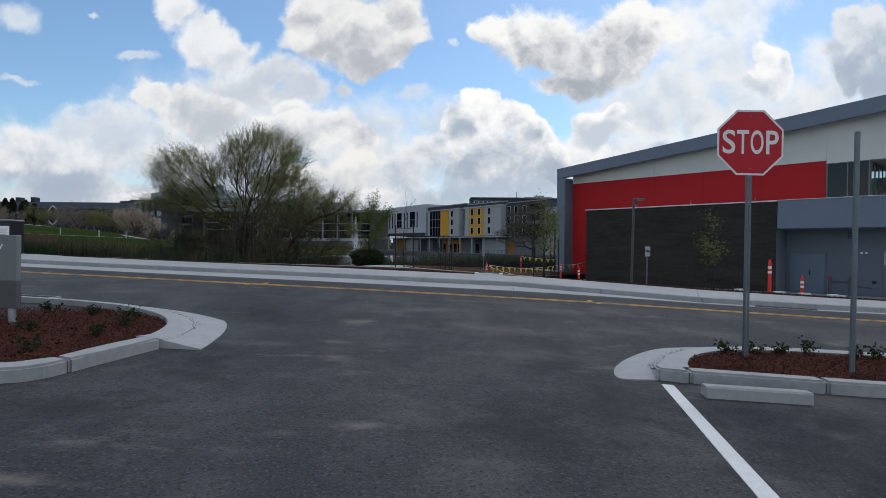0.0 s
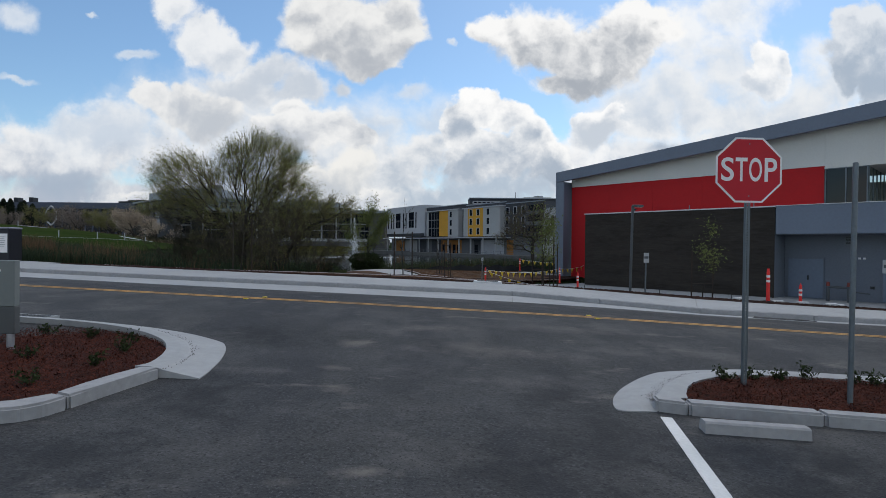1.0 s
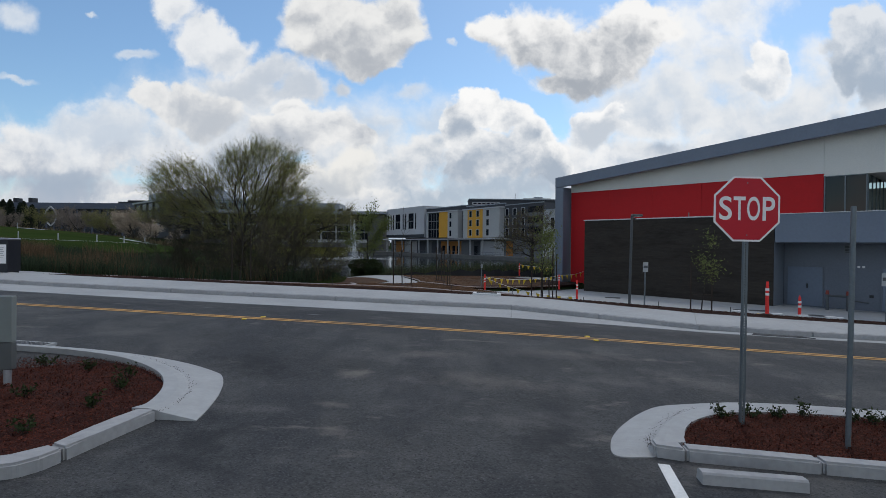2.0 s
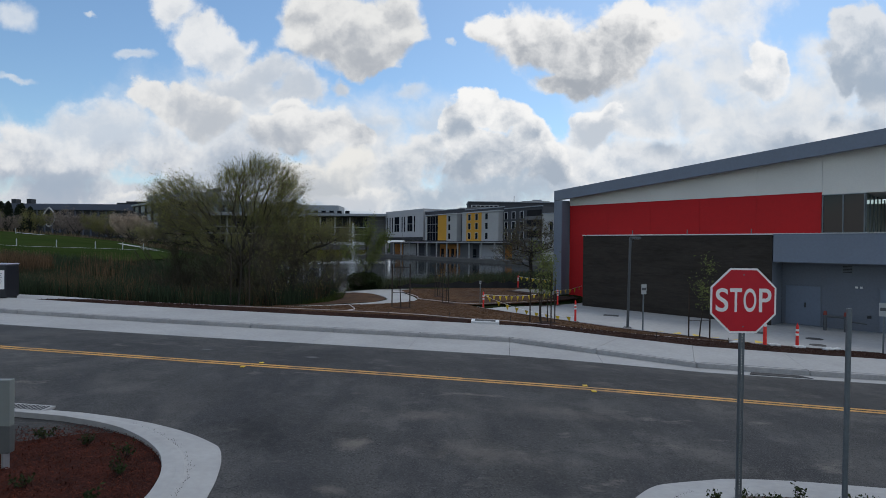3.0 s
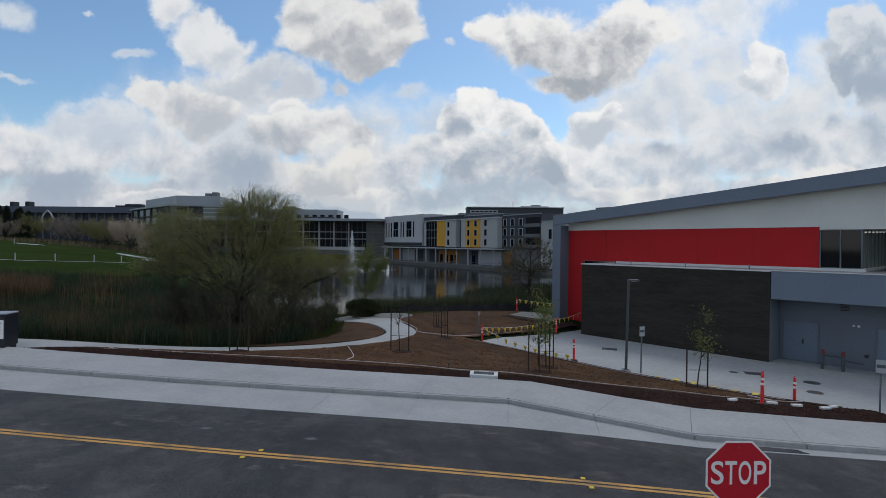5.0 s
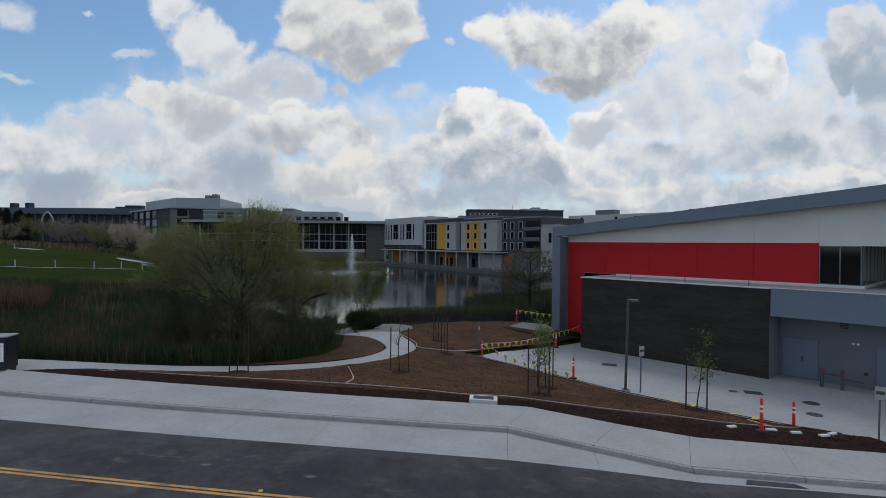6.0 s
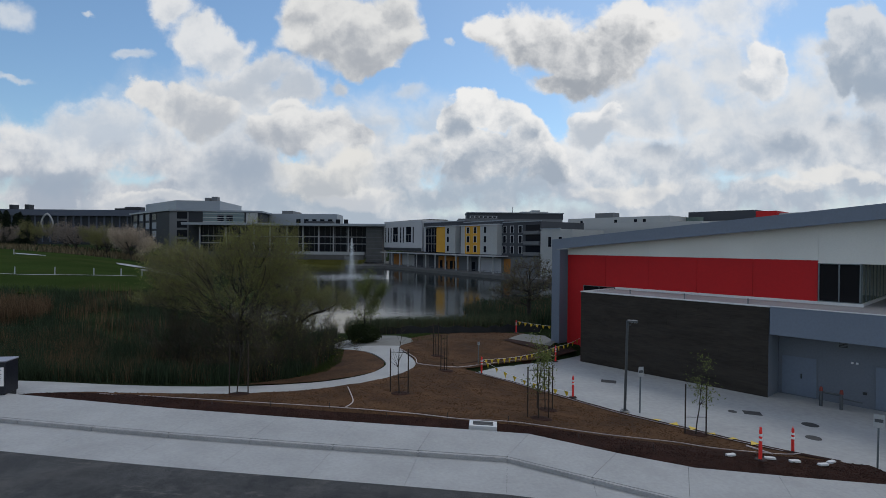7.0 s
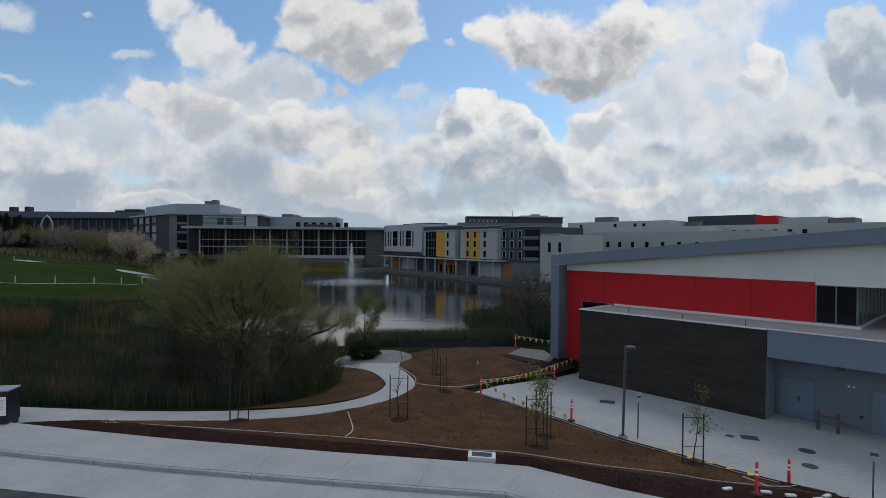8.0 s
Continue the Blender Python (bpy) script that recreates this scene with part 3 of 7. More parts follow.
def smooth_line(pts, n=6):
    """Points of a rounded line through the given ones."""
    pts = [Vector(p) for p in pts]
    out = []
    for k in range(len(pts) - 1):
        a, b, c, d = pts[max(k - 1, 0)], pts[k], pts[k + 1], pts[min(k + 2, len(pts) - 1)]
        for j in range(n):
            t = j / n
            out.append(0.5 * (2 * b + (c - a) * t + (2 * a - 5 * b + 4 * c - d) * t * t + (3 * b - a - 3 * c + d) * t ** 3))
    return out + [pts[-1]]


def band(bm, rows):
    """A skin through rows of points of equal length."""
    vs = [[bm.verts.new(p) for p in row] for row in rows]
    for r0, r1 in zip(vs, vs[1:]):
        for k in range(len(r0) - 1):
            bm.faces.new((r0[k], r0[k + 1], r1[k + 1], r1[k]))
    return bm


def tube(bm, pts, r, sides=6):
    for a, b in zip(pts, pts[1:]):
        rod(bm, a, b, r, sides=sides)
    return bm

# ---- ground, road, pavements ----
def road_z(x, y):
    return 0.034 - 0.034 * x + 0.0036 * y
NEAR_HEIGHTS = [
    (-17.8, 21.5, .70), (-10.3, 20.27, .51), (-3.67, 19.43, .33), (1.52, 19.0, .17), (6.1, 17.35, -.01), (8.2, 16.56, -.12), (11.9, 16.2, -.30), (20, 14.8, -.60),
    (-1.8, 24.3, .02), (.3, 30.4, -.45), (6, 21.5, -.45), (8.7, 24.4, -.88), (3, 31.6, -.88), (13.1, 19.3, -.72),
    (15.5, 21.5, -.95), (10, 36.8, -1.0), (25, 20, -1.0), (-9, 24.8, -.05), (-17.5, 23.1, .60), (-1.35, 31, -.35), (-5.4, 37, -.30)]
FAR_HEIGHTS = [
    (6.4, 47, -.90), (-3, 44, -.80), (-13, 34, -1.3), (-22, 40, -1.0), (-1.6, 58, -2.5), (10, 60, -2.2), (-10, 90, -3), (-24, 66, -2.2),
    (-60, 75, 2.2), (-44, 81, 1.4), (-68, 115, 2.6), (-83, 147, 1.7), (-95, 100, 5.2), (-47, 128, -2.4), (-50, 165, -2.4), (-36, 112, -2.8), (-20, 140, -3), (14, 120, -3), (45, 70, -1.5)]
CTRL = np.array(NEAR_HEIGHTS + FAR_HEIGHTS)
def tps(d2):
    return d2 * np.log(d2 + 1e-9)
_d = ((CTRL[:, None, :2] - CTRL[None, :, :2]) ** 2).sum(-1) / 900.0
_n = len(CTRL)
_A = np.zeros((_n + 3, _n + 3)); _A[:_n, :_n] = tps(_d) + 0.002 * np.eye(_n)
_A[:_n, _n] = _A[_n, :_n] = 1; _A[:_n, _n + 1:] = CTRL[:, :2] / 30; _A[_n + 1:, :_n] = CTRL[:, :2].T / 30
W = np.linalg.solve(_A, np.r_[CTRL[:, 2], 0, 0, 0])
def terrain(x, y):
    x, y = np.asarray(x, float), np.asarray(y, float)
    d = ((x[..., None] - CTRL[:, 0]) ** 2 + (y[..., None] - CTRL[:, 1]) ** 2) / 900.0
    return tps(d) @ W[:_n] + W[_n] + W[_n + 1] * x / 30 + W[_n + 2] * y / 30

BACK_X = [-80, -17.84, -10.28, -3.67, 1.52, 3.35, 6.12, 8.2, 11.89, 40, 80]
BACK_Y = [29.6, 21.5, 20.27, 19.46, 19.03, 18.85, 17.4, 16.58, 16.22, 13.6, 10.2]
KERB_X = [-80, -15.61, -9.1, -3.25, 2.28, 4.67, 7.14, 10.24, 40, 80]
KERB_Y = [27.0, 18.7, 17.8, 17.2, 16.78, 15.48, 14.22, 13.97, 11.4, 8.0]
EDGE_X = [-80, -13.39, -7.89, -2.82, 2.01, 4.39, 6.96, 10.02, 40, 80]
EDGE_Y = [24.6, 16.13, 15.43, 14.96, 14.5, 14.1, 13.64, 13.5, 10.95, 7.5]


def kerb_low(x, y): return road_z(x, y) + float(np.interp(x, [-30, -13.3, -3.4, 3.8, 10, 20], [-0.16, -0.145, -0.08, -0.075, -0.13, -0.17]))
def edge_low(x, y): return road_z(x, y) + float(np.interp(x, [-30, -11.6, -2.9, 3.3, 9.6, 20], [-0.09, -0.07, -0.04, -0.03, -0.12, -0.16]))
def back_high(x, y): return road_z(x, y) + float(np.interp(x, [-30, -15.4, -3.85, 4.3, 11.6, 20], [0.0, 0.02, 0.12, 0.14, 0.03, -0.02]))
def crown(x): return float(np.interp(x, [-20, -9, -2.2, 2.6, 7.5, 14], [0.09, 0.098, 0.12, 0.11, 0.05, 0.0]))


def base_z(x, y): return road_z(x, y) - 0.05
def back_y(x): return float(np.interp(x, BACK_X, BACK_Y))
def kerb_y(x): return float(np.interp(x, KERB_X, KERB_Y))
def edge_y(x): return float(np.interp(x, EDGE_X, EDGE_Y))


ANG = radians(-47.5)                       # the red building's front
UX, UY = math.cos(ANG), math.sin(ANG)


def plaza_z(x, y):
    n = -UY * x + UX * y
    return -0.90 - 0.0234 * (n - 22.5)


PLAZA = [(1.6, 31.75), (2.45, 31.25), (4.1, 29.75), (6.55, 26.65), (8.55, 24.05), (10.35, 22.2), (11.8, 20.5), (12.9, 19.4), (14.2, 18.3), (18, 15.9), (26, 14.9), (44, 13.4), (60, 20), (40, 60), (22, 70), (10.3, 38.4), (8.3, 36.6), (6.35, 35.4), (3.5, 33.7)]


def inside(x, y, poly):
    x, y = np.asarray(x, float), np.asarray(y, float)
    r = np.zeros(x.shape, bool)
    for (ax, ay), (bx, by) in zip(poly, poly[1:] + poly[:1]):
        r ^= ((ay > y) != (by > y)) & (x < (bx - ax) * (y - ay) / (by - ay + 1e-12) + ax)
    return r


WATER_Z = -2.0


def ground_z(x, y):
    x, y = np.asarray(x, float), np.asarray(y, float)
    z = np.clip(terrain(x, y), -3.2, 7.0)
    far = np.clip((np.hypot(x, y - 60) - 130) / 120, 0, 1)
    far = far * far * (3 - 2 * far)
    left = np.clip((-x - 30) / 60, 0, 1) * 4.6
    z = z * (1 - far) + far * np.where(y > 60, left - 1.3 * (1 - left / 4.6), 0.0)
    off = np.clip((y - np.interp(x, BACK_X, BACK_Y)) / 1.2, 0, 1)
    z = np.where(off < 1, (1 - off) * (road_z(x, y) - 0.33) + off * z, z)
    z = np.where(y < np.interp(x, KERB_X, KERB_Y), np.where((np.abs(x) < 100), road_z(x, y), road_z(np.sign(x) * 100, y)) - 0.33, z)
    return np.where(inside(x, y, PLAZA), np.minimum(z, plaza_z(x, y) - 0.12), z)


def spaced(near, far, step, grow):
    out, s = [0.0], step
    while out[-1] < far:
        if out[-1] > near:
            s *= grow
        out.append(out[-1] + s)
    return np.array(out)


_x = spaced(32, 2600, 0.55, 1.09)
_xs = np.r_[-_x[:0:-1], _x]
_ys = np.r_[-spaced(10, 300, 1.5, 1.3)[:0:-1], spaced(62, 4200, 0.55, 1.06)]
gx, gy = np.meshgrid(_xs, _ys)
gz = ground_z(gx, gy)
_i = np.arange(gx.size).reshape(gx.shape)
_f = np.stack([_i[:-1, :-1], _i[:-1, 1:], _i[1:, 1:], _i[1:, :-1]], -1).reshape(-1, 4)
ground = new("ground", fast_mesh("ground", np.stack([gx, gy, gz], -1).reshape(-1, 3), _f, WILD, True))
tagged(ground, "rough green and brown ground sloping to a pond", "ground", kind="structure")


def draped(name, poly, lift, material, label, category, step=0.5, height=None, bumpy=0.0, kind="structure"):
    """A sheet over a polygon, laid on the ground."""
    px, py = [p[0] for p in poly], [p[1] for p in poly]
    bm = bmesh.new()
    bm.faces.new([bm.verts.new((x, y, 0)) for x, y in poly])
    for axis, lo, hi in ((0, min(px), max(px)), (1, min(py), max(py))):
        for c in np.arange(lo + step, hi, step):
            co, no = [0, 0, 0], [0, 0, 0]
            co[axis], no[axis] = c, 1
            bmesh.ops.bisect_plane(bm, geom=bm.verts[:] + bm.edges[:] + bm.faces[:], plane_co=co, plane_no=no)
    xs, ys = np.array([v.co.x for v in bm.verts]), np.array([v.co.y for v in bm.verts])
    zs = (height or ground_z)(xs, ys) + lift
    for v, z in zip(bm.verts, zs):
        v.co.z = z + (bumpy * noise.noise((v.co.x * 1.7, v.co.y * 1.7, 3.0)) if bumpy else 0.0)
    for f in bm.faces:
        if f.normal.z < 0:
            f.normal_flip()
        f.smooth = True
    bm.normal_update()
    for f in bm.faces:
        if f.normal.z < 0:
            f.normal_flip()
    return single(name, bm, material, label, category, kind=kind)


LINE_X, LINE_Y = [-80, -10.29, -4.2, 3.11, 8.98, 40, 80], [21.72, 12.44, 11.68, 10.91, 10.28, 6.74, 2.25]


def line_y(x): return float(np.interp(x, LINE_X, LINE_Y))


def road_top(x, y):
    """The carriageway's surface: highest along its middle line, falling to the gutter and to the car park."""
    s = y - line_y(x)
    if s < 0:
        return base_z(x, y) + (crown(x) + 0.05) * max(0.0, 1.0 - (s / 4.2) ** 2)
    w = max(0.5, edge_y(x) - line_y(x))
    f = min(1.0, s / w)
    return (road_z(x, y) + crown(x)) * (1 - f * f) + (edge_low(x, y) + 0.002) * f * f


bm = bmesh.new()
_rx = np.r_[-80, -60, np.arange(-40, 41, 1.0), 60, 80]
_rows = [[(x, -60, base_z(x, -60)) for x in _rx], [(x, -5, base_z(x, -5)) for x in _rx], [(x, 0, base_z(x, 0)) for x in _rx], [(x, 3, base_z(x, 3)) for x in _rx]]
for s in np.linspace(-4.2, 0, 9):
    _rows.append([(x, line_y(x) + s, road_top(x, line_y(x) + s)) for x in _rx])
for f in (0.15, 0.3, 0.45, 0.6, 0.75, 0.9, 1.0):
    _rows.append([(x, line_y(x) + f * (edge_y(x) - line_y(x)), road_top(x, line_y(x) + f * (edge_y(x) - line_y(x)))) for x in _rx])
_rows.append([(x, edge_y(x) + 0.05, edge_low(x, edge_y(x)) - 0.01) for x in _rx])
band(bm, _rows)
bmesh.ops.recalc_face_normals(bm, faces=bm.faces[:])
for f in bm.faces:
    if f.normal.z < 0:
        f.normal_flip()
    f.smooth = True
road = single("road", bm, ASPHALT, "dark grey asphalt road and car park with dusty wheel marks", "road", kind="structure")

# double yellow centre line, with small raised markers
bm = bmesh.new()
for off in (-0.082, 0.082):
    xs_l = [x for x in _rx]
    row = [(x, line_y(x) + off) for x in xs_l]
    band(bm, [[(x, y - 0.05, road_top(x, y - 0.05) + 0.006) for x, y in row], [(x, y + 0.05, road_top(x, y + 0.05) + 0.006) for x, y in row]])
single("centre_line", bm, YELLOW, "double yellow centre line painted on the road", "road marking", kind="structure")
for x, s in ((-4.25, -0.22), (-3.98, 0.22), (3.17, -0.2), (3.1, 0.2)):
    bm = boxed(-0.05, 0.05, -0.05, 0.05, 0, 0.02, bevel=0.008)
    single("road_marker", bm, PENNANT, "small square raised road marker by the centre line", "road marker", "raised road markers", at=pose(x, line_y(x) + s, road_top(x, line_y(x) + s)))

bm = bmesh.new()
prism(bm, [(2.085, 5.0), (2.19, 4.98), (1.13, -0.6), (1.005, -0.6)], base_z, lambda x, y: base_z(x, y) + 0.005)
single("bay_line", bm, WHITE_PAINT, "white painted parking bay line on asphalt", "road marking", kind="structure")

# concrete gutter lane, kerb and pavement across the road, slab by slab
KJ = [-80, -60, -45, -35, -29, -26.1, -23.2, -20.4, -17.6, -14.8, -11.95, -9.1, -6.25, -3.43, -0.62, 2.25, 4.65, 7.02, 9.9, 12.7, 15.5, 18.4, 22, 27, 34, 45, 80]


def jb(x): return x + float(np.interp(x, [-6, 0.5, 2.25, 4.65, 7.0, 10, 14], [0.35, 0.5, 1.05, 1.35, 1.0, 0.8, 0.4]))
def je(x): return x - float(np.interp(x, [-6, 2.25, 4.65, 7.0, 10], [0.3, 0.3, 0.25, 0.15, 0.05]))


def walk_z(x, y):
    """The pavement's top, from the kerb's head to its back edge."""
    f = min(1.0, max(0.0, (y - kerb_y(x)) / max(0.5, back_y(x) - kerb_y(x))))
    return (kerb_low(x, y) + 0.13) * (1 - f) + back_high(x, y) * f


gutter = thing("gutter", "pale concrete gutter lane along the road in cast slabs", "gutter", kind="structure")
kerb = thing("kerb", "pale concrete kerb along the far side of the road", "kerb", kind="structure")
pavement = thing("pavement", "broad pale concrete pavement in cast slabs", "pavement", kind="structure")
GAP = 0.0035
for a, b in zip(KJ, KJ[1:]):
    bends = [x for x in (2.0, 2.25, 4.6, 7.0) if a + 0.02 < x < b - 0.02]
    ek = [je(a) + GAP] + [je(b) - GAP]
    e_pts = [(x, edge_y(x)) for x in ek]
    k_pts = [(x, kerb_y(x)) for x in (a + GAP, b - GAP)]
    pts = e_pts + k_pts[::-1]
    tops = [edge_low(*p) + 0.008 for p in e_pts] + [kerb_low(*p) for p in k_pts[::-1]]
    level = {(round(x, 4), round(y, 4)): z for (x, y), z in zip(pts, tops)}
    bm = prism(bmesh.new(), pts, lambda x, y: road_z(x, y) - 0.3, lambda x, y: level[(round(x, 4), round(y, 4))])
    part("slab", bm, CONCRETE, gutter)
    k2 = [(x, kerb_y(x) + 0.16) for x in (a + GAP, b - GAP)]
    bm = prism(bmesh.new(), k_pts + k2[::-1], lambda x, y: kerb_low(x, y) - 0.1, lambda x, y: kerb_low(x, y) + 0.127)
    bmesh.ops.bevel(bm, geom=bm.edges[:], offset=0.018, segments=2, affect="EDGES")
    part("kerbstone", bm, KERB, kerb)
    w0 = [(x, kerb_y(x) + 0.164) for x in (a + GAP, b - GAP)]
    xa, xb = jb(a) + GAP, jb(b) - GAP
    mid = [(x, back_y(x)) for x in BACK_X if xa + 0.05 < x < xb - 0.05]
    w1 = [(xa, back_y(xa))] + mid + [(xb, back_y(xb))]
    bm = prism(bmesh.new(), w0 + w1[::-1], lambda x, y: road_z(x, y) - 0.3, walk_z)
    part("slab", bm, CONCRETE, pavement)
# asphalt patch let into the gutter by the kerb inlet
bm = prism(bmesh.new(), [(8.1, 13.68), (9.7, 13.6), (9.5, 13.85), (8.3, 13.97)], lambda x, y: road_z(x, y) - 0.3, lambda x, y: max(kerb_low(x, y), edge_low(x, y)) + 0.02)
part("patch", bm, ASPHALT, gutter, "dark asphalt patch")

# plaza by the red building
bm = prism(bmesh.new(), PLAZA, lambda x, y: plaza_z(x, y) - 0.1, plaza_z)
single("plaza", bm, PAD, "pale concrete service yard beside the red building", "paved yard", kind="structure")

# curving footpath
NEAR = [(-18.4, 21.72), (-15.9, 22.0), (-13.73, 22.29), (-11.58, 22.78), (-9.38, 23.29), (-7.07, 23.97), (-5.44, 24.77), (-3.54, 26.27), (-2.26, 28.13), (-1.46, 30.39), (-1.36, 31.91), (-1.68, 33.51), (-2.5, 35.61), (-2.6, 37.02), (-1.85, 39.03), (-2.2, 41.32), (-3.7, 44.39)]
FAR = [(-19.69, 23.84), (-17.48, 23.86), (-14.97, 24.3), (-12.71, 24.92), (-10.3, 25.55), (-7.72, 26.06), (-5.88, 26.6), (-4.58, 27.55), (-3.59, 28.97), (-3.13, 30.66), (-3.17, 31.83), (-3.75, 33.39), (-4.7, 34.89), (-6.9, 36.69), (-7.6, 38.59), (-7.6, 40.99), (-5.6, 45.56)]
n_s, f_s = smooth_line(NEAR, 3), smooth_line(FAR, 3)
bm = bmesh.new()
rows = [[] for _ in range(11)]
for a, b in zip(n_s, f_s):
    line = [a + (b - a) * (k / 8) for k in range(9)]
    zs = [float(z) for z in ground_z([p.x for p in line], [p.y for p in line])]
    pts = [(p.x, p.y, z + 0.06) for p, z in zip(line, zs)]
    pts = [(*pts[0][:2], pts[0][2] - 0.15)] + pts + [(*pts[-1][:2], pts[-1][2] - 0.15)]
    for row, q in zip(rows, pts):
        row.append(q)
SPLIT = 39
band(bm, [row[:SPLIT + 1] for row in rows])
beyond = band(bmesh.new(), [row[SPLIT:] for row in rows])
for sheet in (bm, beyond):
    bmesh.ops.recalc_face_normals(sheet, faces=sheet.faces[:])
    for f in sheet.faces:
        if abs(f.normal.z) > 0.5 and f.normal.z < 0:
            f.normal_flip()
footpath = single("footpath", bm, CONCRETE, "pale concrete footpath curving round to the pond", "footpath", kind="structure")
single("gravel_path", beyond, GRAVEL, "grey packed gravel path where the footpath meets the shore", "footpath", kind="structure")

bm = prism(bmesh.new(), [(-18.45, 21.65), (-19.6, 23.7), (-32, 26.0), (-32, 23.5)], lambda x, y: road_z(x, y) - 0.3, lambda x, y: walk_z(x, y) - 0.004)
single("path_landing", bm, CONCRETE, "pale concrete landing where the footpath leaves the pavement", "footpath", kind="structure")

# bare earth between pavement, path and yard; dark bark strip along the pavement
xs_b = [-16, -12, -8, -4, 0, 3.2, 6, 8, 11, 14.5]
soil_poly = [(x, back_y(x) + 0.02) for x in xs_b] + [(p[0] - 0.05, p[1] + 0.02) for p in PLAZA[8::-1]] + [(3.5, 33.8), (6.3, 35.5), (8.3, 36.7), (10, 38.5), (5.6, 42), (7.5, 45.5), (3, 46), (-0.5, 44.5), (-2.15, 41.2)] + [(p.x, p.y) for p in n_s[::-1][6:]]
draped("soil_bed", soil_poly, 0.10, SOIL, "bare brown soil planting bed", "soil", 0.5, bumpy=0.03)
strip = [(x, back_y(x) + 0.01) for x in (-18.2, -15, -12, -8, -4, 0, 3.2, 6, 8, 11, 14.8)] + [(14.75, 17.79), (12.28, 18.32), (9.58, 18.66), (6.27, 19.2), (3.35, 19.89), (-0, 20.14), (-4.08, 20.51), (-8.16, 21.11), (-12.28, 21.85), (-15.69, 21.95), (-17.9, 21.68)]
draped("bark_strip", strip, 0.14, BARK_BED, "dark bark mulch strip along the pavement", "mulch", 0.5, bumpy=0.03)
draped("soil_wedge", [(-9.8, 26.0), (-7.6, 26.3), (-5.8, 26.85), (-4.5, 27.8), (-3.5, 29.1), (-3.05 - 0.12, 30.7), (-3.25, 31.85), (-3.9, 33.4), (-4.8, 34.8), (-6.9, 36.4), (-6.6, 33.5), (-6.4, 30.5), (-7.4, 28.2)], 0.08, SOIL, "bare brown soil inside the path's bend", "soil", 0.5, bumpy=0.03)

draped("soil_edge", [(1.3, 31.95), (3.4, 33.86), (6.25, 35.56), (8.2, 36.75), (7.4, 38.6), (5.4, 37.8), (2.8, 35.4), (0.6, 32.6)], 0.15, SOIL, "bare brown soil along the yard's far edge", "soil", 0.5, bumpy=0.03)
draped("entrance_pad", [(5.6, 42.25), (8.5, 39.9), (9.3, 41.6), (9.0, 44.5), (7.2, 45.2)], 0.115, GRAVEL, "small grey gravel pad at the building's corner", "paved pad", 0.6, terrain)
draped("bark_corner", [(8.3, 36.78), (10.2, 38.5), (9.7, 38.9), (5.6, 42.1), (5.1, 41.4), (7.4, 38.5)], 0.16, BARK_BED, "dark bark bed between the yard and the corner pad", "mulch", 0.5, terrain, 0.03)
# low earth bank between the yard's far edge and the higher soil
_foot = smooth_line([(1.3, 31.9, 0), (1.75, 31.95, 0), (3.5, 33.72, 0), (6.35, 35.42, 0), (8.3, 36.62, 0), (9.95, 38.1, 0), (10.5, 39.0, 0)], 4)
bm = bmesh.new()
band(bm, [[(p.x, p.y, float(plaza_z(p.x, p.y)) - 0.06) for p in _foot], [(p.x - 0.22, p.y + 0.30, float(plaza_z(p.x, p.y)) * 0.45 + 0.55 * (float(terrain(p.x - 0.5, p.y + 0.65)) + 0.16)) for p in _foot], [(p.x - 0.5, p.y + 0.65, float(terrain(p.x - 0.5, p.y + 0.65)) + 0.175) for p in _foot]])
bmesh.ops.recalc_face_normals(bm, faces=bm.faces[:])
for f in bm.faces:
    if f.normal.z < 0:
        f.normal_flip()
single("earth_bank", bm, BARK_BED, "low bank of dark earth behind the yard", "soil", kind="structure")
_edge = PLAZA[1:9]
draped("bark_trench", [(x - 0.03, y - 0.03) for x, y in _edge] + [(x - 0.30, y - 0.28) for x, y in _edge[::-1]], 0.125, BARK_BED, "dark bark trench along the yard's edge", "mulch", 0.5, terrain)

# lawn on the rise beyond the reeds, its pale path and sandy patches
draped("lawn", [(-150, 70), (-100, 58), (-62, 55), (-46, 60), (-40, 70), (-38, 82), (-41, 92), (-50, 104), (-58.7, 110.7), (-73.4, 119.5), (-87, 124), (-95, 121), (-130, 118), (-180, 110)], 0.12, GRASS, "mown green lawn on a low rise", "lawn", 3.0)
bm = bmesh.new()
ln = smooth_line([(-120, 64, 0), (-80, 67, 0), (-60.2, 72.7, 0), (-54.3, 75.1, 0), (-48.1, 78.1, 0), (-45.5, 79.6, 0)], 4)
band(bm, [[(p.x, p.y, float(ground_z(p.x, p.y)) + 0.2) for p in ln], [(p.x - 0.2, p.y + 0.38, float(ground_z(p.x, p.y)) + 0.22) for p in ln]])
bmesh.ops.recalc_face_normals(bm, faces=bm.faces[:])
single("lawn_path", bm, CONCRETE, "narrow pale path across the lawn", "footpath", kind="structure")
for cx, cy, rx, ry in ((-79.0, 102, 2.8, 1.3), (-60.5, 105, 3.6, 2.2), (-52.0, 99, 4.0, 2.6)):
    pts = [(cx + rx * math.cos(a) * (1 + 0.2 * math.sin(3 * a)), cy + ry * math.sin(a)) for a in np.linspace(0, 2 * math.pi, 22)[:-1]]
    draped("sand_patch", pts, 0.22, CONCRETE, "pale sandy patch in the lawn", "sand", 2.0)

# pond
bm = bmesh.new()
bm.faces.new([bm.verts.new((x, y, WATER_Z)) for x, y in ((-75, 40), (60, 40), (60, 260), (-75, 260))])
water = single("pond", bm, WATER, "calm grey pond water reflecting the buildings", "water", kind="structure")

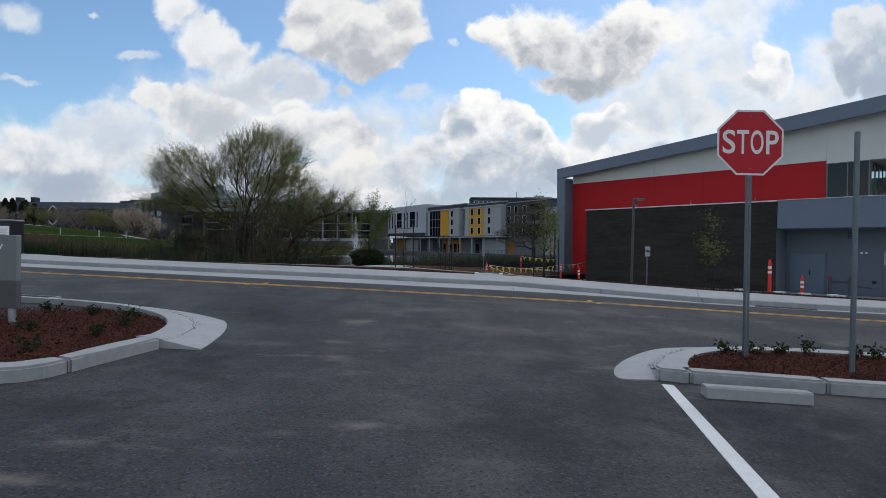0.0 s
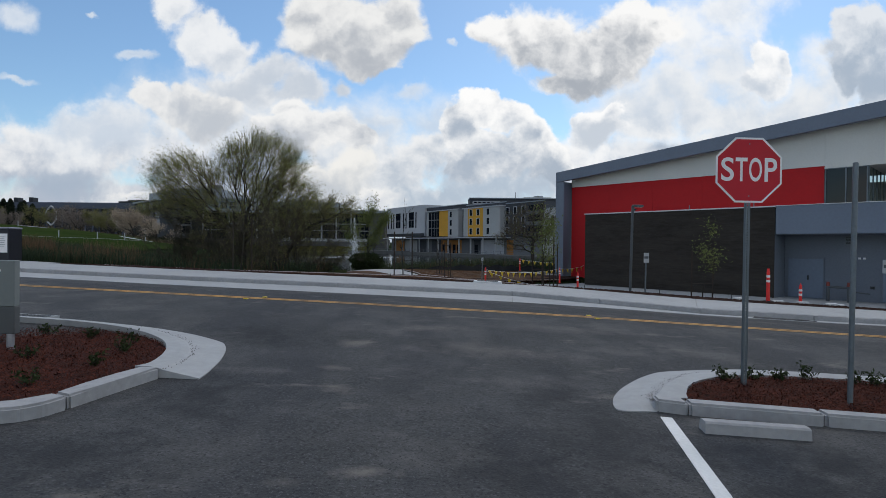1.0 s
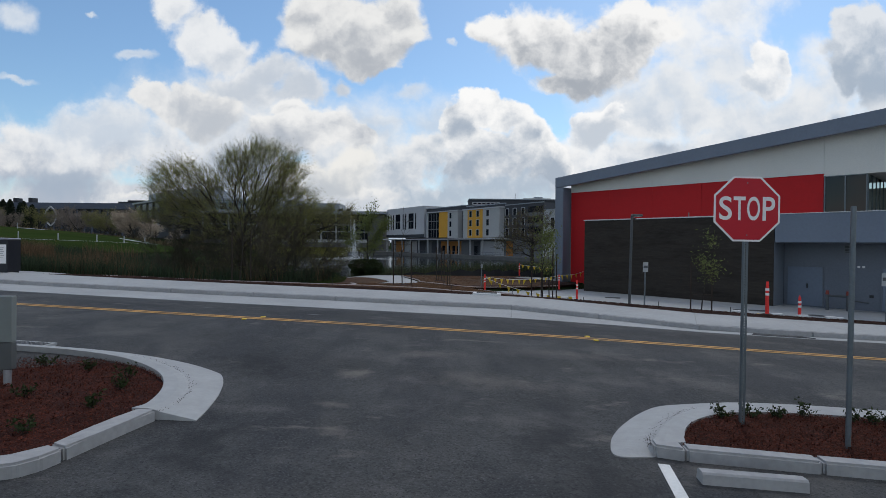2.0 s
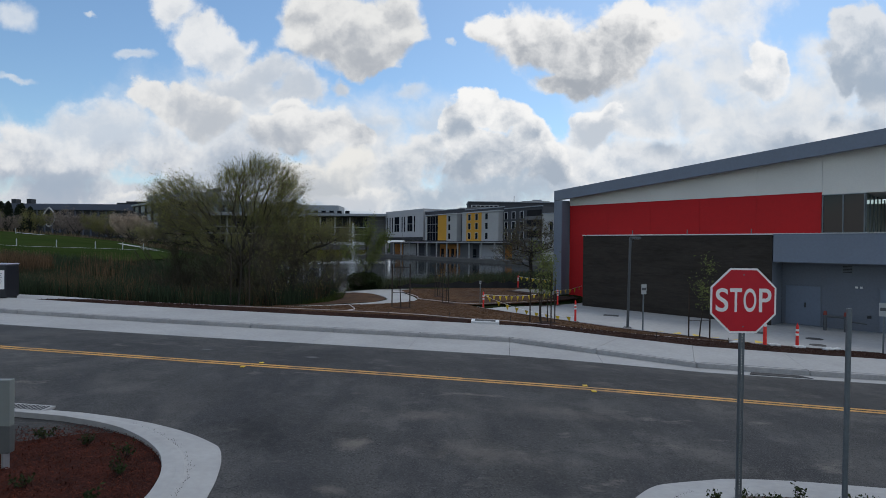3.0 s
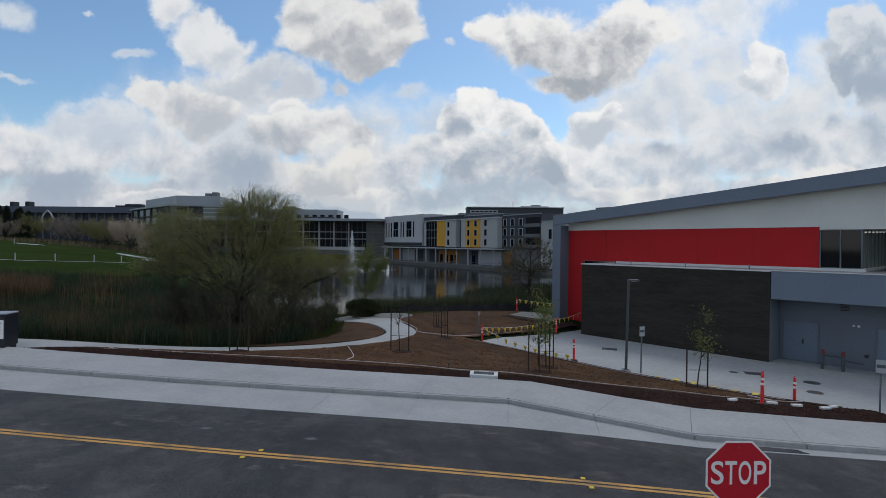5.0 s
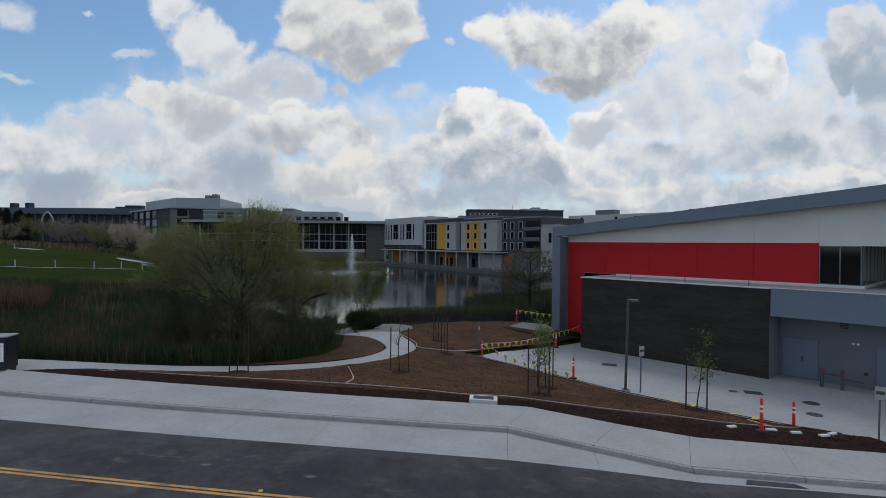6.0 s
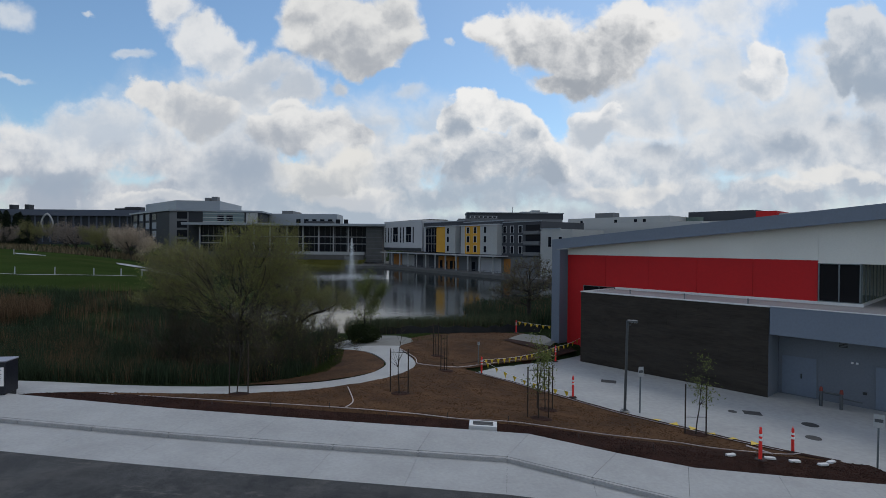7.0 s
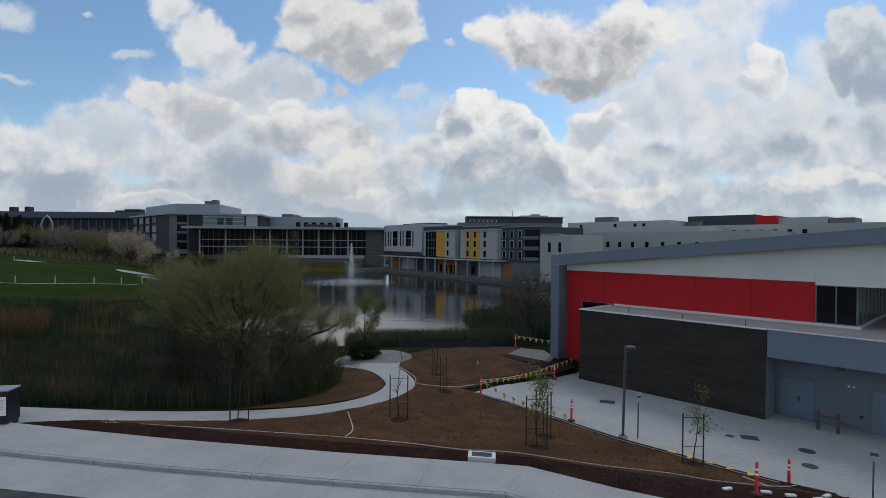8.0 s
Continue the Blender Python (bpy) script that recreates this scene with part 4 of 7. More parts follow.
# ---- planted islands by the car park ----
def island(name, outer, toe, inner, step, stones, label):
    """The cast concrete nose of an island: outer edge, foot of the roll and inner edge, each a line of points from the low end round to the road side; step: the roll's height at the low end."""
    ob = thing(name, label, "kerb", kind="structure")
    o, t, i = smooth_line([(*p, 0) for p in outer], 5), smooth_line([(*p, 0) for p in toe], 5), smooth_line([(*p, 0) for p in inner], 5)
    n = len(o)
    rows = [[] for _ in range(7)]
    for k in range(n):
        s = k / (n - 1)
        st = float(np.interp(s, (0, 0.3, 1), (step, 0.012, 0.006)))
        top = 0.108
        mid = t[k].lerp(i[k], 0.16)
        for row, p, z in zip(rows, (o[k], o[k], t[k], mid, t[k].lerp(i[k], 0.45), i[k], i[k]), (-0.12, 0.012, top - 0.012 - st, top - 0.006, top + 0.008, top + 0.012, -0.05)):
            row.append((p.x, p.y, base_z(p.x, p.y) + z))
    bm = band(bmesh.new(), rows)
    for end in (0, n - 1):
        vs = [bm.verts.new(r[end]) for r in rows]
        bm.faces.new(vs)
    bmesh.ops.recalc_face_normals(bm, faces=bm.faces[:])
    part("nose", bm, CONCRETE, ob)
    for poly in stones:
        bm = prism(bmesh.new(), poly, lambda x, y: base_z(x, y) - 0.1, lambda x, y: base_z(x, y) + 0.122)
        bmesh.ops.bevel(bm, geom=[e for e in bm.edges if max(e.verts[0].co.z, e.verts[1].co.z) > base_z(*e.verts[0].co.xy) + 0.05], offset=0.022, segments=2, affect="EDGES")
        part("kerbstone", bm, KERB, ob)
    return ob


L_OUT = [(-2.58, 5.62), (-2.60, 5.85), (-2.65, 6.15), (-2.73, 6.55), (-2.90, 7.1), (-3.12, 7.52), (-3.53, 7.97), (-3.95, 8.25), (-4.55, 8.48), (-5.35, 8.68), (-6.5, 8.80), (-12, 9.3), (-30, 11.6)]
L_TOE = [(-2.97, 5.63), (-2.94, 5.85), (-2.96, 6.1), (-3.04, 6.46), (-3.2, 6.78), (-3.44, 7.12), (-3.76, 7.46), (-4.12, 7.75), (-4.64, 8.06), (-5.45, 8.32), (-6.6, 8.5), (-12, 9.0), (-30, 11.2)]
L_IN = [(-3.26, 5.62), (-3.20, 5.75), (-3.22, 5.95), (-3.31, 6.3), (-3.47, 6.66), (-3.69, 7.0), (-3.98, 7.3), (-4.33, 7.58), (-4.8, 7.86), (-5.5, 8.1), (-6.6, 8.28), (-12, 8.85), (-30, 10.9)]
L_FACE = [(-2.99, 5.60), (-3.07, 5.22), (-3.14, 4.86), (-3.20, 4.535)]
L_FACE_B = [(-3.204, 4.522), (-3.25, 4.33), (-3.34, 4.19), (-3.48, 4.12), (-3.8, 4.05), (-4.6, 3.98)]
L_HEAD = [(-3.19, 5.60), (-3.26, 5.26), (-3.32, 4.92), (-3.375, 4.60)]
L_HEAD_B = [(-3.378, 4.588), (-3.42, 4.44), (-3.50, 4.33), (-3.60, 4.28), (-3.85, 4.22), (-4.6, 4.16)]
LAST = [[(-4.606, 3.98), (-7.2, 3.8), (-7.2, 3.98), (-4.606, 4.16)], [(-7.21, 3.8), (-10, 3.9), (-10, 4.08), (-7.21, 3.98)]]
island("island_kerb_left", L_OUT, L_TOE, L_IN, 0.012, [L_FACE + L_HEAD[::-1], L_FACE_B + L_HEAD_B[::-1]] + LAST, "pale concrete kerb round the mulched bed with a name board")
R_OUT = [(2.03, 5.13), (1.80, 5.11), (1.72, 5.20), (1.80, 5.50), (1.94, 5.78), (2.13, 6.07), (2.45, 6.47), (2.79, 6.79), (3.12, 6.94), (3.56, 7.08), (4.0, 7.19), (4.78, 7.21), (5.9, 7.1), (9, 6.8), (20, 5.9)]
R_TOE = [(2.115, 5.20), (2.10, 5.24), (2.11, 5.30), (2.17, 5.42), (2.28, 5.58), (2.44, 5.82), (2.66, 6.1), (2.9, 6.35), (3.18, 6.54), (3.6, 6.7), (4.05, 6.8), (4.8, 6.81), (5.9, 6.72), (9, 6.45), (20, 5.55)]
R_IN = [(2.48, 5.28), (2.49, 5.32), (2.52, 5.40), (2.57, 5.50), (2.64, 5.64), (2.76, 5.82), (2.93, 6.0), (3.1, 6.13), (3.32, 6.26), (3.7, 6.38), (4.1, 6.42), (4.8, 6.4), (5.9, 6.28), (9, 6.0), (20, 5.1)]
_rk = [(2.115, 5.165), (2.398, 5.08), (3.595, 4.905), (4.81, 4.75), (6.05, 4.62), (7.3, 4.50), (20, 3.3)]
R_STONES = [[(a[0] + 0.006, a[1]), (b[0] - 0.006, b[1]), (b[0] - 0.006 + 0.02, b[1] + 0.18), (a[0] + 0.006 + 0.02, a[1] + 0.18)] for a, b in zip(_rk, _rk[1:])]
island("island_kerb_right", R_OUT, R_TOE, R_IN, 0.085, R_STONES, "pale concrete kerb round the mulched bed with the stop sign")


def bed_z(x, y):
    x, y = np.asarray(x, float), np.asarray(y, float)
    return np.where(x < 0, 0.192 - 0.006 * (x + 3.5), road_z(x, y) + 0.036)


L_BED = [(p.x, p.y) for p in smooth_line([(*q, 0) for q in L_IN], 4)][::-1] + L_HEAD + L_HEAD_B + [(-10, 4.08), (-30, 5.5)]
R_BED = [(p.x, p.y) for p in smooth_line([(*q, 0) for q in R_IN], 4)] + [(x, y + 0.175) for x, y in _rk[:0:-1]]
draped("mulch_bed_left", L_BED, 0.0, MULCH, "reddish bark mulch bed with small young shrubs", "mulch", 0.3, bed_z, 0.02)
draped("mulch_bed_right", R_BED, 0.0, MULCH, "reddish bark mulch bed under the stop sign", "mulch", 0.3, bed_z, 0.02)


def chips(name, box_, poly, count, seed, label):
    """Loose bark chips strewn over a bed."""
    rng = np.random.default_rng(seed)
    x = rng.uniform(box_[0], box_[1], count * 3)
    y = rng.uniform(box_[2], box_[3], count * 3)
    ok = inside(x, y, poly)
    x, y = x[ok][:count], y[ok][:count]
    n = len(x)
    a, t = rng.uniform(0, math.pi, n), rng.normal(0, 0.5, n)
    ln, wd = rng.uniform(0.006, 0.024, n), rng.uniform(0.002, 0.006, n)
    d = np.stack([np.cos(a) * np.cos(t), np.sin(a) * np.cos(t), np.sin(t)], 1) * ln[:, None]
    w = np.stack([-np.sin(a), np.cos(a), rng.normal(0, 0.3, n)], 1) * wd[:, None]
    c = np.stack([x, y, bed_z(x, y) + rng.uniform(0.0, 0.035, n)], 1)
    up = np.array([0, 0, 0.006])
    v = np.stack([c - d - w, c + d - w, c + d + w, c - d + w, c + up], 1).reshape(-1, 3)
    k = np.arange(n)[:, None] * 5
    f = np.stack([k + np.array([0, 1, 4]), k + np.array([1, 2, 4]), k + np.array([2, 3, 4]), k + np.array([3, 0, 4])], 1).reshape(-1, 3)
    tagged(new(name, fast_mesh(name, v, f, CHIP)), label, "mulch chips", kind="stuff")


chips("bark_chips", (-9, -3, 4, 8.6), L_BED, 34000, 3, "loose reddish bark chips on the bed")
chips("bark_chips", (2.4, 8, 4.7, 6.5), R_BED, 24000, 4, "loose reddish bark chips under the stop sign")


def clods(name, poly, count, seed, material, size, label, height):
    """Loose lumps strewn over a bed: small four-sided stones of earth, each turned its own way."""
    rng = np.random.default_rng(seed)
    px, py = [p[0] for p in poly], [p[1] for p in poly]
    x, y = rng.uniform(min(px), max(px), count * 4), rng.uniform(min(py), max(py), count * 4)
    ok = inside(x, y, poly)
    x, y = x[ok][:count], y[ok][:count]
    n = len(x)
    a, r = rng.uniform(0, 6.283, n), size * rng.uniform(0.35, 1.0, n) ** 2
    c = np.stack([x, y, height(x, y)], 1)
    corners = [c + np.stack([np.cos(a + t) * r * f, np.sin(a + t) * r * f, np.full(n, -0.01)], 1) for t, f in ((0, 1.2), (1.6, 0.8), (3.1, 1.1), (4.6, 0.9))]
    top = c + np.stack([rng.normal(0, 0.2, n) * r, rng.normal(0, 0.2, n) * r, r * rng.uniform(0.4, 0.8, n)], 1)
    v = np.stack([*corners, top], 1).reshape(-1, 3)
    k = np.arange(n)[:, None] * 5
    f = np.stack([k + np.array(q) for q in ((0, 1, 4), (1, 2, 4), (2, 3, 4), (3, 0, 4))], 1).reshape(-1, 3)
    tagged(new(name, fast_mesh(name, v, f, material)), label, "clods", kind="stuff")


CLOD = mat("soil_clod", (0.066, 0.034, 0.0155), 0.97, 0.2, 2.0, 20.0, 0.3, 40.0, island=0.25, spec=0.15)
BARK_CHIP = mat("dark_bark_chip", (0.027, 0.0115, 0.0080), 0.95, 0.2, 3.0, 30.0, 0.2, 80.0, island=0.45, spec=0.15)
clods("soil_clods", soil_poly, 26000, 81, CLOD, 0.055, "loose brown clods on the bare soil", lambda x, y: ground_z(x, y) + 0.105)
clods("bark_lumps", strip, 16000, 82, BARK_CHIP, 0.045, "loose dark bark along the pavement", lambda x, y: ground_z(x, y) + 0.145)
# grit and needles gathered on the noses of the islands
for run, seed in ((L_TOE[:9], 83), (R_TOE[:9], 84)):
    rng = np.random.default_rng(seed)
    ln = smooth_line([(*p, 0) for p in run], 12)
    pick = rng.integers(0, len(ln), 130)
    x, y = np.array([ln[k].x for k in pick]) + rng.normal(0, 0.03, 130), np.array([ln[k].y for k in pick]) + rng.normal(0, 0.03, 130)
    v = np.stack([np.stack([x + dx_, y + dy_, base_z(x, y) + dz_], 1) for dx_, dy_, dz_ in ((-0.004, -0.003, 0.092), (0.004, -0.003, 0.092), (0.0, 0.004, 0.092), (0, 0, 0.102))], 1).reshape(-1, 3)
    k = np.arange(130)[:, None] * 4
    f = np.stack([k + np.array(q) for q in ((0, 1, 3), (1, 2, 3), (2, 0, 3))], 1).reshape(-1, 3)
    tagged(new("grit", fast_mesh("grit", v, f, BARK_CHIP)), "dark grit gathered on the kerb's nose", "grit", kind="stuff")


def wheel_stop():
    bm = bmesh.new()
    prof = [(-0.075, 0), (0.075, 0), (0.062, 0.085), (0.045, 0.10), (-0.045, 0.10), (-0.062, 0.085)]
    band(bm, [[(x, y, z) for y, z in prof + prof[:1]] for x in (-0.44, -0.42, 0.42, 0.44)])
    for f0 in (-0.44, 0.44):
        bm.faces.new([bm.verts.new((f0, y, z)) for y, z in prof])
    bmesh.ops.remove_doubles(bm, verts=bm.verts[:], dist=1e-4)
    bmesh.ops.recalc_face_normals(bm, faces=bm.faces[:])
    return single("wheel_stop", bm, KERB, "low grey concrete wheel stop on the asphalt", "wheel stop", at=pose(2.755, 4.62, base_z(2.755, 4.62), 0, 2.0, -5.5))


wheel_stop()


def stop_sign():
    """Red octagon, white rim, on a perforated steel post."""
    x, y = 3.455, 6.02
    z = float(bed_z(x, y)) - 0.1
    ob = thing("stop_sign", "red octagonal stop sign on a perforated steel post", "road sign", pose(x, y, z, 0, 0.35, 2))
    top = 2.795 - z
    cz, r = top - 0.368, 0.383 / math.cos(math.pi / 8)

    def octagon(rad, y0, y1):
        bm = bmesh.new()
        pts = [(rad * math.sin(math.pi / 8 + k * math.pi / 4), rad * math.cos(math.pi / 8 + k * math.pi / 4)) for k in range(8)]
        a = [bm.verts.new((px, y0, cz + 0.962 * pz)) for px, pz in pts]
        b = [bm.verts.new((px, y1, cz + 0.962 * pz)) for px, pz in pts]
        bm.faces.new(a), bm.faces.new(b[::-1])
        for k in range(8):
            bm.faces.new((a[k - 1], b[k - 1], b[k], a[k]))
        bmesh.ops.recalc_face_normals(bm, faces=bm.faces[:])
        return bm
    plate = part("plate", octagon(r, -0.032, -0.028), SIGN_WHITE, ob, "white-rimmed aluminium plate")
    part("face", octagon(r - 0.024, -0.0335, -0.0325), SIGN_RED, plate, "red reflective face")
    # the letters are narrow and upright: each is drawn to its own width
    for glyph, x0, x1 in (("S", -0.325, -0.178), ("T", -0.160, -0.022), ("O", -0.002, 0.147), ("P", 0.178, 0.322)):
        cu = bpy.data.curves.new("stop_letter", "FONT")
        cu.body, cu.size, cu.extrude, cu.offset = glyph, 0.335, 0.0006, 0.004
        tmp = bpy.data.objects.new("tmp", cu)
        scene.collection.objects.link(tmp)
        me = bpy.data.meshes.new_from_object(tmp.evaluated_get(bpy.context.evaluated_depsgraph_get()))
        bpy.data.objects.remove(tmp)
        me.materials.clear()
        me.materials.append(SIGN_WHITE)
        co = np.empty(len(me.vertices) * 3)
        me.vertices.foreach_get("co", co)
        co = co.reshape(-1, 3)
        lo, hi = co[:, :2].min(0), co[:, :2].max(0)
        co[:, 0] = x0 + (co[:, 0] - lo[0]) / (hi[0] - lo[0]) * (x1 - x0)
        co[:, 1] = ((co[:, 1] - lo[1]) / (hi[1] - lo[1]) - 0.5) * 0.268
        me.vertices.foreach_set("co", co.ravel())
        letter = new("letter", me)
        letter.parent = plate
        letter.matrix_basis = pose(0.002, -0.0345, cz + 0.006, 90)
        tagged(letter, "white capital letter")
    for dz in (-0.295, 0.295):
        bm = rod(bmesh.new(), (0, -0.0385, cz + dz), (0, -0.0335, cz + dz), 0.008)
        part("bolt", bm, GALV, plate)
    # channel post, holes down the front
    bm = bmesh.new()
    for s in (-1, 1):
        box(bm, s * 0.0245 - 0.0025, s * 0.0245 + 0.0025, -0.028, 0.006, -0.1, cz + 0.33)
        box(bm, s * 0.0165 - 0.0085, s * 0.0165 + 0.0085, -0.028, -0.0235, -0.1, cz + 0.33)
    zz = -0.1
    while zz < cz + 0.3:
        box(bm, -0.0086, 0.0086, -0.0278, -0.0236, zz, zz + 0.017)
        zz += 0.0305
    part("post", bm, GALV, ob, "perforated galvanised square post")


stop_sign()

bm = rod(bmesh.new(), (0, 0, -0.15), (0, 0, 2.475), 0.025, sides=14)
bmesh.ops.bevel(bm, geom=[e for e in bm.edges if abs(e.verts[0].co.z - e.verts[1].co.z) < 0.01], offset=0.006, segments=2, affect="EDGES")
single("bare_post", bm, GALV, "plain grey steel post standing in the mulch", "post", at=pose(4.17, 5.36, float(bed_z(4.17, 5.36)), 0, 0.5, 0))


def name_board():
    """A board on two round posts at the edge of the bed: pale upper part with white letters, darker foot."""
    x1, y = -5.29, 6.58
    z = float(bed_z(-6.3, y))
    ob = thing("name_board", "grey name board with white letters on steel posts", "sign", pose(x1, y, z, 0, 0.3, 3))
    part("panel", boxed(-2.3, 0, -0.045, 0.045, 0.74 - z, 1.31 - z, bevel=0.006), PANEL_GREY, ob, "pale grey painted panel")
    part("foot_panel", boxed(-2.3, 0.002, -0.047, 0.047, 0.40 - z, 0.737 - z, bevel=0.006), PANEL_DARK, ob, "dark grey lower panel")
    for x in (-0.075, -2.1):
        part("post", rod(bmesh.new(), (x, 0, -0.15), (x, 0, 0.45 - z), 0.042, sides=16), CHROME, ob, "round brushed metal post")
    cu = bpy.data.curves.new("board_text", "FONT")
    cu.body, cu.size, cu.align_x, cu.extrude = "ty", 0.16, "RIGHT", 0.002
    tmp = bpy.data.objects.new("tmp", cu)
    scene.collection.objects.link(tmp)
    me = bpy.data.meshes.new_from_object(tmp.evaluated_get(bpy.context.evaluated_depsgraph_get()))
    bpy.data.objects.remove(tmp)
    me.materials.clear()
    me.materials.append(SIGN_WHITE)
    t = new("lettering", me)
    t.parent = ob
    t.matrix_basis = pose(-0.155, -0.0485, 1.125 - z, 90)
    tagged(t, "white letters")


name_board()


def utility_bin():
    """A tall dark cabinet with a white notice at the end of the footpath."""
    x, y = -17.42, 21.62
    z = 0.70
    ob = thing("waste_bin", "tall black metal waste bin with a white notice on its side", "waste bin", pose(x, y, z, 0, 0, 10))
    part("body", boxed(-1.25, 0, -0.45, 0.42, 0.04, 1.33, bevel=0.02), DARKBOX, ob)
    part("lid", boxed(-1.27, 0.02, -0.47, 0.44, 1.335, 1.40, bevel=0.025), mat("bin_lid", (0.25, 0.25, 0.30), 0.4, 0.1), ob, "grey metal lid")
    part("front", boxed(-1.2, -0.56, -0.462, -0.452, 0.1, 1.1, bevel=0.006), mat("bin_front", (0.03, 0.034, 0.04), 0.5, 0.1), ob, "dark grey front door")
    notice = part("notice", boxed(-0.47, -0.05, -0.463, -0.453, 0.38, 1.14, bevel=0.003), SIGN_WHITE, ob, "white printed notice")
    for k in range(6):
        part("text_bar", boxed(-0.42, -0.13 - 0.03 * (k % 2), -0.4645, -0.4632, 1.0 - 0.075 * k, 1.018 - 0.075 * k), mat("print_grey", (0.2, 0.2, 0.22), 0.6, 0.05), notice)
    part("plinth", boxed(-1.2, -0.05, -0.4, 0.38, -0.35, 0.04), IRON, ob)


utility_bin()
# drain grate at the back of the island kerb
gr = thing("drain_grate", "dark slotted iron drain grate in the gutter", "drain", pose(-6.7, 8.55, base_z(-6.7, 8.55) + 0.098, 0, 1.9, -5))
part("frame", boxed(-0.42, 0.42, -0.16, 0.16, -0.05, 0.004), CONCRETE, gr)
for k in range(12):
    part("slot", boxed(-0.38 + k * 0.065, -0.345 + k * 0.065, -0.11, 0.11, 0.0045, 0.009), IRON, gr)


def shrub(x, y, h, seed, count=90):
    """A small young shrub: a few stems with stiff leaves."""
    rng = np.random.default_rng(seed)
    z = float(bed_z(x, y))
    ob = thing("young_shrub", "small dark-leaved young shrub in bark mulch", "shrub", pose(x, y, z), "young shrubs in the beds")
    bm = bmesh.new()
    tips = []
    for k in range(7):
        a, r = rng.uniform(0, 6.28), rng.uniform(0.3, 1.0) * h * 0.85
        q = (math.cos(a) * r, math.sin(a) * r, h * rng.uniform(0.55, 1.0))
        rod(bm, (0, 0, -0.03), q, 0.005, 0.002, 5)
        tips.append(q)
    part("stem", bm, BARK, ob)
    tips = np.array(tips)
    c = tips[rng.integers(0, 7, count)] * rng.uniform(0.35, 1.05, (count, 1)) + rng.normal(0, 0.02, (count, 3))
    v, f = leaf_cards(c, rng.uniform(0.016, 0.032, count), rng, 0.5)
    fast_part("foliage", v, f, LEAF_DK, ob)


def leaf_cards(c, size, rng, narrow=0.35):
    """Pointed four-sided leaves at the places c."""
    n = len(c)
    d = rng.normal(0, 1, (n, 3))
    d /= np.linalg.norm(d, axis=1, keepdims=True)
    s = np.cross(d, rng.normal(0, 1, (n, 3)))
    s /= np.linalg.norm(s, axis=1, keepdims=True) + 1e-9
    size = np.asarray(size).reshape(-1, 1)
    v = np.stack([c - d * size, c + s * size * narrow, c + d * size, c - s * size * narrow], 1).reshape(-1, 3)
    return v, np.arange(n * 4).reshape(-1, 4)


for k, (x, y, h) in enumerate([(-5.6, 7.55, .17), (-4.85, 7.35, .15), (-4.1, 6.95, .2), (-3.9, 6.45, .18), (-3.75, 5.75, .16), (-3.85, 4.95, .17), (-4.75, 6.05, .17), (-6.4, 5.6, .2),
                               (3.36, 6.22, .17), (3.70, 6.28, .16), (4.02, 6.26, .15), (4.36, 6.34, .22), (4.85, 6.22, .16), (5.08, 6.16, .17), (5.3, 6.2, .15), (6.2, 5.9, .18)]):
    shrub(x, y, h, 100 + k)

# ---- the red building beside the yard: axes along its front (u), back from it (n) and up ----
hall = thing("red_building", "building with red wall, slate fascia and dark plank base", "building", pose(0, 0, 0, 0, 0, -47.5))
N_WALL, N_FACE, N_BOX, N_REC = 36.1, 35.2, 31.9, 33.7
FLOOR = -1.13


def roof_z(u): return 7.37 + (u + 25.0) * 0.0905


R_END = 14.0
# main wall in panels
for a, b in zip(np.linspace(-24.1, -7.42, 6), np.linspace(-24.1, -7.42, 6)[1:]):
    pu = bmesh.new()
    box(pu, a + 0.006, b - 0.006, N_WALL, N_WALL + 0.25, FLOOR - 0.2, 6.20, bevel=0.004)
    part("red_panel", pu, RED_WALL, hall)

def slab_uz(pts, n0, n1):
    """A slab over a polygon in the front's plane: pts (u, z), from n0 to n1."""
    bm = bmesh.new()
    a = [bm.verts.new((u, n0, z)) for u, z in pts]
    b = [bm.verts.new((u, n1, z)) for u, z in pts]
    bm.faces.new(a), bm.faces.new(b[::-1])
    for k in range(len(pts)):
        bm.faces.new((a[k - 1], b[k - 1], b[k], a[k]))
    bmesh.ops.recalc_face_normals(bm, faces=bm.faces[:])
    return bm


cuts = [-24.1, -17.4, -10.7, -7.40, -3.0, 4.0, R_END]
for a, b in zip(cuts, cuts[1:]):
    base = 6.206 if b <= -7.3 else 6.03
    part("upper_wall", slab_uz([(a + 0.004, base), (b - 0.004, base), (b - 0.004, roof_z(b) - 0.45), (a + 0.004, roof_z(a) - 0.45)], N_WALL - 0.03, N_WALL + 0.25), UPPER, hall, "pale stucco wall")
part("reveal_strip", boxed(-24.1, -7.42, N_WALL - 0.035, N_WALL, 6.185, 6.203), COPING, hall)
# fascia and corner fin
part("fascia", slab_uz([(-25.0, roof_z(-25.0) - 0.78), (R_END, roof_z(R_END) - 0.84), (R_END, roof_z(R_END)), (-25.0, roof_z(-25.0))], N_FACE, N_FACE + 0.35), SLATE, hall, "sloping slate-blue metal fascia")
part("roof", slab_uz([(-25.0, roof_z(-25) - 0.3), (R_END, roof_z(R_END) - 0.3), (R_END, roof_z(R_END) - 0.02), (-25.0, roof_z(-25) - 0.02)], N_FACE + 0.352, 70.0), TERRACE, hall)
part("eave_soffit", slab_uz([(-24.2, roof_z(-24.2) - 0.60), (R_END, roof_z(R_END) - 0.60), (R_END, roof_z(R_END) - 0.55), (-24.2, roof_z(-24.2) - 0.55)], N_FACE + 0.352, N_WALL), SLATE_DK, hall)
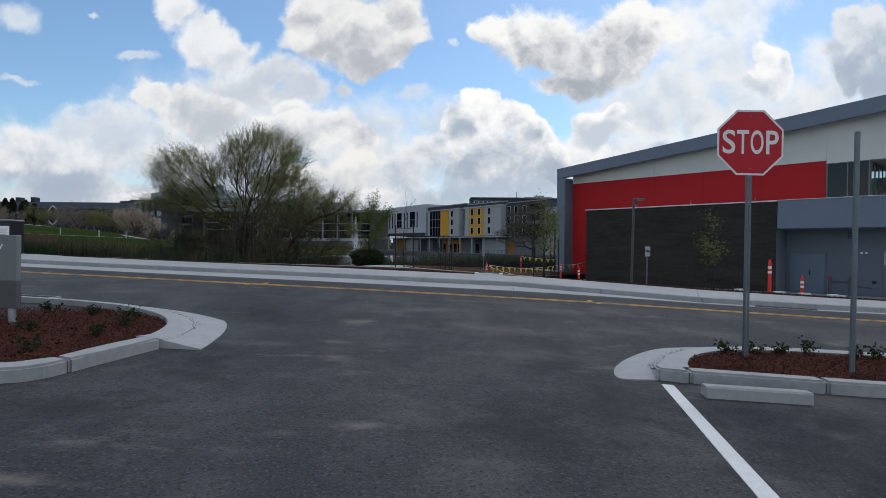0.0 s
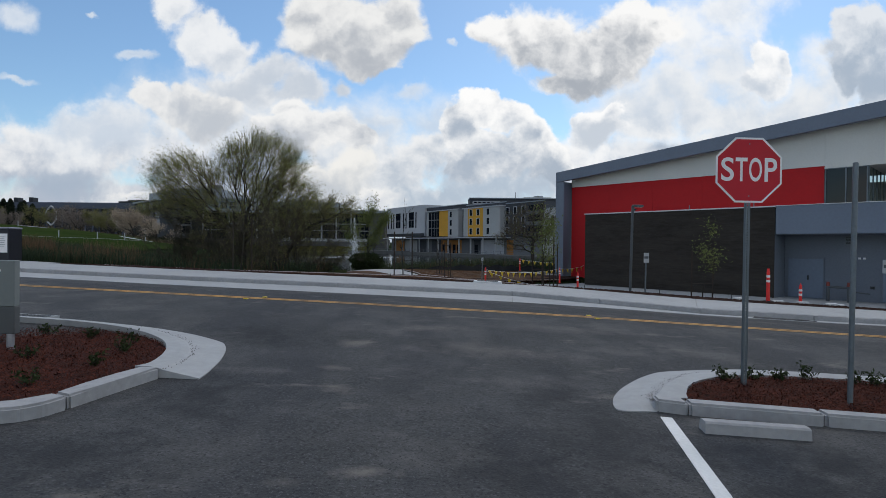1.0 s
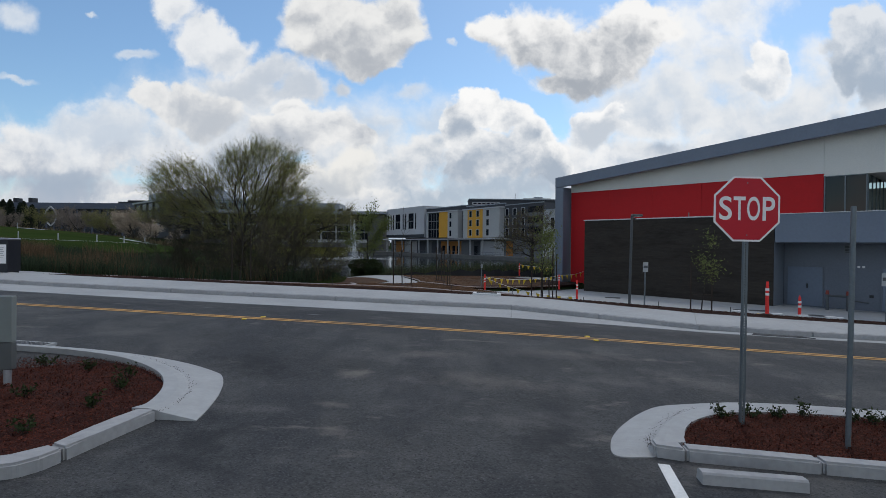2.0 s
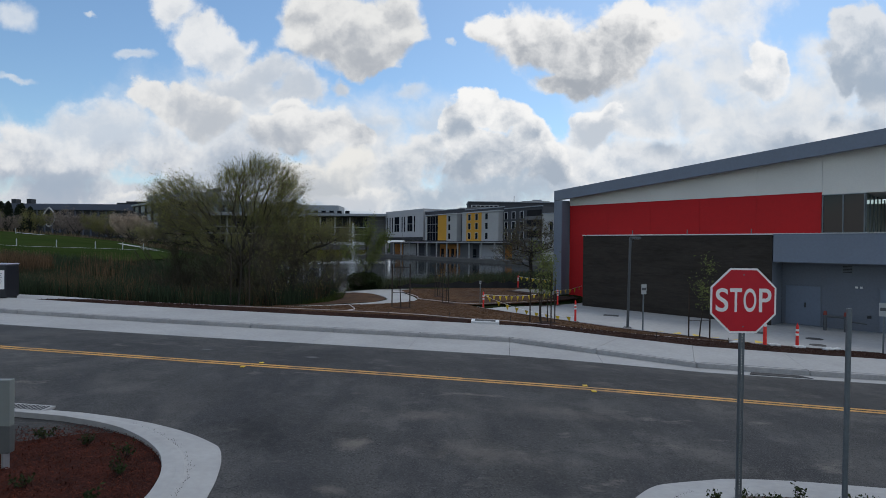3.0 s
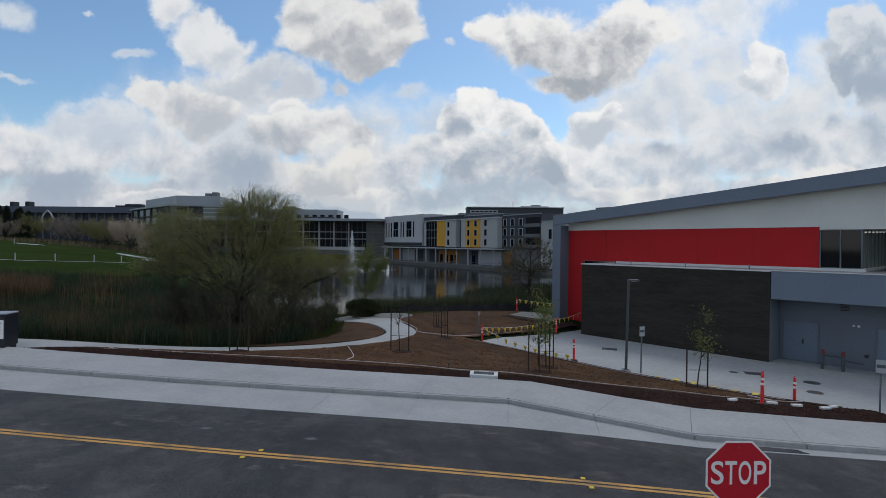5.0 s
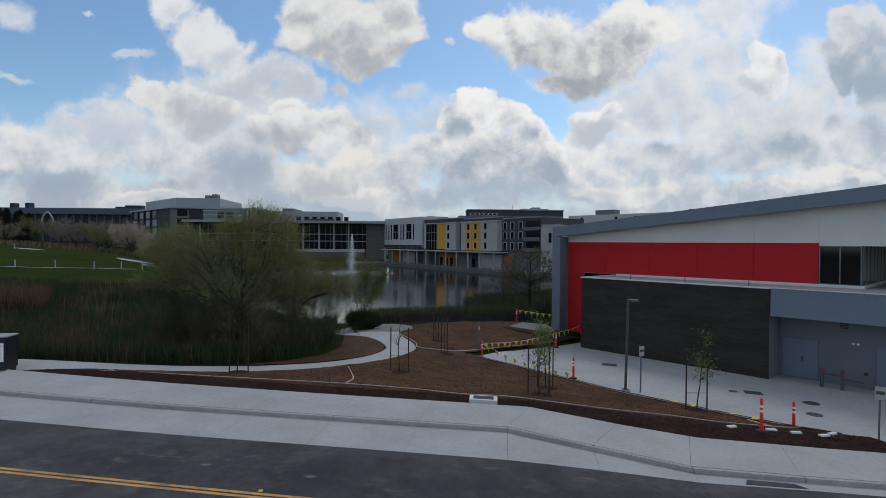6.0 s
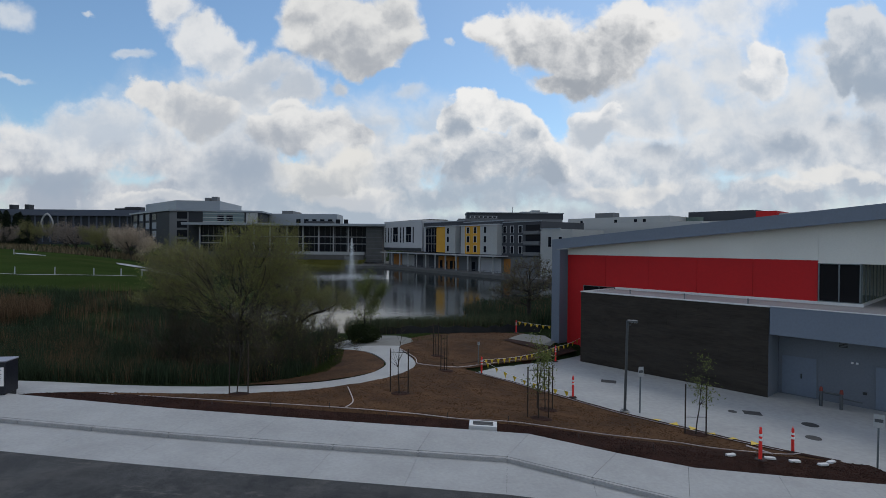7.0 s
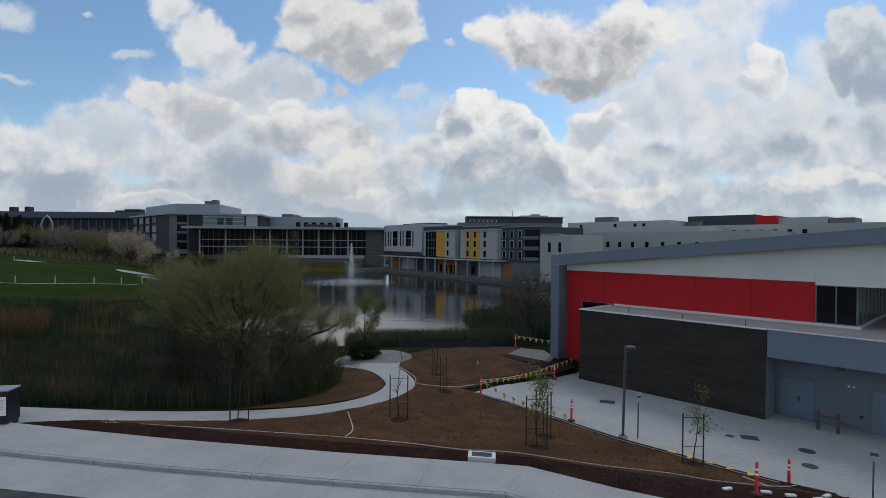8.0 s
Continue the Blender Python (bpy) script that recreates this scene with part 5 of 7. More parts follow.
part("corner_fin", boxed(-25.0, -24.25, N_FACE + 0.003, N_WALL + 0.6, FLOOR - 0.3, roof_z(-25) - 0.785, bevel=0.01), SLATE, hall, "slate-blue corner fin")
part("end_wall", boxed(-24.9, -24.3, N_WALL + 0.61, 69.9, FLOOR - 0.3, 6.6), SLATE_DK, hall)
# plank-clad base, board by board
bz = np.linspace(FLOOR, 3.70, 25)
part("base_core", boxed(-20.15, -8.75, N_BOX + 0.03, N_WALL - 0.02, FLOOR - 0.3, 3.66), JOINT, hall)
rnd = random.Random(5)
for k, (a, b) in enumerate(zip(bz, bz[1:])):
    us = [-20.2]
    while us[-1] < -8.72:
        us.append(min(us[-1] + rnd.choice((1.8, 2.4, 3.0, 3.6)), -8.7) if us[-1] + 1.2 < -8.7 else -8.7)
    for p, q in zip(us, us[1:]):
        part("plank", boxed(p + 0.003, q - 0.003, N_BOX - rnd.uniform(0, 0.006), N_BOX + 0.032, a + 0.002, b - 0.002), WOODTILE, hall)
part("side_cladding", boxed(-8.748, -8.70, N_BOX + 0.034, N_REC, FLOOR - 0.2, 3.6), SLATE_DK, hall)
part("coping", boxed(-20.26, -8.66, N_BOX - 0.04, N_BOX + 0.3, 3.70, 3.765, bevel=0.008), COPING, hall, "pale metal coping")
part("coping", boxed(-20.26, -20.0, N_BOX + 0.302, N_WALL - 0.04, 3.70, 3.765, bevel=0.008), COPING, hall, "pale metal coping")
part("terrace", boxed(-19.99, R_END, N_BOX + 0.302, N_WALL - 0.002, 3.662, 3.70), TERRACE, hall, "greyish pink roof membrane")
part("upstand", boxed(-19.9, -5.30, N_WALL - 0.12, N_WALL - 0.003, 3.702, 3.86, bevel=0.01), COPING, hall, "white upstand at the wall's foot")
for u in (-16.9, -13.4, -9.9):
    part("vent_pipe", rod(bmesh.new(), (u, N_BOX + 0.6, 3.70), (u, N_BOX + 0.6, 4.05), 0.03), GALV, hall)
# canopy over the doors
part("canopy", boxed(-8.655, R_END, N_BOX - 0.02, N_BOX + 0.25, 2.26, 3.74, bevel=0.012), SLATE, hall, "slate-blue metal canopy band")
part("canopy_coping", boxed(-8.655, R_END, N_BOX - 0.05, N_BOX + 0.28, 3.742, 3.775, bevel=0.006), COPING, hall)
part("canopy_soffit", boxed(-8.69, R_END, N_BOX + 0.252, N_REC + 0.01, 2.22, 2.27), SLATE_DK, hall)
part("recess_wall", boxed(-8.69, R_END, N_REC, N_REC + 0.3, FLOOR - 0.2, 2.219), SLATE_DK, hall, "blue-grey stucco wall under the canopy")


def bars(parent, material, rows, name="mullion"):
    """Frame members, each a piece of its own: rows of (u0, u1, n0, n1, z0, z1)."""
    for r in rows:
        part(name, boxed(*r), material, parent)


def service_door(u0, u1, z1, handle_u):
    d = part("door", boxed(u0, u1, N_REC - 0.03, N_REC - 0.001, FLOOR + 0.02, z1, bevel=0.005), SLATE, hall, "blue-grey steel service door")
    for a, b, c, e in ((u0 - 0.06, u0 - 0.004, FLOOR, z1 + 0.06), (u1 + 0.004, u1 + 0.06, FLOOR, z1 + 0.06), (u0 - 0.004, u1 + 0.004, z1 + 0.004, z1 + 0.06)):
        part("jamb", boxed(a, b, N_REC - 0.05, N_REC - 0.001, c, e), SLATE_DK, d)
    part("handle", boxed(handle_u, handle_u + 0.07, N_REC - 0.09, N_REC - 0.031, FLOOR + 0.95, FLOOR + 1.2, bevel=0.01), IRON, d, "dark lever and lock plate")


service_door(-8.5, -6.92, 0.96, -7.62)
service_door(-4.45, -2.9, 0.98, -3.1)
v = part("vent", boxed(-6.0, -5.55, N_REC - 0.03, N_REC - 0.001, 1.72, 2.14), GALV, hall, "louvred wall vent")
for k in range(5):
    part("slat", boxed(-5.96, -5.59, N_REC - 0.045, N_REC - 0.031, 1.76 + 0.075 * k, 1.80 + 0.075 * k), IRON, v)
for u in (-5.45, -5.25):
    part("wall_light", boxed(u, u + 0.11, N_REC - 0.06, N_REC - 0.001, 0.98, 1.08, bevel=0.01), SIGN_WHITE, hall, "small white twin emergency light")
part("outlet_box", boxed(-4.95, -4.78, N_REC - 0.06, N_REC - 0.001, -0.50, -0.36, bevel=0.01), IRON, hall)
# window in the wall, and glazing that turns the corner
win = part("window", boxed(-7.36, -5.5, N_WALL + 0.05, N_WALL + 0.075, 3.90, 6.02), GLASS, hall, "dark reflecting window")
bars(win, GALV, [(u, u + 0.06, N_WALL - 0.03, N_WALL + 0.1, 3.86, 6.03) for u in (-7.40, -6.46, -5.52)])
bars(win, GALV, [(-7.34, -5.52, N_WALL - 0.028, N_WALL + 0.095, z, z + 0.04) for z in (3.862, 5.985)], "rail")
part("window_head", boxed(-7.42, R_END, N_WALL - 0.02, N_WALL + 5.5, 6.032, 6.10), UPPER, hall)
ret = part("window", boxed(-5.48, -5.45, N_WALL + 0.11, N_WALL + 9.5, 3.90, 6.02), GLASS_GREEN, hall, "pale green glazing round the corner")
bars(ret, GALV, [(-5.5, -5.42, n, n + 0.06, 3.88, 6.03) for n in np.arange(N_WALL + 0.12, N_WALL + 9.5, 1.2)])
part("sill", boxed(-7.42, -5.38, N_WALL - 0.06, N_WALL + 0.0, 3.80, 3.86, bevel=0.008), SLATE, hall)
part("sill", boxed(-5.449, -5.36, N_WALL + 0.002, N_WALL + 9.5, 3.70, 3.88, bevel=0.008), COPING, hall)
part("terrace", boxed(-5.445, R_END, N_WALL, N_WALL + 10, 3.60, 3.695), TERRACE, hall, "greyish pink roof membrane")
part("inner_wall", boxed(-5.4, R_END, N_WALL + 9.6, N_WALL + 9.9, 3.6, 6.03), UPPER, hall)
# low strip window behind the coping, at the red wall's left foot
sw = part("window", boxed(-22.6, -19.2, N_WALL - 0.02, N_WALL - 0.004, 3.35, 3.80), GLASS, hall, "dark strip window")
bars(sw, GALV, [(u, u + 0.05, N_WALL - 0.04, N_WALL - 0.004, 3.31, 3.84) for u in (-22.64, -21.3, -20.1)])
bars(sw, GALV, [(-22.58, -19.2, N_WALL - 0.039, N_WALL - 0.005, 3.80, 3.84)], "rail")

# ---- buildings round the pond ----
def block(name, bm_pts, z0, z1, material, parent, label=""):
    return part(name, prism(bmesh.new(), bm_pts, z0, z1), material, parent, label)


apt = thing("apartment_building", "four-storey grey and charcoal apartments with yellow bays on the water", "building", pose(7.2, 166, 0, 0, 0, -57))
GROUND_Z = -1.1
# wings: (u from, u to, front, back, foot, top)
for u0, u1, top in ((-23.1, 0.98, 14.2), (1.0, 19.98, 13.7), (20.0, 35.2, 13.1), (35.22, 42, 11.0)):
    part("wall", boxed(u0, u1, 0, 16, 3.7, top), APT_DARK if u1 < 40 else APT_GREY, apt, "panel wall")
    part("parapet", boxed(u0 - 0.1, u1, -0.2, 0.15, top + 0.002, top + 0.25), FAR_STEEL, apt)
part("wall", boxed(-52, -23.15, -0.8, 15, 4.4, 15.5), APT_WHITE, apt, "off-white panel wing")
part("base_band", boxed(-51.9, -23.4, -0.95, -0.82, 4.45, 5.5), FAR_DARK, apt, "dark band under the white wing")
part("tower", boxed(-65.4, -44, 15.2, 24, GROUND_Z, 17.0), STONE, apt, "grey stair tower")
part("ground_floor", boxed(-50, 42, 0.3, 15.8, GROUND_Z, 3.69), APT_MID, apt, "grey ground floor")
part("canopy", boxed(-48.6, 22, -4.2, 0.25, 3.55, 3.85), APT_WHITE, apt, "thin white canopy above the terrace")
for u in range(-46, 23, 6):
    part("column", boxed(u, u + 0.35, -3.9, -3.55, GROUND_Z, 3.54), APT_GREY, apt)


def far_window(u0, u1, z0, z1, n, parent=None):
    w = part("window", boxed(u0, u1, n - 0.03, n - 0.005, z0, z1), FAR_GLASS, parent or apt)
    fr = bmesh.new()
    for a, b in ((u0 - 0.2, u0 - 0.01), (u1 + 0.01, u1 + 0.2)):
        box(fr, a, b, n - 0.08, n - 0.004, z0 - 0.15, z1 + 0.15)
    box(fr, u0 - 0.01, u1 + 0.01, n - 0.08, n - 0.004, z1 + 0.01, z1 + 0.15)
    part("frame", fr, APT_WHITE, w)


ROWS = ((4.7, 6.5), (7.6, 9.4), (10.35, 12.1))
# bay with dark glazing, yellow and grey
part("bay", boxed(-12.2, -7.02, -1.8, -0.01, 4.3, 12.6), APT_YELLOW, apt, "yellow panel bay")
part("bay", boxed(-7.0, -1.2, -1.8, -0.01, 4.1, 12.6), APT_GREY, apt, "light grey panel bay")
part("bay", boxed(-20.2, -19.0, -1.8, -0.01, 4.3, 12.6), APT_GREY, apt, "light grey panel bay")
gl = part("stair_glazing", boxed(-18.98, -12.22, -1.7, -0.01, 4.3, 12.3), FAR_GLASS, apt, "dark glazing")
fr = bmesh.new()
for u in (-17.2, -15.5, -13.8):
    box(fr, u, u + 0.2, -1.78, -1.701, 4.3, 12.3)
for z in (6.9, 9.6):
    box(fr, -18.9, -12.3, -1.779, -1.702, z, z + 0.25)
part("mullion", fr, APT_MID, gl)
part("bay_cap", boxed(-20.6, -1.0, -2.1, 0.0, 12.61, 12.9), APT_WHITE, apt)
part("bay", boxed(4.0, 11.6, -1.8, -0.01, 4.1, 12.5), APT_YELLOW, apt, "yellow panel bay")
part("bay", boxed(11.62, 19.4, -1.8, -0.01, 4.1, 12.5), APT_GREY, apt, "light grey panel bay")
part("bay", boxed(1.7, 3.98, -1.8, -0.01, 4.1, 12.5), APT_GREY, apt, "light grey panel bay")
part("bay_cap", boxed(1.4, 19.7, -2.1, 0.0, 12.51, 12.85), APT_WHITE, apt)
for z0, z1 in ROWS:
    for u in (-5.9, 5.0, 8.6, 13.4):
        far_window(u, u + 1.2, z0, z1, -1.8)
    for u in (-22.2, -0.5, 20.0, 23.2, 26.6):
        far_window(u, u + 1.2, z0, z1, 0.0)
    part("balcony", boxed(29, 35, -0.6, -0.01, z0 - 0.6, z0 + 0.3), APT_MID, apt)
    part("balcony_door", boxed(29.3, 34.8, -0.03, -0.005, z0 + 0.31, z1 + 0.2), FAR_GLASS, apt)
part("wing", boxed(35.4, 46, -0.4, -0.02, GROUND_Z, 10.6), APT_GREY, apt, "light grey low wing")
for u in (38.2, 41.8):
    far_window(u, u + 1.1, 6.5, 9.0, -0.4)
# white wing: tall narrow windows in pairs
for u in (-44.5, -34.4):
    w = part("window", boxed(u, u + 3.6, -0.83, -0.805, 7.6, 13.2), FAR_GLASS, apt)
    part("transom", boxed(u, u + 3.6, -0.9, -0.831, 10.2, 10.5), APT_MID, w)
    part("mullion", boxed(u + 1.7, u + 1.9, -0.9, -0.831, 7.6, 10.19), APT_MID, w)
for u in (-51.0, -48.6, -46.6, -38.9, -36.9, -29.6):
    part("slot_window", boxed(u, u + 0.7, -0.83, -0.805, 7.4, 13.1), FAR_GLASS, apt)
# ground floor bays
for u0, u1, m in ((-46, -39.5, APT_ORANGE), (-39, -30, APT_GREY), (-20, -14, APT_DARK), (-14, -2, APT_ORANGE), (4.5, 7.8, APT_DARK), (8, 19, APT_WHITE), (20, 23, APT_ORANGE), (-29.8, -24, APT_DARK)):
    part("shopfront", boxed(u0 + 0.1, u1 - 0.1, 0.2, 0.298, GROUND_Z, 3.0), m, apt)
for u in (-13, -10, -7, -4.5, 5.0):
    part("door", boxed(u, u + 1.6, 0.15, 0.19, GROUND_Z, 1.6), FAR_GLASS, apt)
part("quay_wall", boxed(-52, 46, -9, 0.29, -3.4, GROUND_Z - 0.01), STONE, apt, "grey stone quay wall at the water")
rail = bmesh.new()
for z in (-0.55, -0.1):
    box(rail, -50, 44, -8.6, -8.52, z, z + 0.06)
for u in range(-50, 44, 3):
    box(rail, u, u + 0.08, -8.6, -8.52, GROUND_Z, -0.1)
part("railing", rail, APT_MID, apt)
# taller block behind the apartments
rear = thing("rear_block", "taller grey block with a dark top storey behind the apartments", "building", pose(0, 190, 0))
part("wall", boxed(7, 44, 0, 15, -1, 14.6), APT_DARK, rear)
part("roof_band", boxed(6.8, 44.2, -0.6, 15, 14.61, 16.2), APT_MID, rear, "grey roof band")
part("top_storey", boxed(10, 45, 2, 14, 16.21, 18.4), APT_DARK, rear, "charcoal top storey")
part("light_strip", boxed(11, 21, 1.8, 1.99, 16.5, 17.4), APT_WHITE, rear)
for k in range(6):
    part("window", boxed(11.4 + k * 1.6, 12.6 + k * 1.6, 1.7, 1.79, 16.7, 17.2), FAR_GLASS, rear)
part("cornice", boxed(9.8, 45.2, 1.5, 14.2, 18.41, 18.7), FAR_STEEL, rear)
for x0, x1, z0, z1, m in ((30, 40, 18.71, 19.2, APT_GREY), (34, 37, 19.21, 19.7, FAR_STEEL)):
    part("roof_plant", boxed(x0, x1, 4, 9, z0, z1), m, rear)
part("mast", rod(bmesh.new(), (27, 5, 18.7), (27, 5, 21.0), 0.1), APT_MID, rear)

# glass-fronted hall with a wide flat canopy
gh = thing("glass_hall", "long glass-fronted hall with a wide flat canopy roof", "building", pose(0, 215, 0))
part("roof", boxed(-101.5, -20.2, -7, 20, 13.8, 14.75), FAR_STEEL, gh, "wide flat steel canopy roof")
part("glazing", boxed(-97, -29.4, 0.05, 0.2, 3.3, 13.79), FAR_GLASS, gh, "dark curtain glazing")
part("floor_slab", boxed(-97, -23, 0.21, 20, 1.0, 3.3), STONE, gh)
part("inner_wall", boxed(-97, -23, 12, 12.4, 3.31, 13.79), FAR_DARK, gh)
for x in (-97.3, -86.8, -75.4, -68.9, -62, -55.6, -49.2, -43.2, -37.2):
    part("column", boxed(x, x + 0.55, -0.7, -0.2, 3.3, 13.79), APT_WHITE, gh, "slim pale column")
for z in (6.6, 9.4):
    part("transom", boxed(-97, -29.4, -0.15, 0.04, z, z + 0.3), APT_WHITE, gh)
for x in np.arange(-96, -30, 2.15):
    part("mullion", boxed(x, x + 0.16, -0.08, 0.045, 3.3, 13.79), APT_MID, gh)
part("end_wall", boxed(-29.3, -22.8, -4, 12, -0.5, 13.79), STONE, gh, "banded grey masonry end wall")
for k in range(9):
    part("masonry_band", boxed(-29.35, -22.75, -4.06, -4.0, 0.6 + k * 1.45, 0.75 + k * 1.45), APT_MID, gh)
part("terrace_wall", boxed(-64, -30, -3.2, -2.6, 2.2, 3.6), APT_GREY, gh, "pale terrace wall")
part("planted_wall", boxed(-64, -30, -5.5, -3.21, -0.6, 2.4), STONE, gh, "grey stone bank below the terrace")
part("quay", boxed(-34, -10, -24, 25, -3.2, -1.0), STONE, gh)
bm = band(bmesh.new(), [[(x, 196 + 2.5 * math.sin(x * 0.21), WATER_Z - 0.4) for x in range(-80, -27, 3)], [(x, 202 + math.sin(x * 0.3), -0.9) for x in range(-80, -27, 3)], [(x, 209.4, 0.5 + 0.2 * math.sin(x)) for x in range(-80, -27, 3)]])
bmesh.ops.recalc_face_normals(bm, faces=bm.faces[:])
single("grassy_bank", bm, mat("bank_turf", (0.085, 0.082, 0.022), 0.95, 0.3, 0.15, 2.0, 0.5, 4.0, stain=(0.05, 0.055, 0.02), amount=0.6, spec=0.0), "yellowish grass bank between the pond and the glass hall", "bank", kind="structure")
for x0, x1, y0, z0, z1, m in ((-83.0, -46.5, 25, 14.76, 20.2, FAR_STEEL), (-72, -67, 27, 14.76, 21.6, APT_MID), (-60, -48, 22, 14.76, 16.8, APT_DARK), (-48, -24.2, 21, 14.76, 15.6, FAR_DARK), (-41, -30, 30, 14.76, 15.2, APT_MID)):
    part("upper_block", boxed(x0, x1, y0, y0 + 15, z0, z1), m, gh)
for k in range(7):
    part("window", boxed(-65 + k * 3.6, -63 + k * 3.6, 24.95, 24.99, 15.6, 17.8), FAR_GLASS, gh)

# laboratory block with dark gable and steel upper storey
lab = thing("laboratory_building", "dark four-storey laboratory block with a steel upper storey", "building", pose(-110.0, 216, 0))
LC, LL, LR = (0, 0), (-36.5, 36), (34.5, 7)
bk = (-6, 62)
block("wall", [LL, LC, LR, (LR[0] - 4, LR[1] + 40), bk], 3.5, 19.6, FAR_DARK, lab, "dark blue-grey wall")
block("roof_edge", [(LL[0] - 1, LL[1]), (0, -1), (LR[0] + 1, LR[1] - 0.6), (LR[0] - 3, LR[1] + 41), bk], 19.61, 20.3, FAR_STEEL, lab)
block("upper_storey", [(-33, 42), (-4, 13), (14, 15.3), (12, 46), (-6, 60)], 20.31, 25.0, FAR_STEEL, lab, "pale steel upper storey")
for x, h in ((4.5, 26.9), (7.6, 27.4)):
    part("flue", boxed(x, x + 2.4, 22, 25, 25.2, h), APT_MID, lab)


def on_face(p, q, s0, s1, z0, z1, out=0.12):
    """A thin panel on the face from p to q, between the shares s0 and s1 of its length."""
    d = Vector((q[0] - p[0], q[1] - p[1], 0))
    nrm = Vector((d.y, -d.x, 0)).normalized()
    a, b = Vector((*p, 0)) + d * s0, Vector((*p, 0)) + d * s1
    return prism(bmesh.new(), [(a.x, a.y), (b.x, b.y), (b.x + nrm.x * out, b.y + nrm.y * out), (a.x + nrm.x * out, a.y + nrm.y * out)], z0, z1)


for k in range(4):
    for j in range(4):
        w = part("window", on_face(LL, LC, 0.08 + 0.17 * k, 0.18 + 0.17 * k, 5.2 + 3.7 * j, 7.9 + 3.7 * j), FAR_STEEL if (k + j) % 3 else FAR_GLASS, lab)
    part("pier", on_face(LL, LC, 0.03 + 0.17 * k, 0.05 + 0.17 * k, 3.5, 19.6, 0.5), FAR_DARK, lab)
for j in range(4):
    part("window", on_face(LC, LR, 0.08, 0.19, 5.4 + 3.7 * j, 8.2 + 3.7 * j, 0.25), FAR_GLASS, lab)
part("pier", on_face(LC, LR, 0.0, 0.205, 3.5, 19.55, 0.2), APT_MID, lab, "grey gable frame")
cw = part("curtain_wall", on_face(LC, LR, 0.36, 0.82, 14.6, 19.5), mat("blue_green_glazing", (0.13, 0.19, 0.21), 0.25, 0.08, 0.1, 2.0, 0.0), lab, "blue-green curtain wall")
for j in range(5):
    part("transom", on_face(LC, LR, 0.36, 0.82, 15.4 + 0.85 * j, 15.62 + 0.85 * j, 0.22), APT_MID if j % 2 else APT_GREY, cw)
part("recess", on_face(LC, LR, 0.22, 0.355, 3.6, 19.4), FAR_DARK, lab, "dark recess beside the gable")
for j in range(2):
    part("window", on_face(LC, LR, 0.52 + 0.1 * j, 0.59 + 0.1 * j, 15.8, 18.4, 0.2), FAR_GLASS, lab)
part("end_panel", on_face(LC, LR, 0.84, 0.97, 14.8, 19.5), APT_GREY, lab)

# long low dark building far behind the lawn
fl = thing("long_building", "long low dark building with a flat blue-grey roof", "building", pose(-280, 380, 0))
part("wall", boxed(-90, 64, 1, 30, 2, 25.0), FAR_DARK, fl, "dark wall")
part("roof", boxed(-92, 66, -2, 32, 25.01, 29.4), FAR_BLUE, fl, "blue-grey roof band")
for k in range(22):
    part("fin", boxed(-60 + k * 5.5, -59 + k * 5.5, 0.4, 0.99, 6, 25), FAR_BLUE, fl)
for x0, x1, z in ((-31, -28, 33.0), (-20, -17, 33.2), (45, 52, 31), (52, 64, 32)):
    part("roof_plant", boxed(x0, x1, 4, 9, 29.41, z), FAR_DARK, fl)
# ring-like sculpture before it
bm = bmesh.new()
for s in (-1, 1):
    pts = [(s * 4.0 * math.sin(math.pi * k / 12) ** 0.8, 0, 26.3 - 13.5 * k / 12) for k in range(13)]
    tube(bm, pts, 0.55, 6)
single("ring_sculpture", bm, APT_WHITE, "tall pale two-armed ring sculpture", "sculpture", at=pose(-275, 372, 0))

# grey blocks beyond the red building
rb = thing("grey_block", "long pale grey block with small windows and a timber panel", "building", pose(70, 150, 0, 0, 0, -47.5))
part("wall", boxed(-56, 22, 0, 20, -1, 12.6), APT_GREY, rb, "grey wall")
part("parapet", boxed(-56.2, 3.4, 3, 19, 12.61, 14.2), APT_GREY, rb)
part("upper_wall", boxed(-45, -8.3, 9, 22, 14.21, 16.4), APT_GREY, rb, "light grey upper storey")
for k, u in enumerate((-47, -43.5, -39.6, -36, -24.5, -20.4, -16.2, -11.6, -6.8, -51, -54, -2, 3, 8)):
    far_window(u, u + 1.1, 7.9, 9.6, 0.0, rb)
part("timber_panel", boxed(-34.6, -26.6, -0.12, -0.01, 7.2, 10.2), APT_ORANGE, rb, "orange-brown timber panel")
for u in (-33.4, -29.0):
    far_window(u, u + 1.1, 7.9, 9.6, -0.12, rb)
for u in (-40, -27, -20, -17):
    part("window", boxed(u, u + 1.0, 8.95, 8.99, 14.6, 15.6), FAR_GLASS, rb)
part("roof_plant", boxed(-36, -29, 12, 16, 16.41, 18.2), APT_MID, rb)
rc = thing("dark_block", "dark upper block with a red panel and roof plant", "building", pose(84.7, 163.5, 0, 0, 0, -47.5))
part("wall", boxed(-8, 42, 0, 20, -1, 14.9), APT_GREY, rc, "light grey wall")
part("dark_storey", boxed(-8, 11.6, 2, 18, 14.91, 18.0), APT_DARK, rc, "charcoal top storey")
part("red_panel", boxed(11.62, 17.1, 1.9, 18, 14.91, 17.5), RED_WALL, rc, "red panel")
part("glazing", boxed(-7.9, -2.5, -0.2, -0.01, 13.2, 16.2), GLASS_GREEN, rc)
part("plant_room", boxed(17.12, 29, 4, 14, 14.91, 16.9), APT_GREY, rc)
part("plant_room", boxed(29.5, 35, 4, 14, 14.91, 16.5), APT_MID, rc)
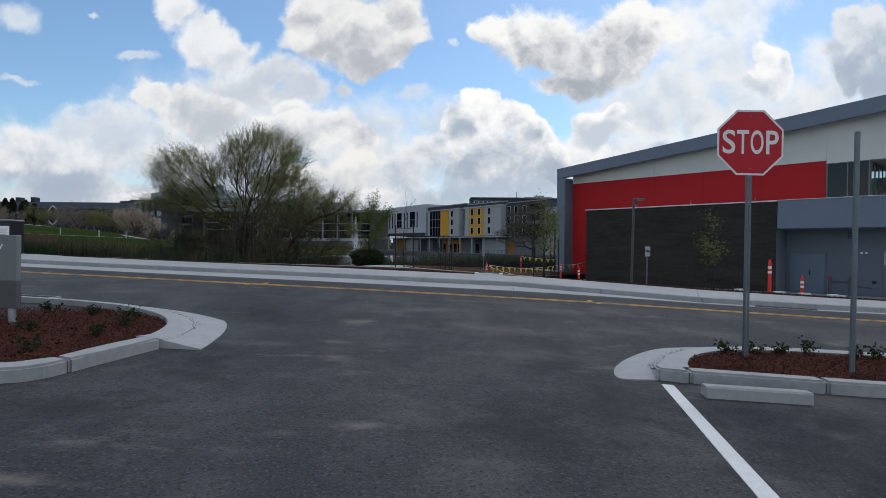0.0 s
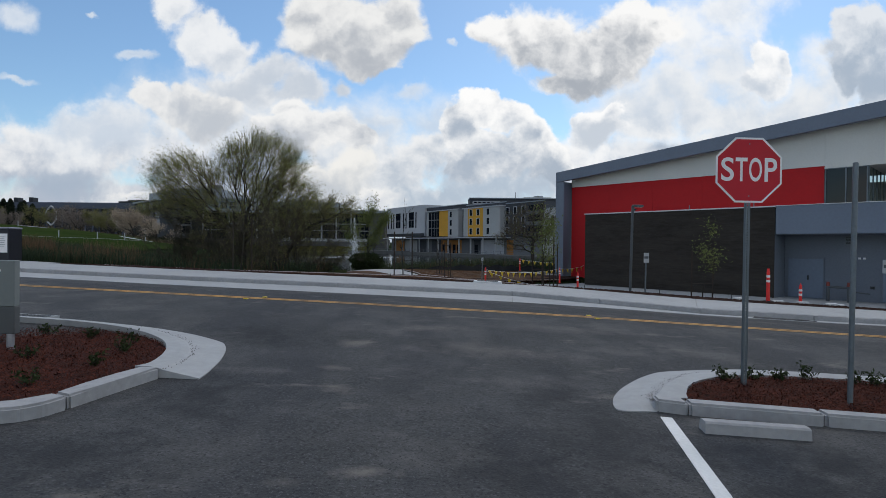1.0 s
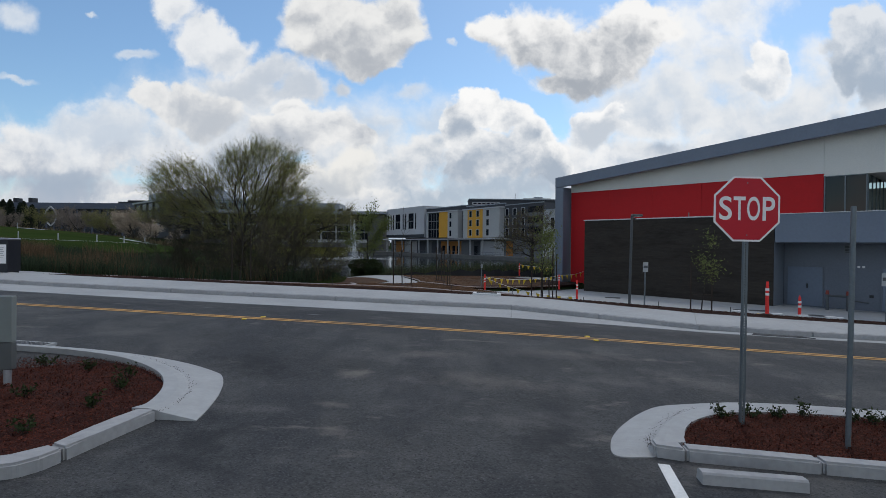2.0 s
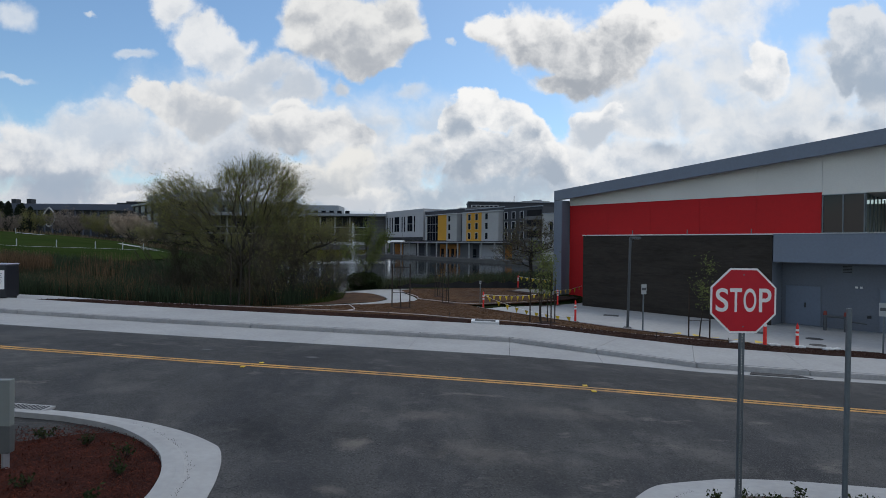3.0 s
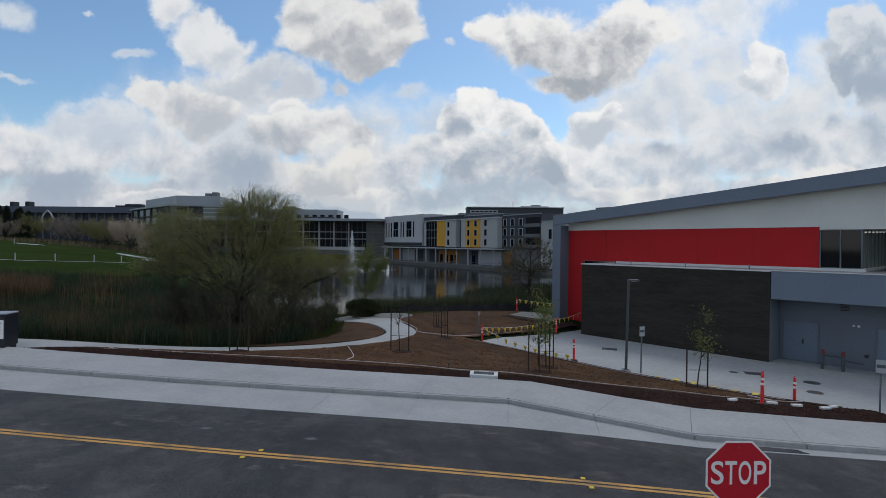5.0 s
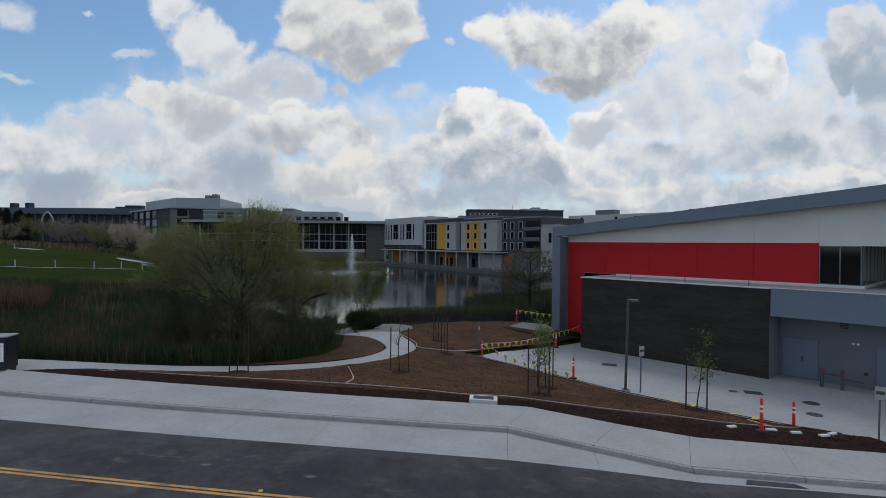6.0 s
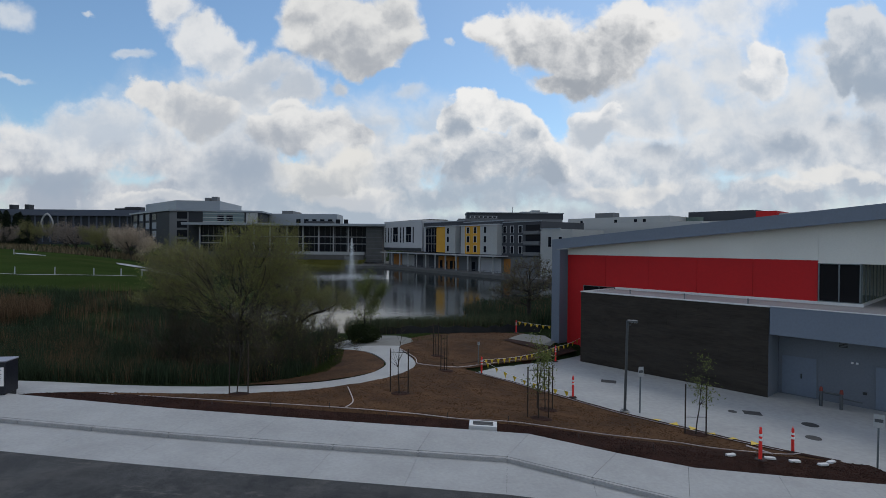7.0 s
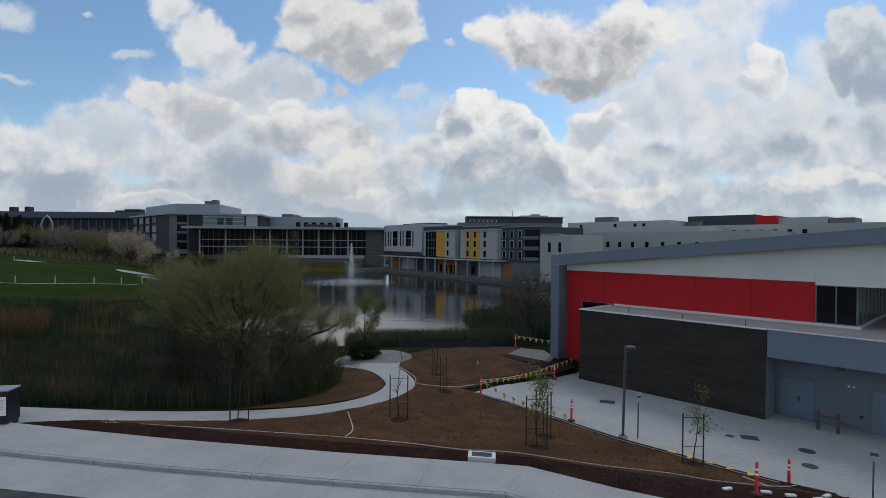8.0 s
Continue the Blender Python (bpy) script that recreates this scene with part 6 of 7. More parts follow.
for k in range(6):
    part("window", boxed(6 + k * 3.6, 7.2 + k * 3.6, -0.05, -0.01, 12.2, 13.4), FAR_GLASS, rc)

# fountain
ft = thing("fountain", "tall white fountain jet with spray on the pond", "fountain", pose(-23.2, 140, WATER_Z))
rng = np.random.default_rng(8)
c = []
for k in range(5200):
    z = 10.4 * rng.uniform(0, 1) ** 0.85
    r = 0.07 + 0.62 * (1 - z / 10.4) ** 0.9
    c.append((rng.normal(0, r), rng.normal(0, r), z))
# drops falling back on all sides, and mist over the water
for k in range(1300):
    a, s, top = rng.uniform(0, 6.28), rng.uniform(0, 1), rng.uniform(2.5, 6.0)
    reach = 1.2 + 0.55 * top
    c.append((math.cos(a) * reach * s + rng.normal(0, 0.15), math.sin(a) * reach * s + rng.normal(0, 0.15), max(0.05, 4 * top * (s + 0.12) * (1 - s) * 0.8 + rng.normal(0, 0.1))))
for k in range(900):
    c.append((rng.normal(0, 2.0), rng.normal(0, 2.0), abs(rng.normal(0, 0.6))))
c = np.abs(np.array(c) * (1, 1, 1)) * np.where(rng.uniform(0, 1, (len(c), 3)) < (0.5, 0.5, 0.0), -1, 1)
v, f = leaf_cards(c, rng.uniform(0.03, 0.075, len(c)), rng, 0.6)
fast_part("jet", v, f, SPRAY, ft, "white jet of drops")
bm = bmesh.new()
ring = []
for k in range(7000):
    a, r = rng.uniform(0, 6.28), min(11.5, abs(rng.normal(7.0, 3.2)))
    ring.append((math.cos(a) * r, math.sin(a) * r * 1.2, 0.02))
v, f = leaf_cards(np.array(ring), rng.uniform(0.06, 0.24, 7000), rng, 0.5)
v[:, 2] = 0.03
fast_part("foam", v, f, SPRAY, ft, "white foam on the water")

# ---- plants ----
def tubes(segs, sides=5):
    """Tapered limbs as arrays: segs rows of (p, q, radius at p, radius at q)."""
    p, q = np.array([s[0] for s in segs]), np.array([s[1] for s in segs])
    r0, r1 = np.array([s[2] for s in segs]), np.array([s[3] for s in segs])
    d = q - p
    d /= np.linalg.norm(d, axis=1, keepdims=True) + 1e-9
    ref = np.where(np.abs(d[:, 2:3]) > 0.9, np.array([[1.0, 0, 0]]), np.array([[0, 0, 1.0]]))
    a = np.cross(d, ref)
    a /= np.linalg.norm(a, axis=1, keepdims=True)
    b = np.cross(d, a)
    ang = np.arange(sides) * 2 * math.pi / sides
    ring = np.cos(ang)[None, :, None] * a[:, None] + np.sin(ang)[None, :, None] * b[:, None]
    v = np.concatenate([p[:, None] + ring * r0[:, None, None], q[:, None] + ring * r1[:, None, None]], 1).reshape(-1, 3)
    k = np.arange(len(segs))[:, None, None] * 2 * sides
    j = np.arange(sides)
    f = np.stack([j, (j + 1) % sides, (j + 1) % sides + sides, j + sides], -1)[None] + k
    return v, f.reshape(-1, 4)


def grow(rng, start, way, length, radius, depth, opts, segs, tips):
    """One limb with its side limbs, bending as it goes."""
    p, d = np.array(start, float), np.array(way, float)
    steps = max(3, int(length / opts["step"]))
    kids = opts["kids"][min(depth, len(opts["kids"]) - 1)]
    last = depth == opts["depth"]
    for k in range(steps):
        s = (k + 1) / steps
        d = d + rng.normal(0, opts["wander"], 3) + np.array([0, 0, opts["lift"][min(depth, len(opts["lift"]) - 1)]])
        d /= np.linalg.norm(d)
        q = p + d * length / steps
        ra, rb = radius * (1 - 0.75 * k / steps), radius * (1 - 0.75 * s)
        segs.append((p, q, max(ra, opts["thin"]), max(rb, opts["thin"])))
        if last:
            tips.append((q, d))
        elif s > opts["bare"] or depth > 0:
            for _ in range(rng.poisson(kids / steps)):
                side = np.cross(d, rng.normal(0, 1, 3))
                side /= np.linalg.norm(side)
                a = rng.uniform(*opts["angle"])
                w = d * math.cos(a) + side * math.sin(a)
                grow(rng, q, w, length * rng.uniform(*opts["ratio"]) * (1.15 - 0.5 * s), rb * 0.7, depth + 1, opts, segs, tips)
        p = q
    if not last:
        for _ in range(2):
            side = np.cross(d, rng.normal(0, 1, 3))
            side /= np.linalg.norm(side)
            grow(rng, p, d * 0.85 + side * 0.5, length * rng.uniform(*opts["ratio"]), radius * 0.3, depth + 1, opts, segs, tips)


def tree(name, at, limbs, opts, seed, leaf, leaf_size, leaf_count, label, scatter=0.15, twig=None, group="", category="tree", shoots=None):
    """A tree: limbs rows of (start, way, length, radius); leaves strewn along the last twigs."""
    rng = np.random.default_rng(seed)
    segs, tips = [], []
    for start, way, length, radius in limbs:
        w = np.array(way, float)
        grow(rng, start, w / np.linalg.norm(w), length, radius, 0, opts, segs, tips)
    ob = thing(name, label, category, pose(*at), group)
    # the trunk is what hangs together from the foot; the rest is brushwood
    reached = {tuple(np.round(np.array(limb[0], float), 4)) for limb in limbs}
    thick, thin = [], []
    for s in segs:
        if s[2] > opts["thin"] * 2.2 and tuple(np.round(s[0], 4)) in reached:
            thick.append(s)
            reached.add(tuple(np.round(s[1], 4)))
        else:
            thin.append(s)
    v, f = tubes(thick or segs[:3], 7)
    fast_part("trunk", v, f, BARK, ob, smooth=True)
    if thin:
        v, f = tubes(thin, 3)
        tagged(fast_part("brushwood", v, f, twig or TWIG, ob), kind="stuff")
    if shoots:
        # fine young shoots, rising from the twigs and bending outwards
        count, length, width = shoots
        src = [s for s in segs if s[2] < opts["thin"] * 4]
        pick = rng.integers(0, len(src), count)
        at0 = np.array([src[k][0] for k in pick])
        along = np.array([src[k][1] for k in pick]) - at0
        at0 = at0 + along * rng.uniform(0, 1, (count, 1))
        out = at0 * (1, 1, 0)
        out /= np.linalg.norm(out, axis=1, keepdims=True) + 0.3
        d = out * 0.55 + np.array([0, 0, 0.75]) + rng.normal(0, 0.38, (count, 3))
        d /= np.linalg.norm(d, axis=1, keepdims=True)
        ln = length * rng.uniform(0.4, 1.2, (count, 1))
        mid, end = at0 + d * ln * 0.55, at0 + d * ln + out * ln * 0.18 - np.array([0, 0, 0.12]) * ln
        w = np.cross(d, rng.normal(0, 1, (count, 3)))
        w *= width / (np.linalg.norm(w, axis=1, keepdims=True) + 1e-9)
        v = np.stack([at0 - w, at0 + w, mid + w * 0.7, mid - w * 0.7, end], 1).reshape(-1, 3)
        k = np.arange(count)[:, None] * 5
        f = np.stack([k + np.array([0, 1, 2]), k + np.array([0, 2, 3]), k + np.array([3, 2, 4])], 1).reshape(-1, 3)
        tagged(fast_part("new_growth", v, f, twig or TWIG, ob), kind="stuff")
        tips = [(q, None) for q in np.concatenate([mid, end, (mid + end) / 2])]
    if leaf is not None and tips:
        pick = rng.integers(0, len(tips), leaf_count)
        c = np.array([tips[k][0] for k in pick]) + rng.normal(0, scatter, (leaf_count, 3))
        v, f = leaf_cards(c, rng.uniform(0.5, 1.2, leaf_count) * leaf_size, rng, 0.3)
        fast_part("crown", v, f, leaf, ob)
    return ob, np.array([t[0] for t in tips]) if tips else None


def filled_tree(name, at, stem, lobes, count, seed, leaf, leaf_size, leaf_count, shoots, label, spread=0.08, thin=0.009, gain=0.0042, twig=None, group="", category="tree", up=0.75, direct=0.28):
    """A tree whose limbs reach out to fill its crown. stem: points of the trunk; lobes: rows of (centre, half sizes, share) that make up the crown."""
    rng = np.random.default_rng(seed)
    goals = []
    for c, r, share in lobes:
        d = rng.normal(0, 1, (int(count * share), 3))
        d /= np.linalg.norm(d, axis=1, keepdims=True)
        goals.append(np.array(c) + d * rng.uniform(0.25, 1.0, (len(d), 1)) ** 0.5 * np.array(r))
    goals = np.concatenate(goals)
    stem = np.array([tuple(p) for p in smooth_line(stem, 4)])
    pos, parent = [*stem], [-1, *range(len(stem) - 1)]
    far = [0.0]
    for k in range(1, len(stem)):
        far.append(far[-1] + np.linalg.norm(stem[k] - stem[k - 1]))
    fork = len(stem) // 3
    order = np.argsort(np.linalg.norm(goals - stem[-1], axis=1) + rng.normal(0, 0.5, len(goals)))
    for g in goals[order]:
        q = np.array(pos)
        dist = np.linalg.norm(q - g, axis=1)
        cost = dist + direct * np.array(far)
        cost[:fork] += 100
        cost += np.maximum(0, q[:, 2] - g[2]) * 0.25
        b = int(np.argmin(cost))
        n = max(1, int(dist[b] / 0.4))
        back = q[b] - q[max(parent[b], 0)]
        back = back / (np.linalg.norm(back) + 1e-6) * dist[b] * 0.35
        for j in range(1, n + 1):
            t = j / n
            p = q[b] * (1 - t) + g * t + back * t * (1 - t) * 1.2 + rng.normal(0, 0.03, 3) * (j < n)
            pos.append(p)
            parent.append(b if j == 1 else len(pos) - 2)
            far.append(far[parent[-1]] + np.linalg.norm(p - pos[parent[-1]]))
    pos, parent = np.array(pos), np.array(parent)
    load = np.ones(len(pos))
    for k in range(len(pos) - 1, 0, -1):
        load[parent[k]] += load[k]
    rad = np.maximum(thin, gain * load ** 0.52)
    ends = np.setdiff1d(np.arange(len(pos)), parent)
    segs = [(pos[parent[k]], pos[k], min(rad[parent[k]], rad[k] * 1.5), rad[k]) for k in range(1, len(pos))]
    ob = thing(name, label, category, pose(*at), group)
    thick, slim = [s for s in segs if s[3] > thin * 2], [s for s in segs if s[3] <= thin * 2]
    v, f = tubes(thick, 7)
    fast_part("trunk", v, f, BARK, ob, smooth=True)
    v, f = tubes(slim, 4)
    tagged(fast_part("brushwood", v, f, twig or TWIG, ob), kind="stuff")
    n, length, width = shoots
    pick = np.where(rng.uniform(0, 1, n) < 0.7, rng.choice(ends, n), rng.integers(len(stem), len(pos), n))
    a = pos[pick] + rng.normal(0, 0.05, (n, 3))
    mean = pos[len(stem):].mean(0) - (0, 0, 1.0)
    out = (a - mean) * (1, 1, 0.6)
    out /= np.linalg.norm(out, axis=1, keepdims=True) + 1e-6
    d = out * 0.55 + np.array([0, 0, up]) + rng.normal(0, 0.36, (n, 3))
    d /= np.linalg.norm(d, axis=1, keepdims=True)
    ln = length * rng.uniform(0.35, 1.15, (n, 1))
    mid, end = a + d * ln * 0.55, a + d * ln + out * (1, 1, 0) * ln * 0.2 - np.array([0, 0, 0.1]) * ln
    w = np.cross(d, rng.normal(0, 1, (n, 3)))
    w *= width / (np.linalg.norm(w, axis=1, keepdims=True) + 1e-9)
    v = np.stack([a - w, a + w, mid + w * 0.7, mid - w * 0.7, end], 1).reshape(-1, 3)
    k = np.arange(n)[:, None] * 5
    f = np.stack([k + np.array([0, 1, 2]), k + np.array([0, 2, 3]), k + np.array([3, 2, 4])], 1).reshape(-1, 3)
    tagged(fast_part("new_growth", v, f, twig or TWIG, ob), kind="stuff")
    if leaf_count:
        t = rng.uniform(0.1, 0.95, (leaf_count, 1))
        pick = rng.integers(0, n, leaf_count)
        c = a[pick] * (1 - t) + end[pick] * t + rng.normal(0, spread, (leaf_count, 3))
        v, f = leaf_cards(c, rng.uniform(0.5, 1.2, leaf_count) * leaf_size, rng, 0.3)
        fast_part("crown", v, f, leaf, ob)
    return ob


# lobes lie about the foot of the trunk
filled_tree("willow_tree", (-12.1, 32.0, -1.25), [(0, 0, -0.3), (0.05, 0, 1.2), (0.0, 0, 2.6), (0.1, 0, 3.6), (0.2, 0.05, 4.4)], [
    ((1.1, 0, 7.2), (2.5, 2.5, 1.9), 0.36), ((-3.3, 0.1, 6.3), (2.0, 2.1, 1.7), 0.27), ((2.4, 0.2, 5.3), (2.0, 2.2, 1.3), 0.14),
    ((4.0, -0.2, 4.4), (1.8, 1.5, 0.9), 0.07), ((-3.4, 0, 4.6), (1.3, 1.4, 0.7), 0.04), ((0, 0, 4.4), (3.0, 2.6, 1.3), 0.11), ((-5.0, -0.4, 4.6), (1.0, 0.7, 0.3), 0.03)],
    2000, 11, LEAF, 0.040, 70000, (15000, 1.15, 0.0052), "large spreading willow with fine bare twigs and pale new leaves", 0.035, twig=WILLOW_TWIG, thin=0.0085, gain=0.0046, direct=0.62)
# leaning limb reaching out over the water
filled_tree("leaning_willow", (-9.6, 31.0, -1.3), [(0, 0, -0.2), (0.3, 0, 1.5), (0.9, 0, 2.9), (1.9, 0.1, 3.9), (3.0, 0.1, 4.3), (4.1, 0.2, 5.0)], [
    ((3.4, 0, 4.8), (1.3, 1.2, 0.7), 0.45), ((1.0, 0, 3.6), (1.6, 1.4, 1.0), 0.55)], 240, 21, LEAF, 0.034, 6500, (2600, 0.8, 0.0045), "low leaning willow with arching bare limbs", 0.06, thin=0.007, gain=0.0058, twig=WILLOW_TWIG)
BRUSH = dict(step=0.3, kids=(6, 4, 3), depth=2, wander=0.11, lift=(0.02, 0.03, 0.04), angle=(0.3, 0.7), ratio=(0.4, 0.6), bare=0.1, thin=0.006)
rng = np.random.default_rng(77)
for k in range(9):
    x, y = rng.uniform(-16, -7.2), rng.uniform(27.6, 33)
    x = min(x, -7.4) if y < 29 else x
    lim = [((rng.normal(0, .2), rng.normal(0, .2), -0.2), (rng.normal(0, .45), rng.normal(0, .35), 1), rng.uniform(1.9, 3.3), 0.03) for _ in range(7)]
    tree("bare_shrub", (x, y, float(ground_z(x, y))), lim, BRUSH, 300 + k, LEAF_DK if k % 2 else LEAF, 0.035, 1500, "tangled bare brown shrub in the reeds", 0.1, shoots=(2200, 0.6, 0.005), group="bare shrubs under the willow", category="shrub")


def blades(name, places, height, width, lean, material, seed, label, category="reeds", parts=2):
    """Upright bending blades, one narrow strip each."""
    rng = np.random.default_rng(seed)
    n = len(places)
    h = height * rng.uniform(0.55, 1.15, n)
    a = rng.uniform(0, 6.283, n)
    out = np.stack([np.cos(a), np.sin(a), np.zeros(n)], 1) * (lean * h * rng.uniform(0.1, 1.0, n))[:, None]
    b = rng.uniform(0, 6.283, n)
    w = np.stack([np.cos(b), np.sin(b), np.zeros(n)], 1) * (width * rng.uniform(0.5, 1.3, n))[:, None]
    up = np.array([0, 0, 1.0])
    p = np.asarray(places)
    mid = p + out * 0.35 + up * (h * 0.6)[:, None]
    top = p + out + up * h[:, None]
    v = np.stack([p - w, p + w, mid + w * 0.8, mid - w * 0.8, top], 1).reshape(-1, 3)
    k = np.arange(n)[:, None] * 5
    f = np.concatenate([np.stack([k + np.array([0, 1, 2]), k + np.array([0, 2, 3]), k + np.array([3, 2, 4])], 1)]).reshape(-1, 3)
    return tagged(new(name, fast_mesh(name, v, f, material)), label, category, kind="stuff")


def strewn(poly, n, seed, patch=0.0, cut=0.0):
    """Random places on the ground inside a polygon; patch: size of clumps; cut: how much of them is left bare."""
    rng = np.random.default_rng(seed)
    px, py = [p[0] for p in poly], [p[1] for p in poly]
    x, y = rng.uniform(min(px), max(px), n * 3), rng.uniform(min(py), max(py), n * 3)
    ok = inside(x, y, poly)
    if patch:
        ok &= np.array([noise.noise((a / patch, b / patch, seed * 1.7)) for a, b in zip(x, y)]) > cut
    x, y = x[ok][:n], y[ok][:n]
    return np.stack([x, y, ground_z(x, y) - 0.05], 1)


MARSH = [(-60, 42), (-45, 36), (-30, 28.5), (-19.5, 24.0), (-16, 24.6), (-12.6, 25.6), (-10.2, 26.4), (-7.8, 27.4), (-6.9, 29), (-6.8, 33), (-7.2, 36.5), (-8.2, 39), (-8.5, 44), (-10, 52), (-18, 58), (-27, 62), (-36, 68), (-50, 60), (-58, 52)]
NEAR_MARSH = [(-34, 31), (-19.5, 24.1), (-16, 24.7), (-12.6, 25.7), (-10.2, 26.5), (-7.8, 27.5), (-6.9, 29), (-6.8, 34), (-12, 37), (-34, 40)]
blades("reed_marsh", strewn(MARSH, 52000, 1, 3.5, -0.15), 1.15, 0.014, 0.55, REED, 5, "dense dark green reeds and rushes in the marsh")
blades("reed_marsh", strewn(NEAR_MARSH, 30000, 2, 1.8, -0.12), 0.95, 0.009, 0.6, REED, 6, "dark green reeds beside the footpath")
blades("dry_reeds", strewn(NEAR_MARSH, 8000, 3, 2.2, 0.1), 1.35, 0.006, 0.35, REED_BROWN, 7, "dry brown reed stalks among the green")
blades("dry_reeds", strewn(MARSH, 6000, 9, 6.0, 0.25), 1.9, 0.014, 0.2, REED_BROWN, 17, "patches of dry brown reed stalks")
blades("dry_reeds", strewn([(-38.5, 43), (-35, 41), (-34, 45), (-37, 51), (-40, 49)], 3200, 12), 2.1, 0.018, 0.25, REED_BROWN, 18, "patch of dry rusty reeds")
SHORE = [(-6.2, 47.5), (-3, 48.5), (0, 47.2), (4, 46.8), (9, 48.5), (9.5, 56), (4, 54.5), (0, 56), (-6, 58), (-10, 55)]
blades("shore_reeds", strewn(SHORE, 16000, 13, 2.0, -0.45), 1.6, 0.014, 0.25, REED_SHORE, 19, "green reeds along the pond's near shore")
blades("shore_reeds", strewn(SHORE, 3500, 14), 1.25, 0.010, 0.3, REED_BROWN, 20, "dry reed stalks along the pond's near shore")
EAST = [(9, 52), (6.2, 58), (3.6, 66), (3.2, 75), (6, 82), (15, 88), (30, 90), (34, 60), (16, 50)]
blades("shore_reeds", strewn(EAST, 26000, 15, 4.0, -0.5), 1.9, 0.03, 0.25, REED, 21, "tall dark reeds on the pond's far corner")
blades("shore_reeds", strewn(EAST, 3500, 16), 2.2, 0.02, 0.25, REED_BROWN, 22, "tall dry reeds on the pond's far corner")
# grass verges by the footpath bend
blades("rough_grass", strewn([(-7.2, 28.2), (-6.2, 29.5), (-5.9, 32), (-6.4, 35.8), (-8.5, 36.5), (-8.3, 30)], 9000, 23), 0.35, 0.006, 0.5, leafy("verge_grass", (0.055, 0.075, 0.022)), 24, "rough green grass beside the path", "grass")
blades("rough_grass", strewn([(-2.0, 39.0), (0.6, 40.5), (1.0, 44), (-1, 46.3), (-3.4, 45.5), (-2.0, 42)], 5000, 25), 0.22, 0.006, 0.5, leafy("verge_grass_b", (0.06, 0.085, 0.022)), 26, "rough green grass beside the path", "grass")


def dome_bush(x, y, r, h, seed, leaf, label, n=5200, name="round_bush"):
    rng = np.random.default_rng(seed)
    z = float(ground_z(x, y))
    ob = thing(name, label, "bush", pose(x, y, z))
    bm = bmesh.new()
    for k in range(14):
        a = rng.uniform(0, 6.28)
        rod(bm, (0, 0, -0.1), (math.cos(a) * r * 0.7, math.sin(a) * r * 0.7, h * rng.uniform(0.4, 0.9)), 0.02, 0.006, 5)
    part("stem", bm, BARK, ob)
    d = rng.normal(0, 1, (n, 3))
    d /= np.linalg.norm(d, axis=1, keepdims=True)
    lump = np.array([1 + 0.28 * noise.noise((q[0] * 2.2 + seed, q[1] * 2.2, q[2] * 2.2)) for q in d])
    c = d * (rng.uniform(0.75, 1.0, n) * lump)[:, None] * (r, r, h * 0.55) + (0, 0, h * 0.48)
    c[:, 2] = np.maximum(c[:, 2], 0.02)
    v, f = leaf_cards(c, rng.uniform(0.05, 0.09, n), rng, 0.45)
    fast_part("foliage", v, f, leaf, ob)


dome_bush(-5.55, 39.2, 1.25, 1.35, 31, LEAF_DK, "dense round dark green bush at the path's end", 7000)
SMALL = dict(step=0.3, kids=(8, 5, 3), depth=2, wander=0.08, lift=(0.03, 0.05, 0.05), angle=(0.4, 0.9), ratio=(0.32, 0.5), bare=0.3, thin=0.006)
tree("young_tree", (-5.5, 40.1, -0.6), [((0, 0, 0), (0.05, 0, 1), 3.6, 0.06), ((0, 0, 0), (-0.38, 0, 1), 3.0, 0.045), ((0, 0, 0), (0.42, 0.1, 1), 3.3, 0.04)], dict(SMALL, ratio=(0.36, 0.55)), 41, LEAF_SAP, 0.09, 5200, "young multi-stemmed tree with fresh green leaves", 0.15)
filled_tree("bare_tree", (9.0, 52.5, -1.4), [(0, 0, -0.2), (0.05, 0, 1.2), (0.0, 0, 2.6), (0.1, 0, 4.6)], [
    ((0.3, 0, 5.0), (3.2, 2.6, 2.2), 0.7), ((-1.2, 0, 3.6), (2.6, 2.0, 1.3), 0.3)], 800, 51, LEAF, 0.045, 3500, (9000, 0.55, 0.006), "bare rounded tree at the water beside the building", 0.08, thin=0.010, gain=0.0055, twig=mat("brown_twig", (0.085, 0.066, 0.045), 0.9, 0.1, island=0.35))

# pale blossoming and olive trees behind the lawn, one built per kind and then copied
BLOOM = dict(step=0.7, kids=(8, 6, 4), depth=2, wander=0.1, lift=(0.02, 0.03, 0.04), angle=(0.4, 1.0), ratio=(0.42, 0.62), bare=0.2, thin=0.02)
kinds = []
for name, leaf, n, seed, label in (("blossom_tree", BLOSSOM, 8000, 61, "pale pinkish tree just coming into blossom"), ("bare_grey_tree", mat("grey_twig", (0.20, 0.165, 0.14), 0.9, 0.2, island=0.3), 5000, 62, "greyish leafless tree behind the lawn"), ("olive_tree", OLIVE, 6500, 63, "yellow-green round tree behind the lawn")):
    t, _ = tree(name, (-74, 152, 4.4), [((0, 0, 0), (0, 0, 1), 4.5, 0.2), ((0, 0, 1), (-0.7, 0.1, 0.7), 4.4, 0.13), ((0, 0, 1), (0.7, -0.1, 0.7), 4.4, 0.13), ((0, 0, 1.2), (0.1, 0.6, 0.8), 4.0, 0.1)], BLOOM, seed, leaf, 0.17, n, label, 0.3, twig=mat("pale_twig", (0.15, 0.12, 0.10), 0.9, 0.2, island=0.3), group="trees behind the lawn")
    kinds.append(t)
bpy.context.view_layer.update()
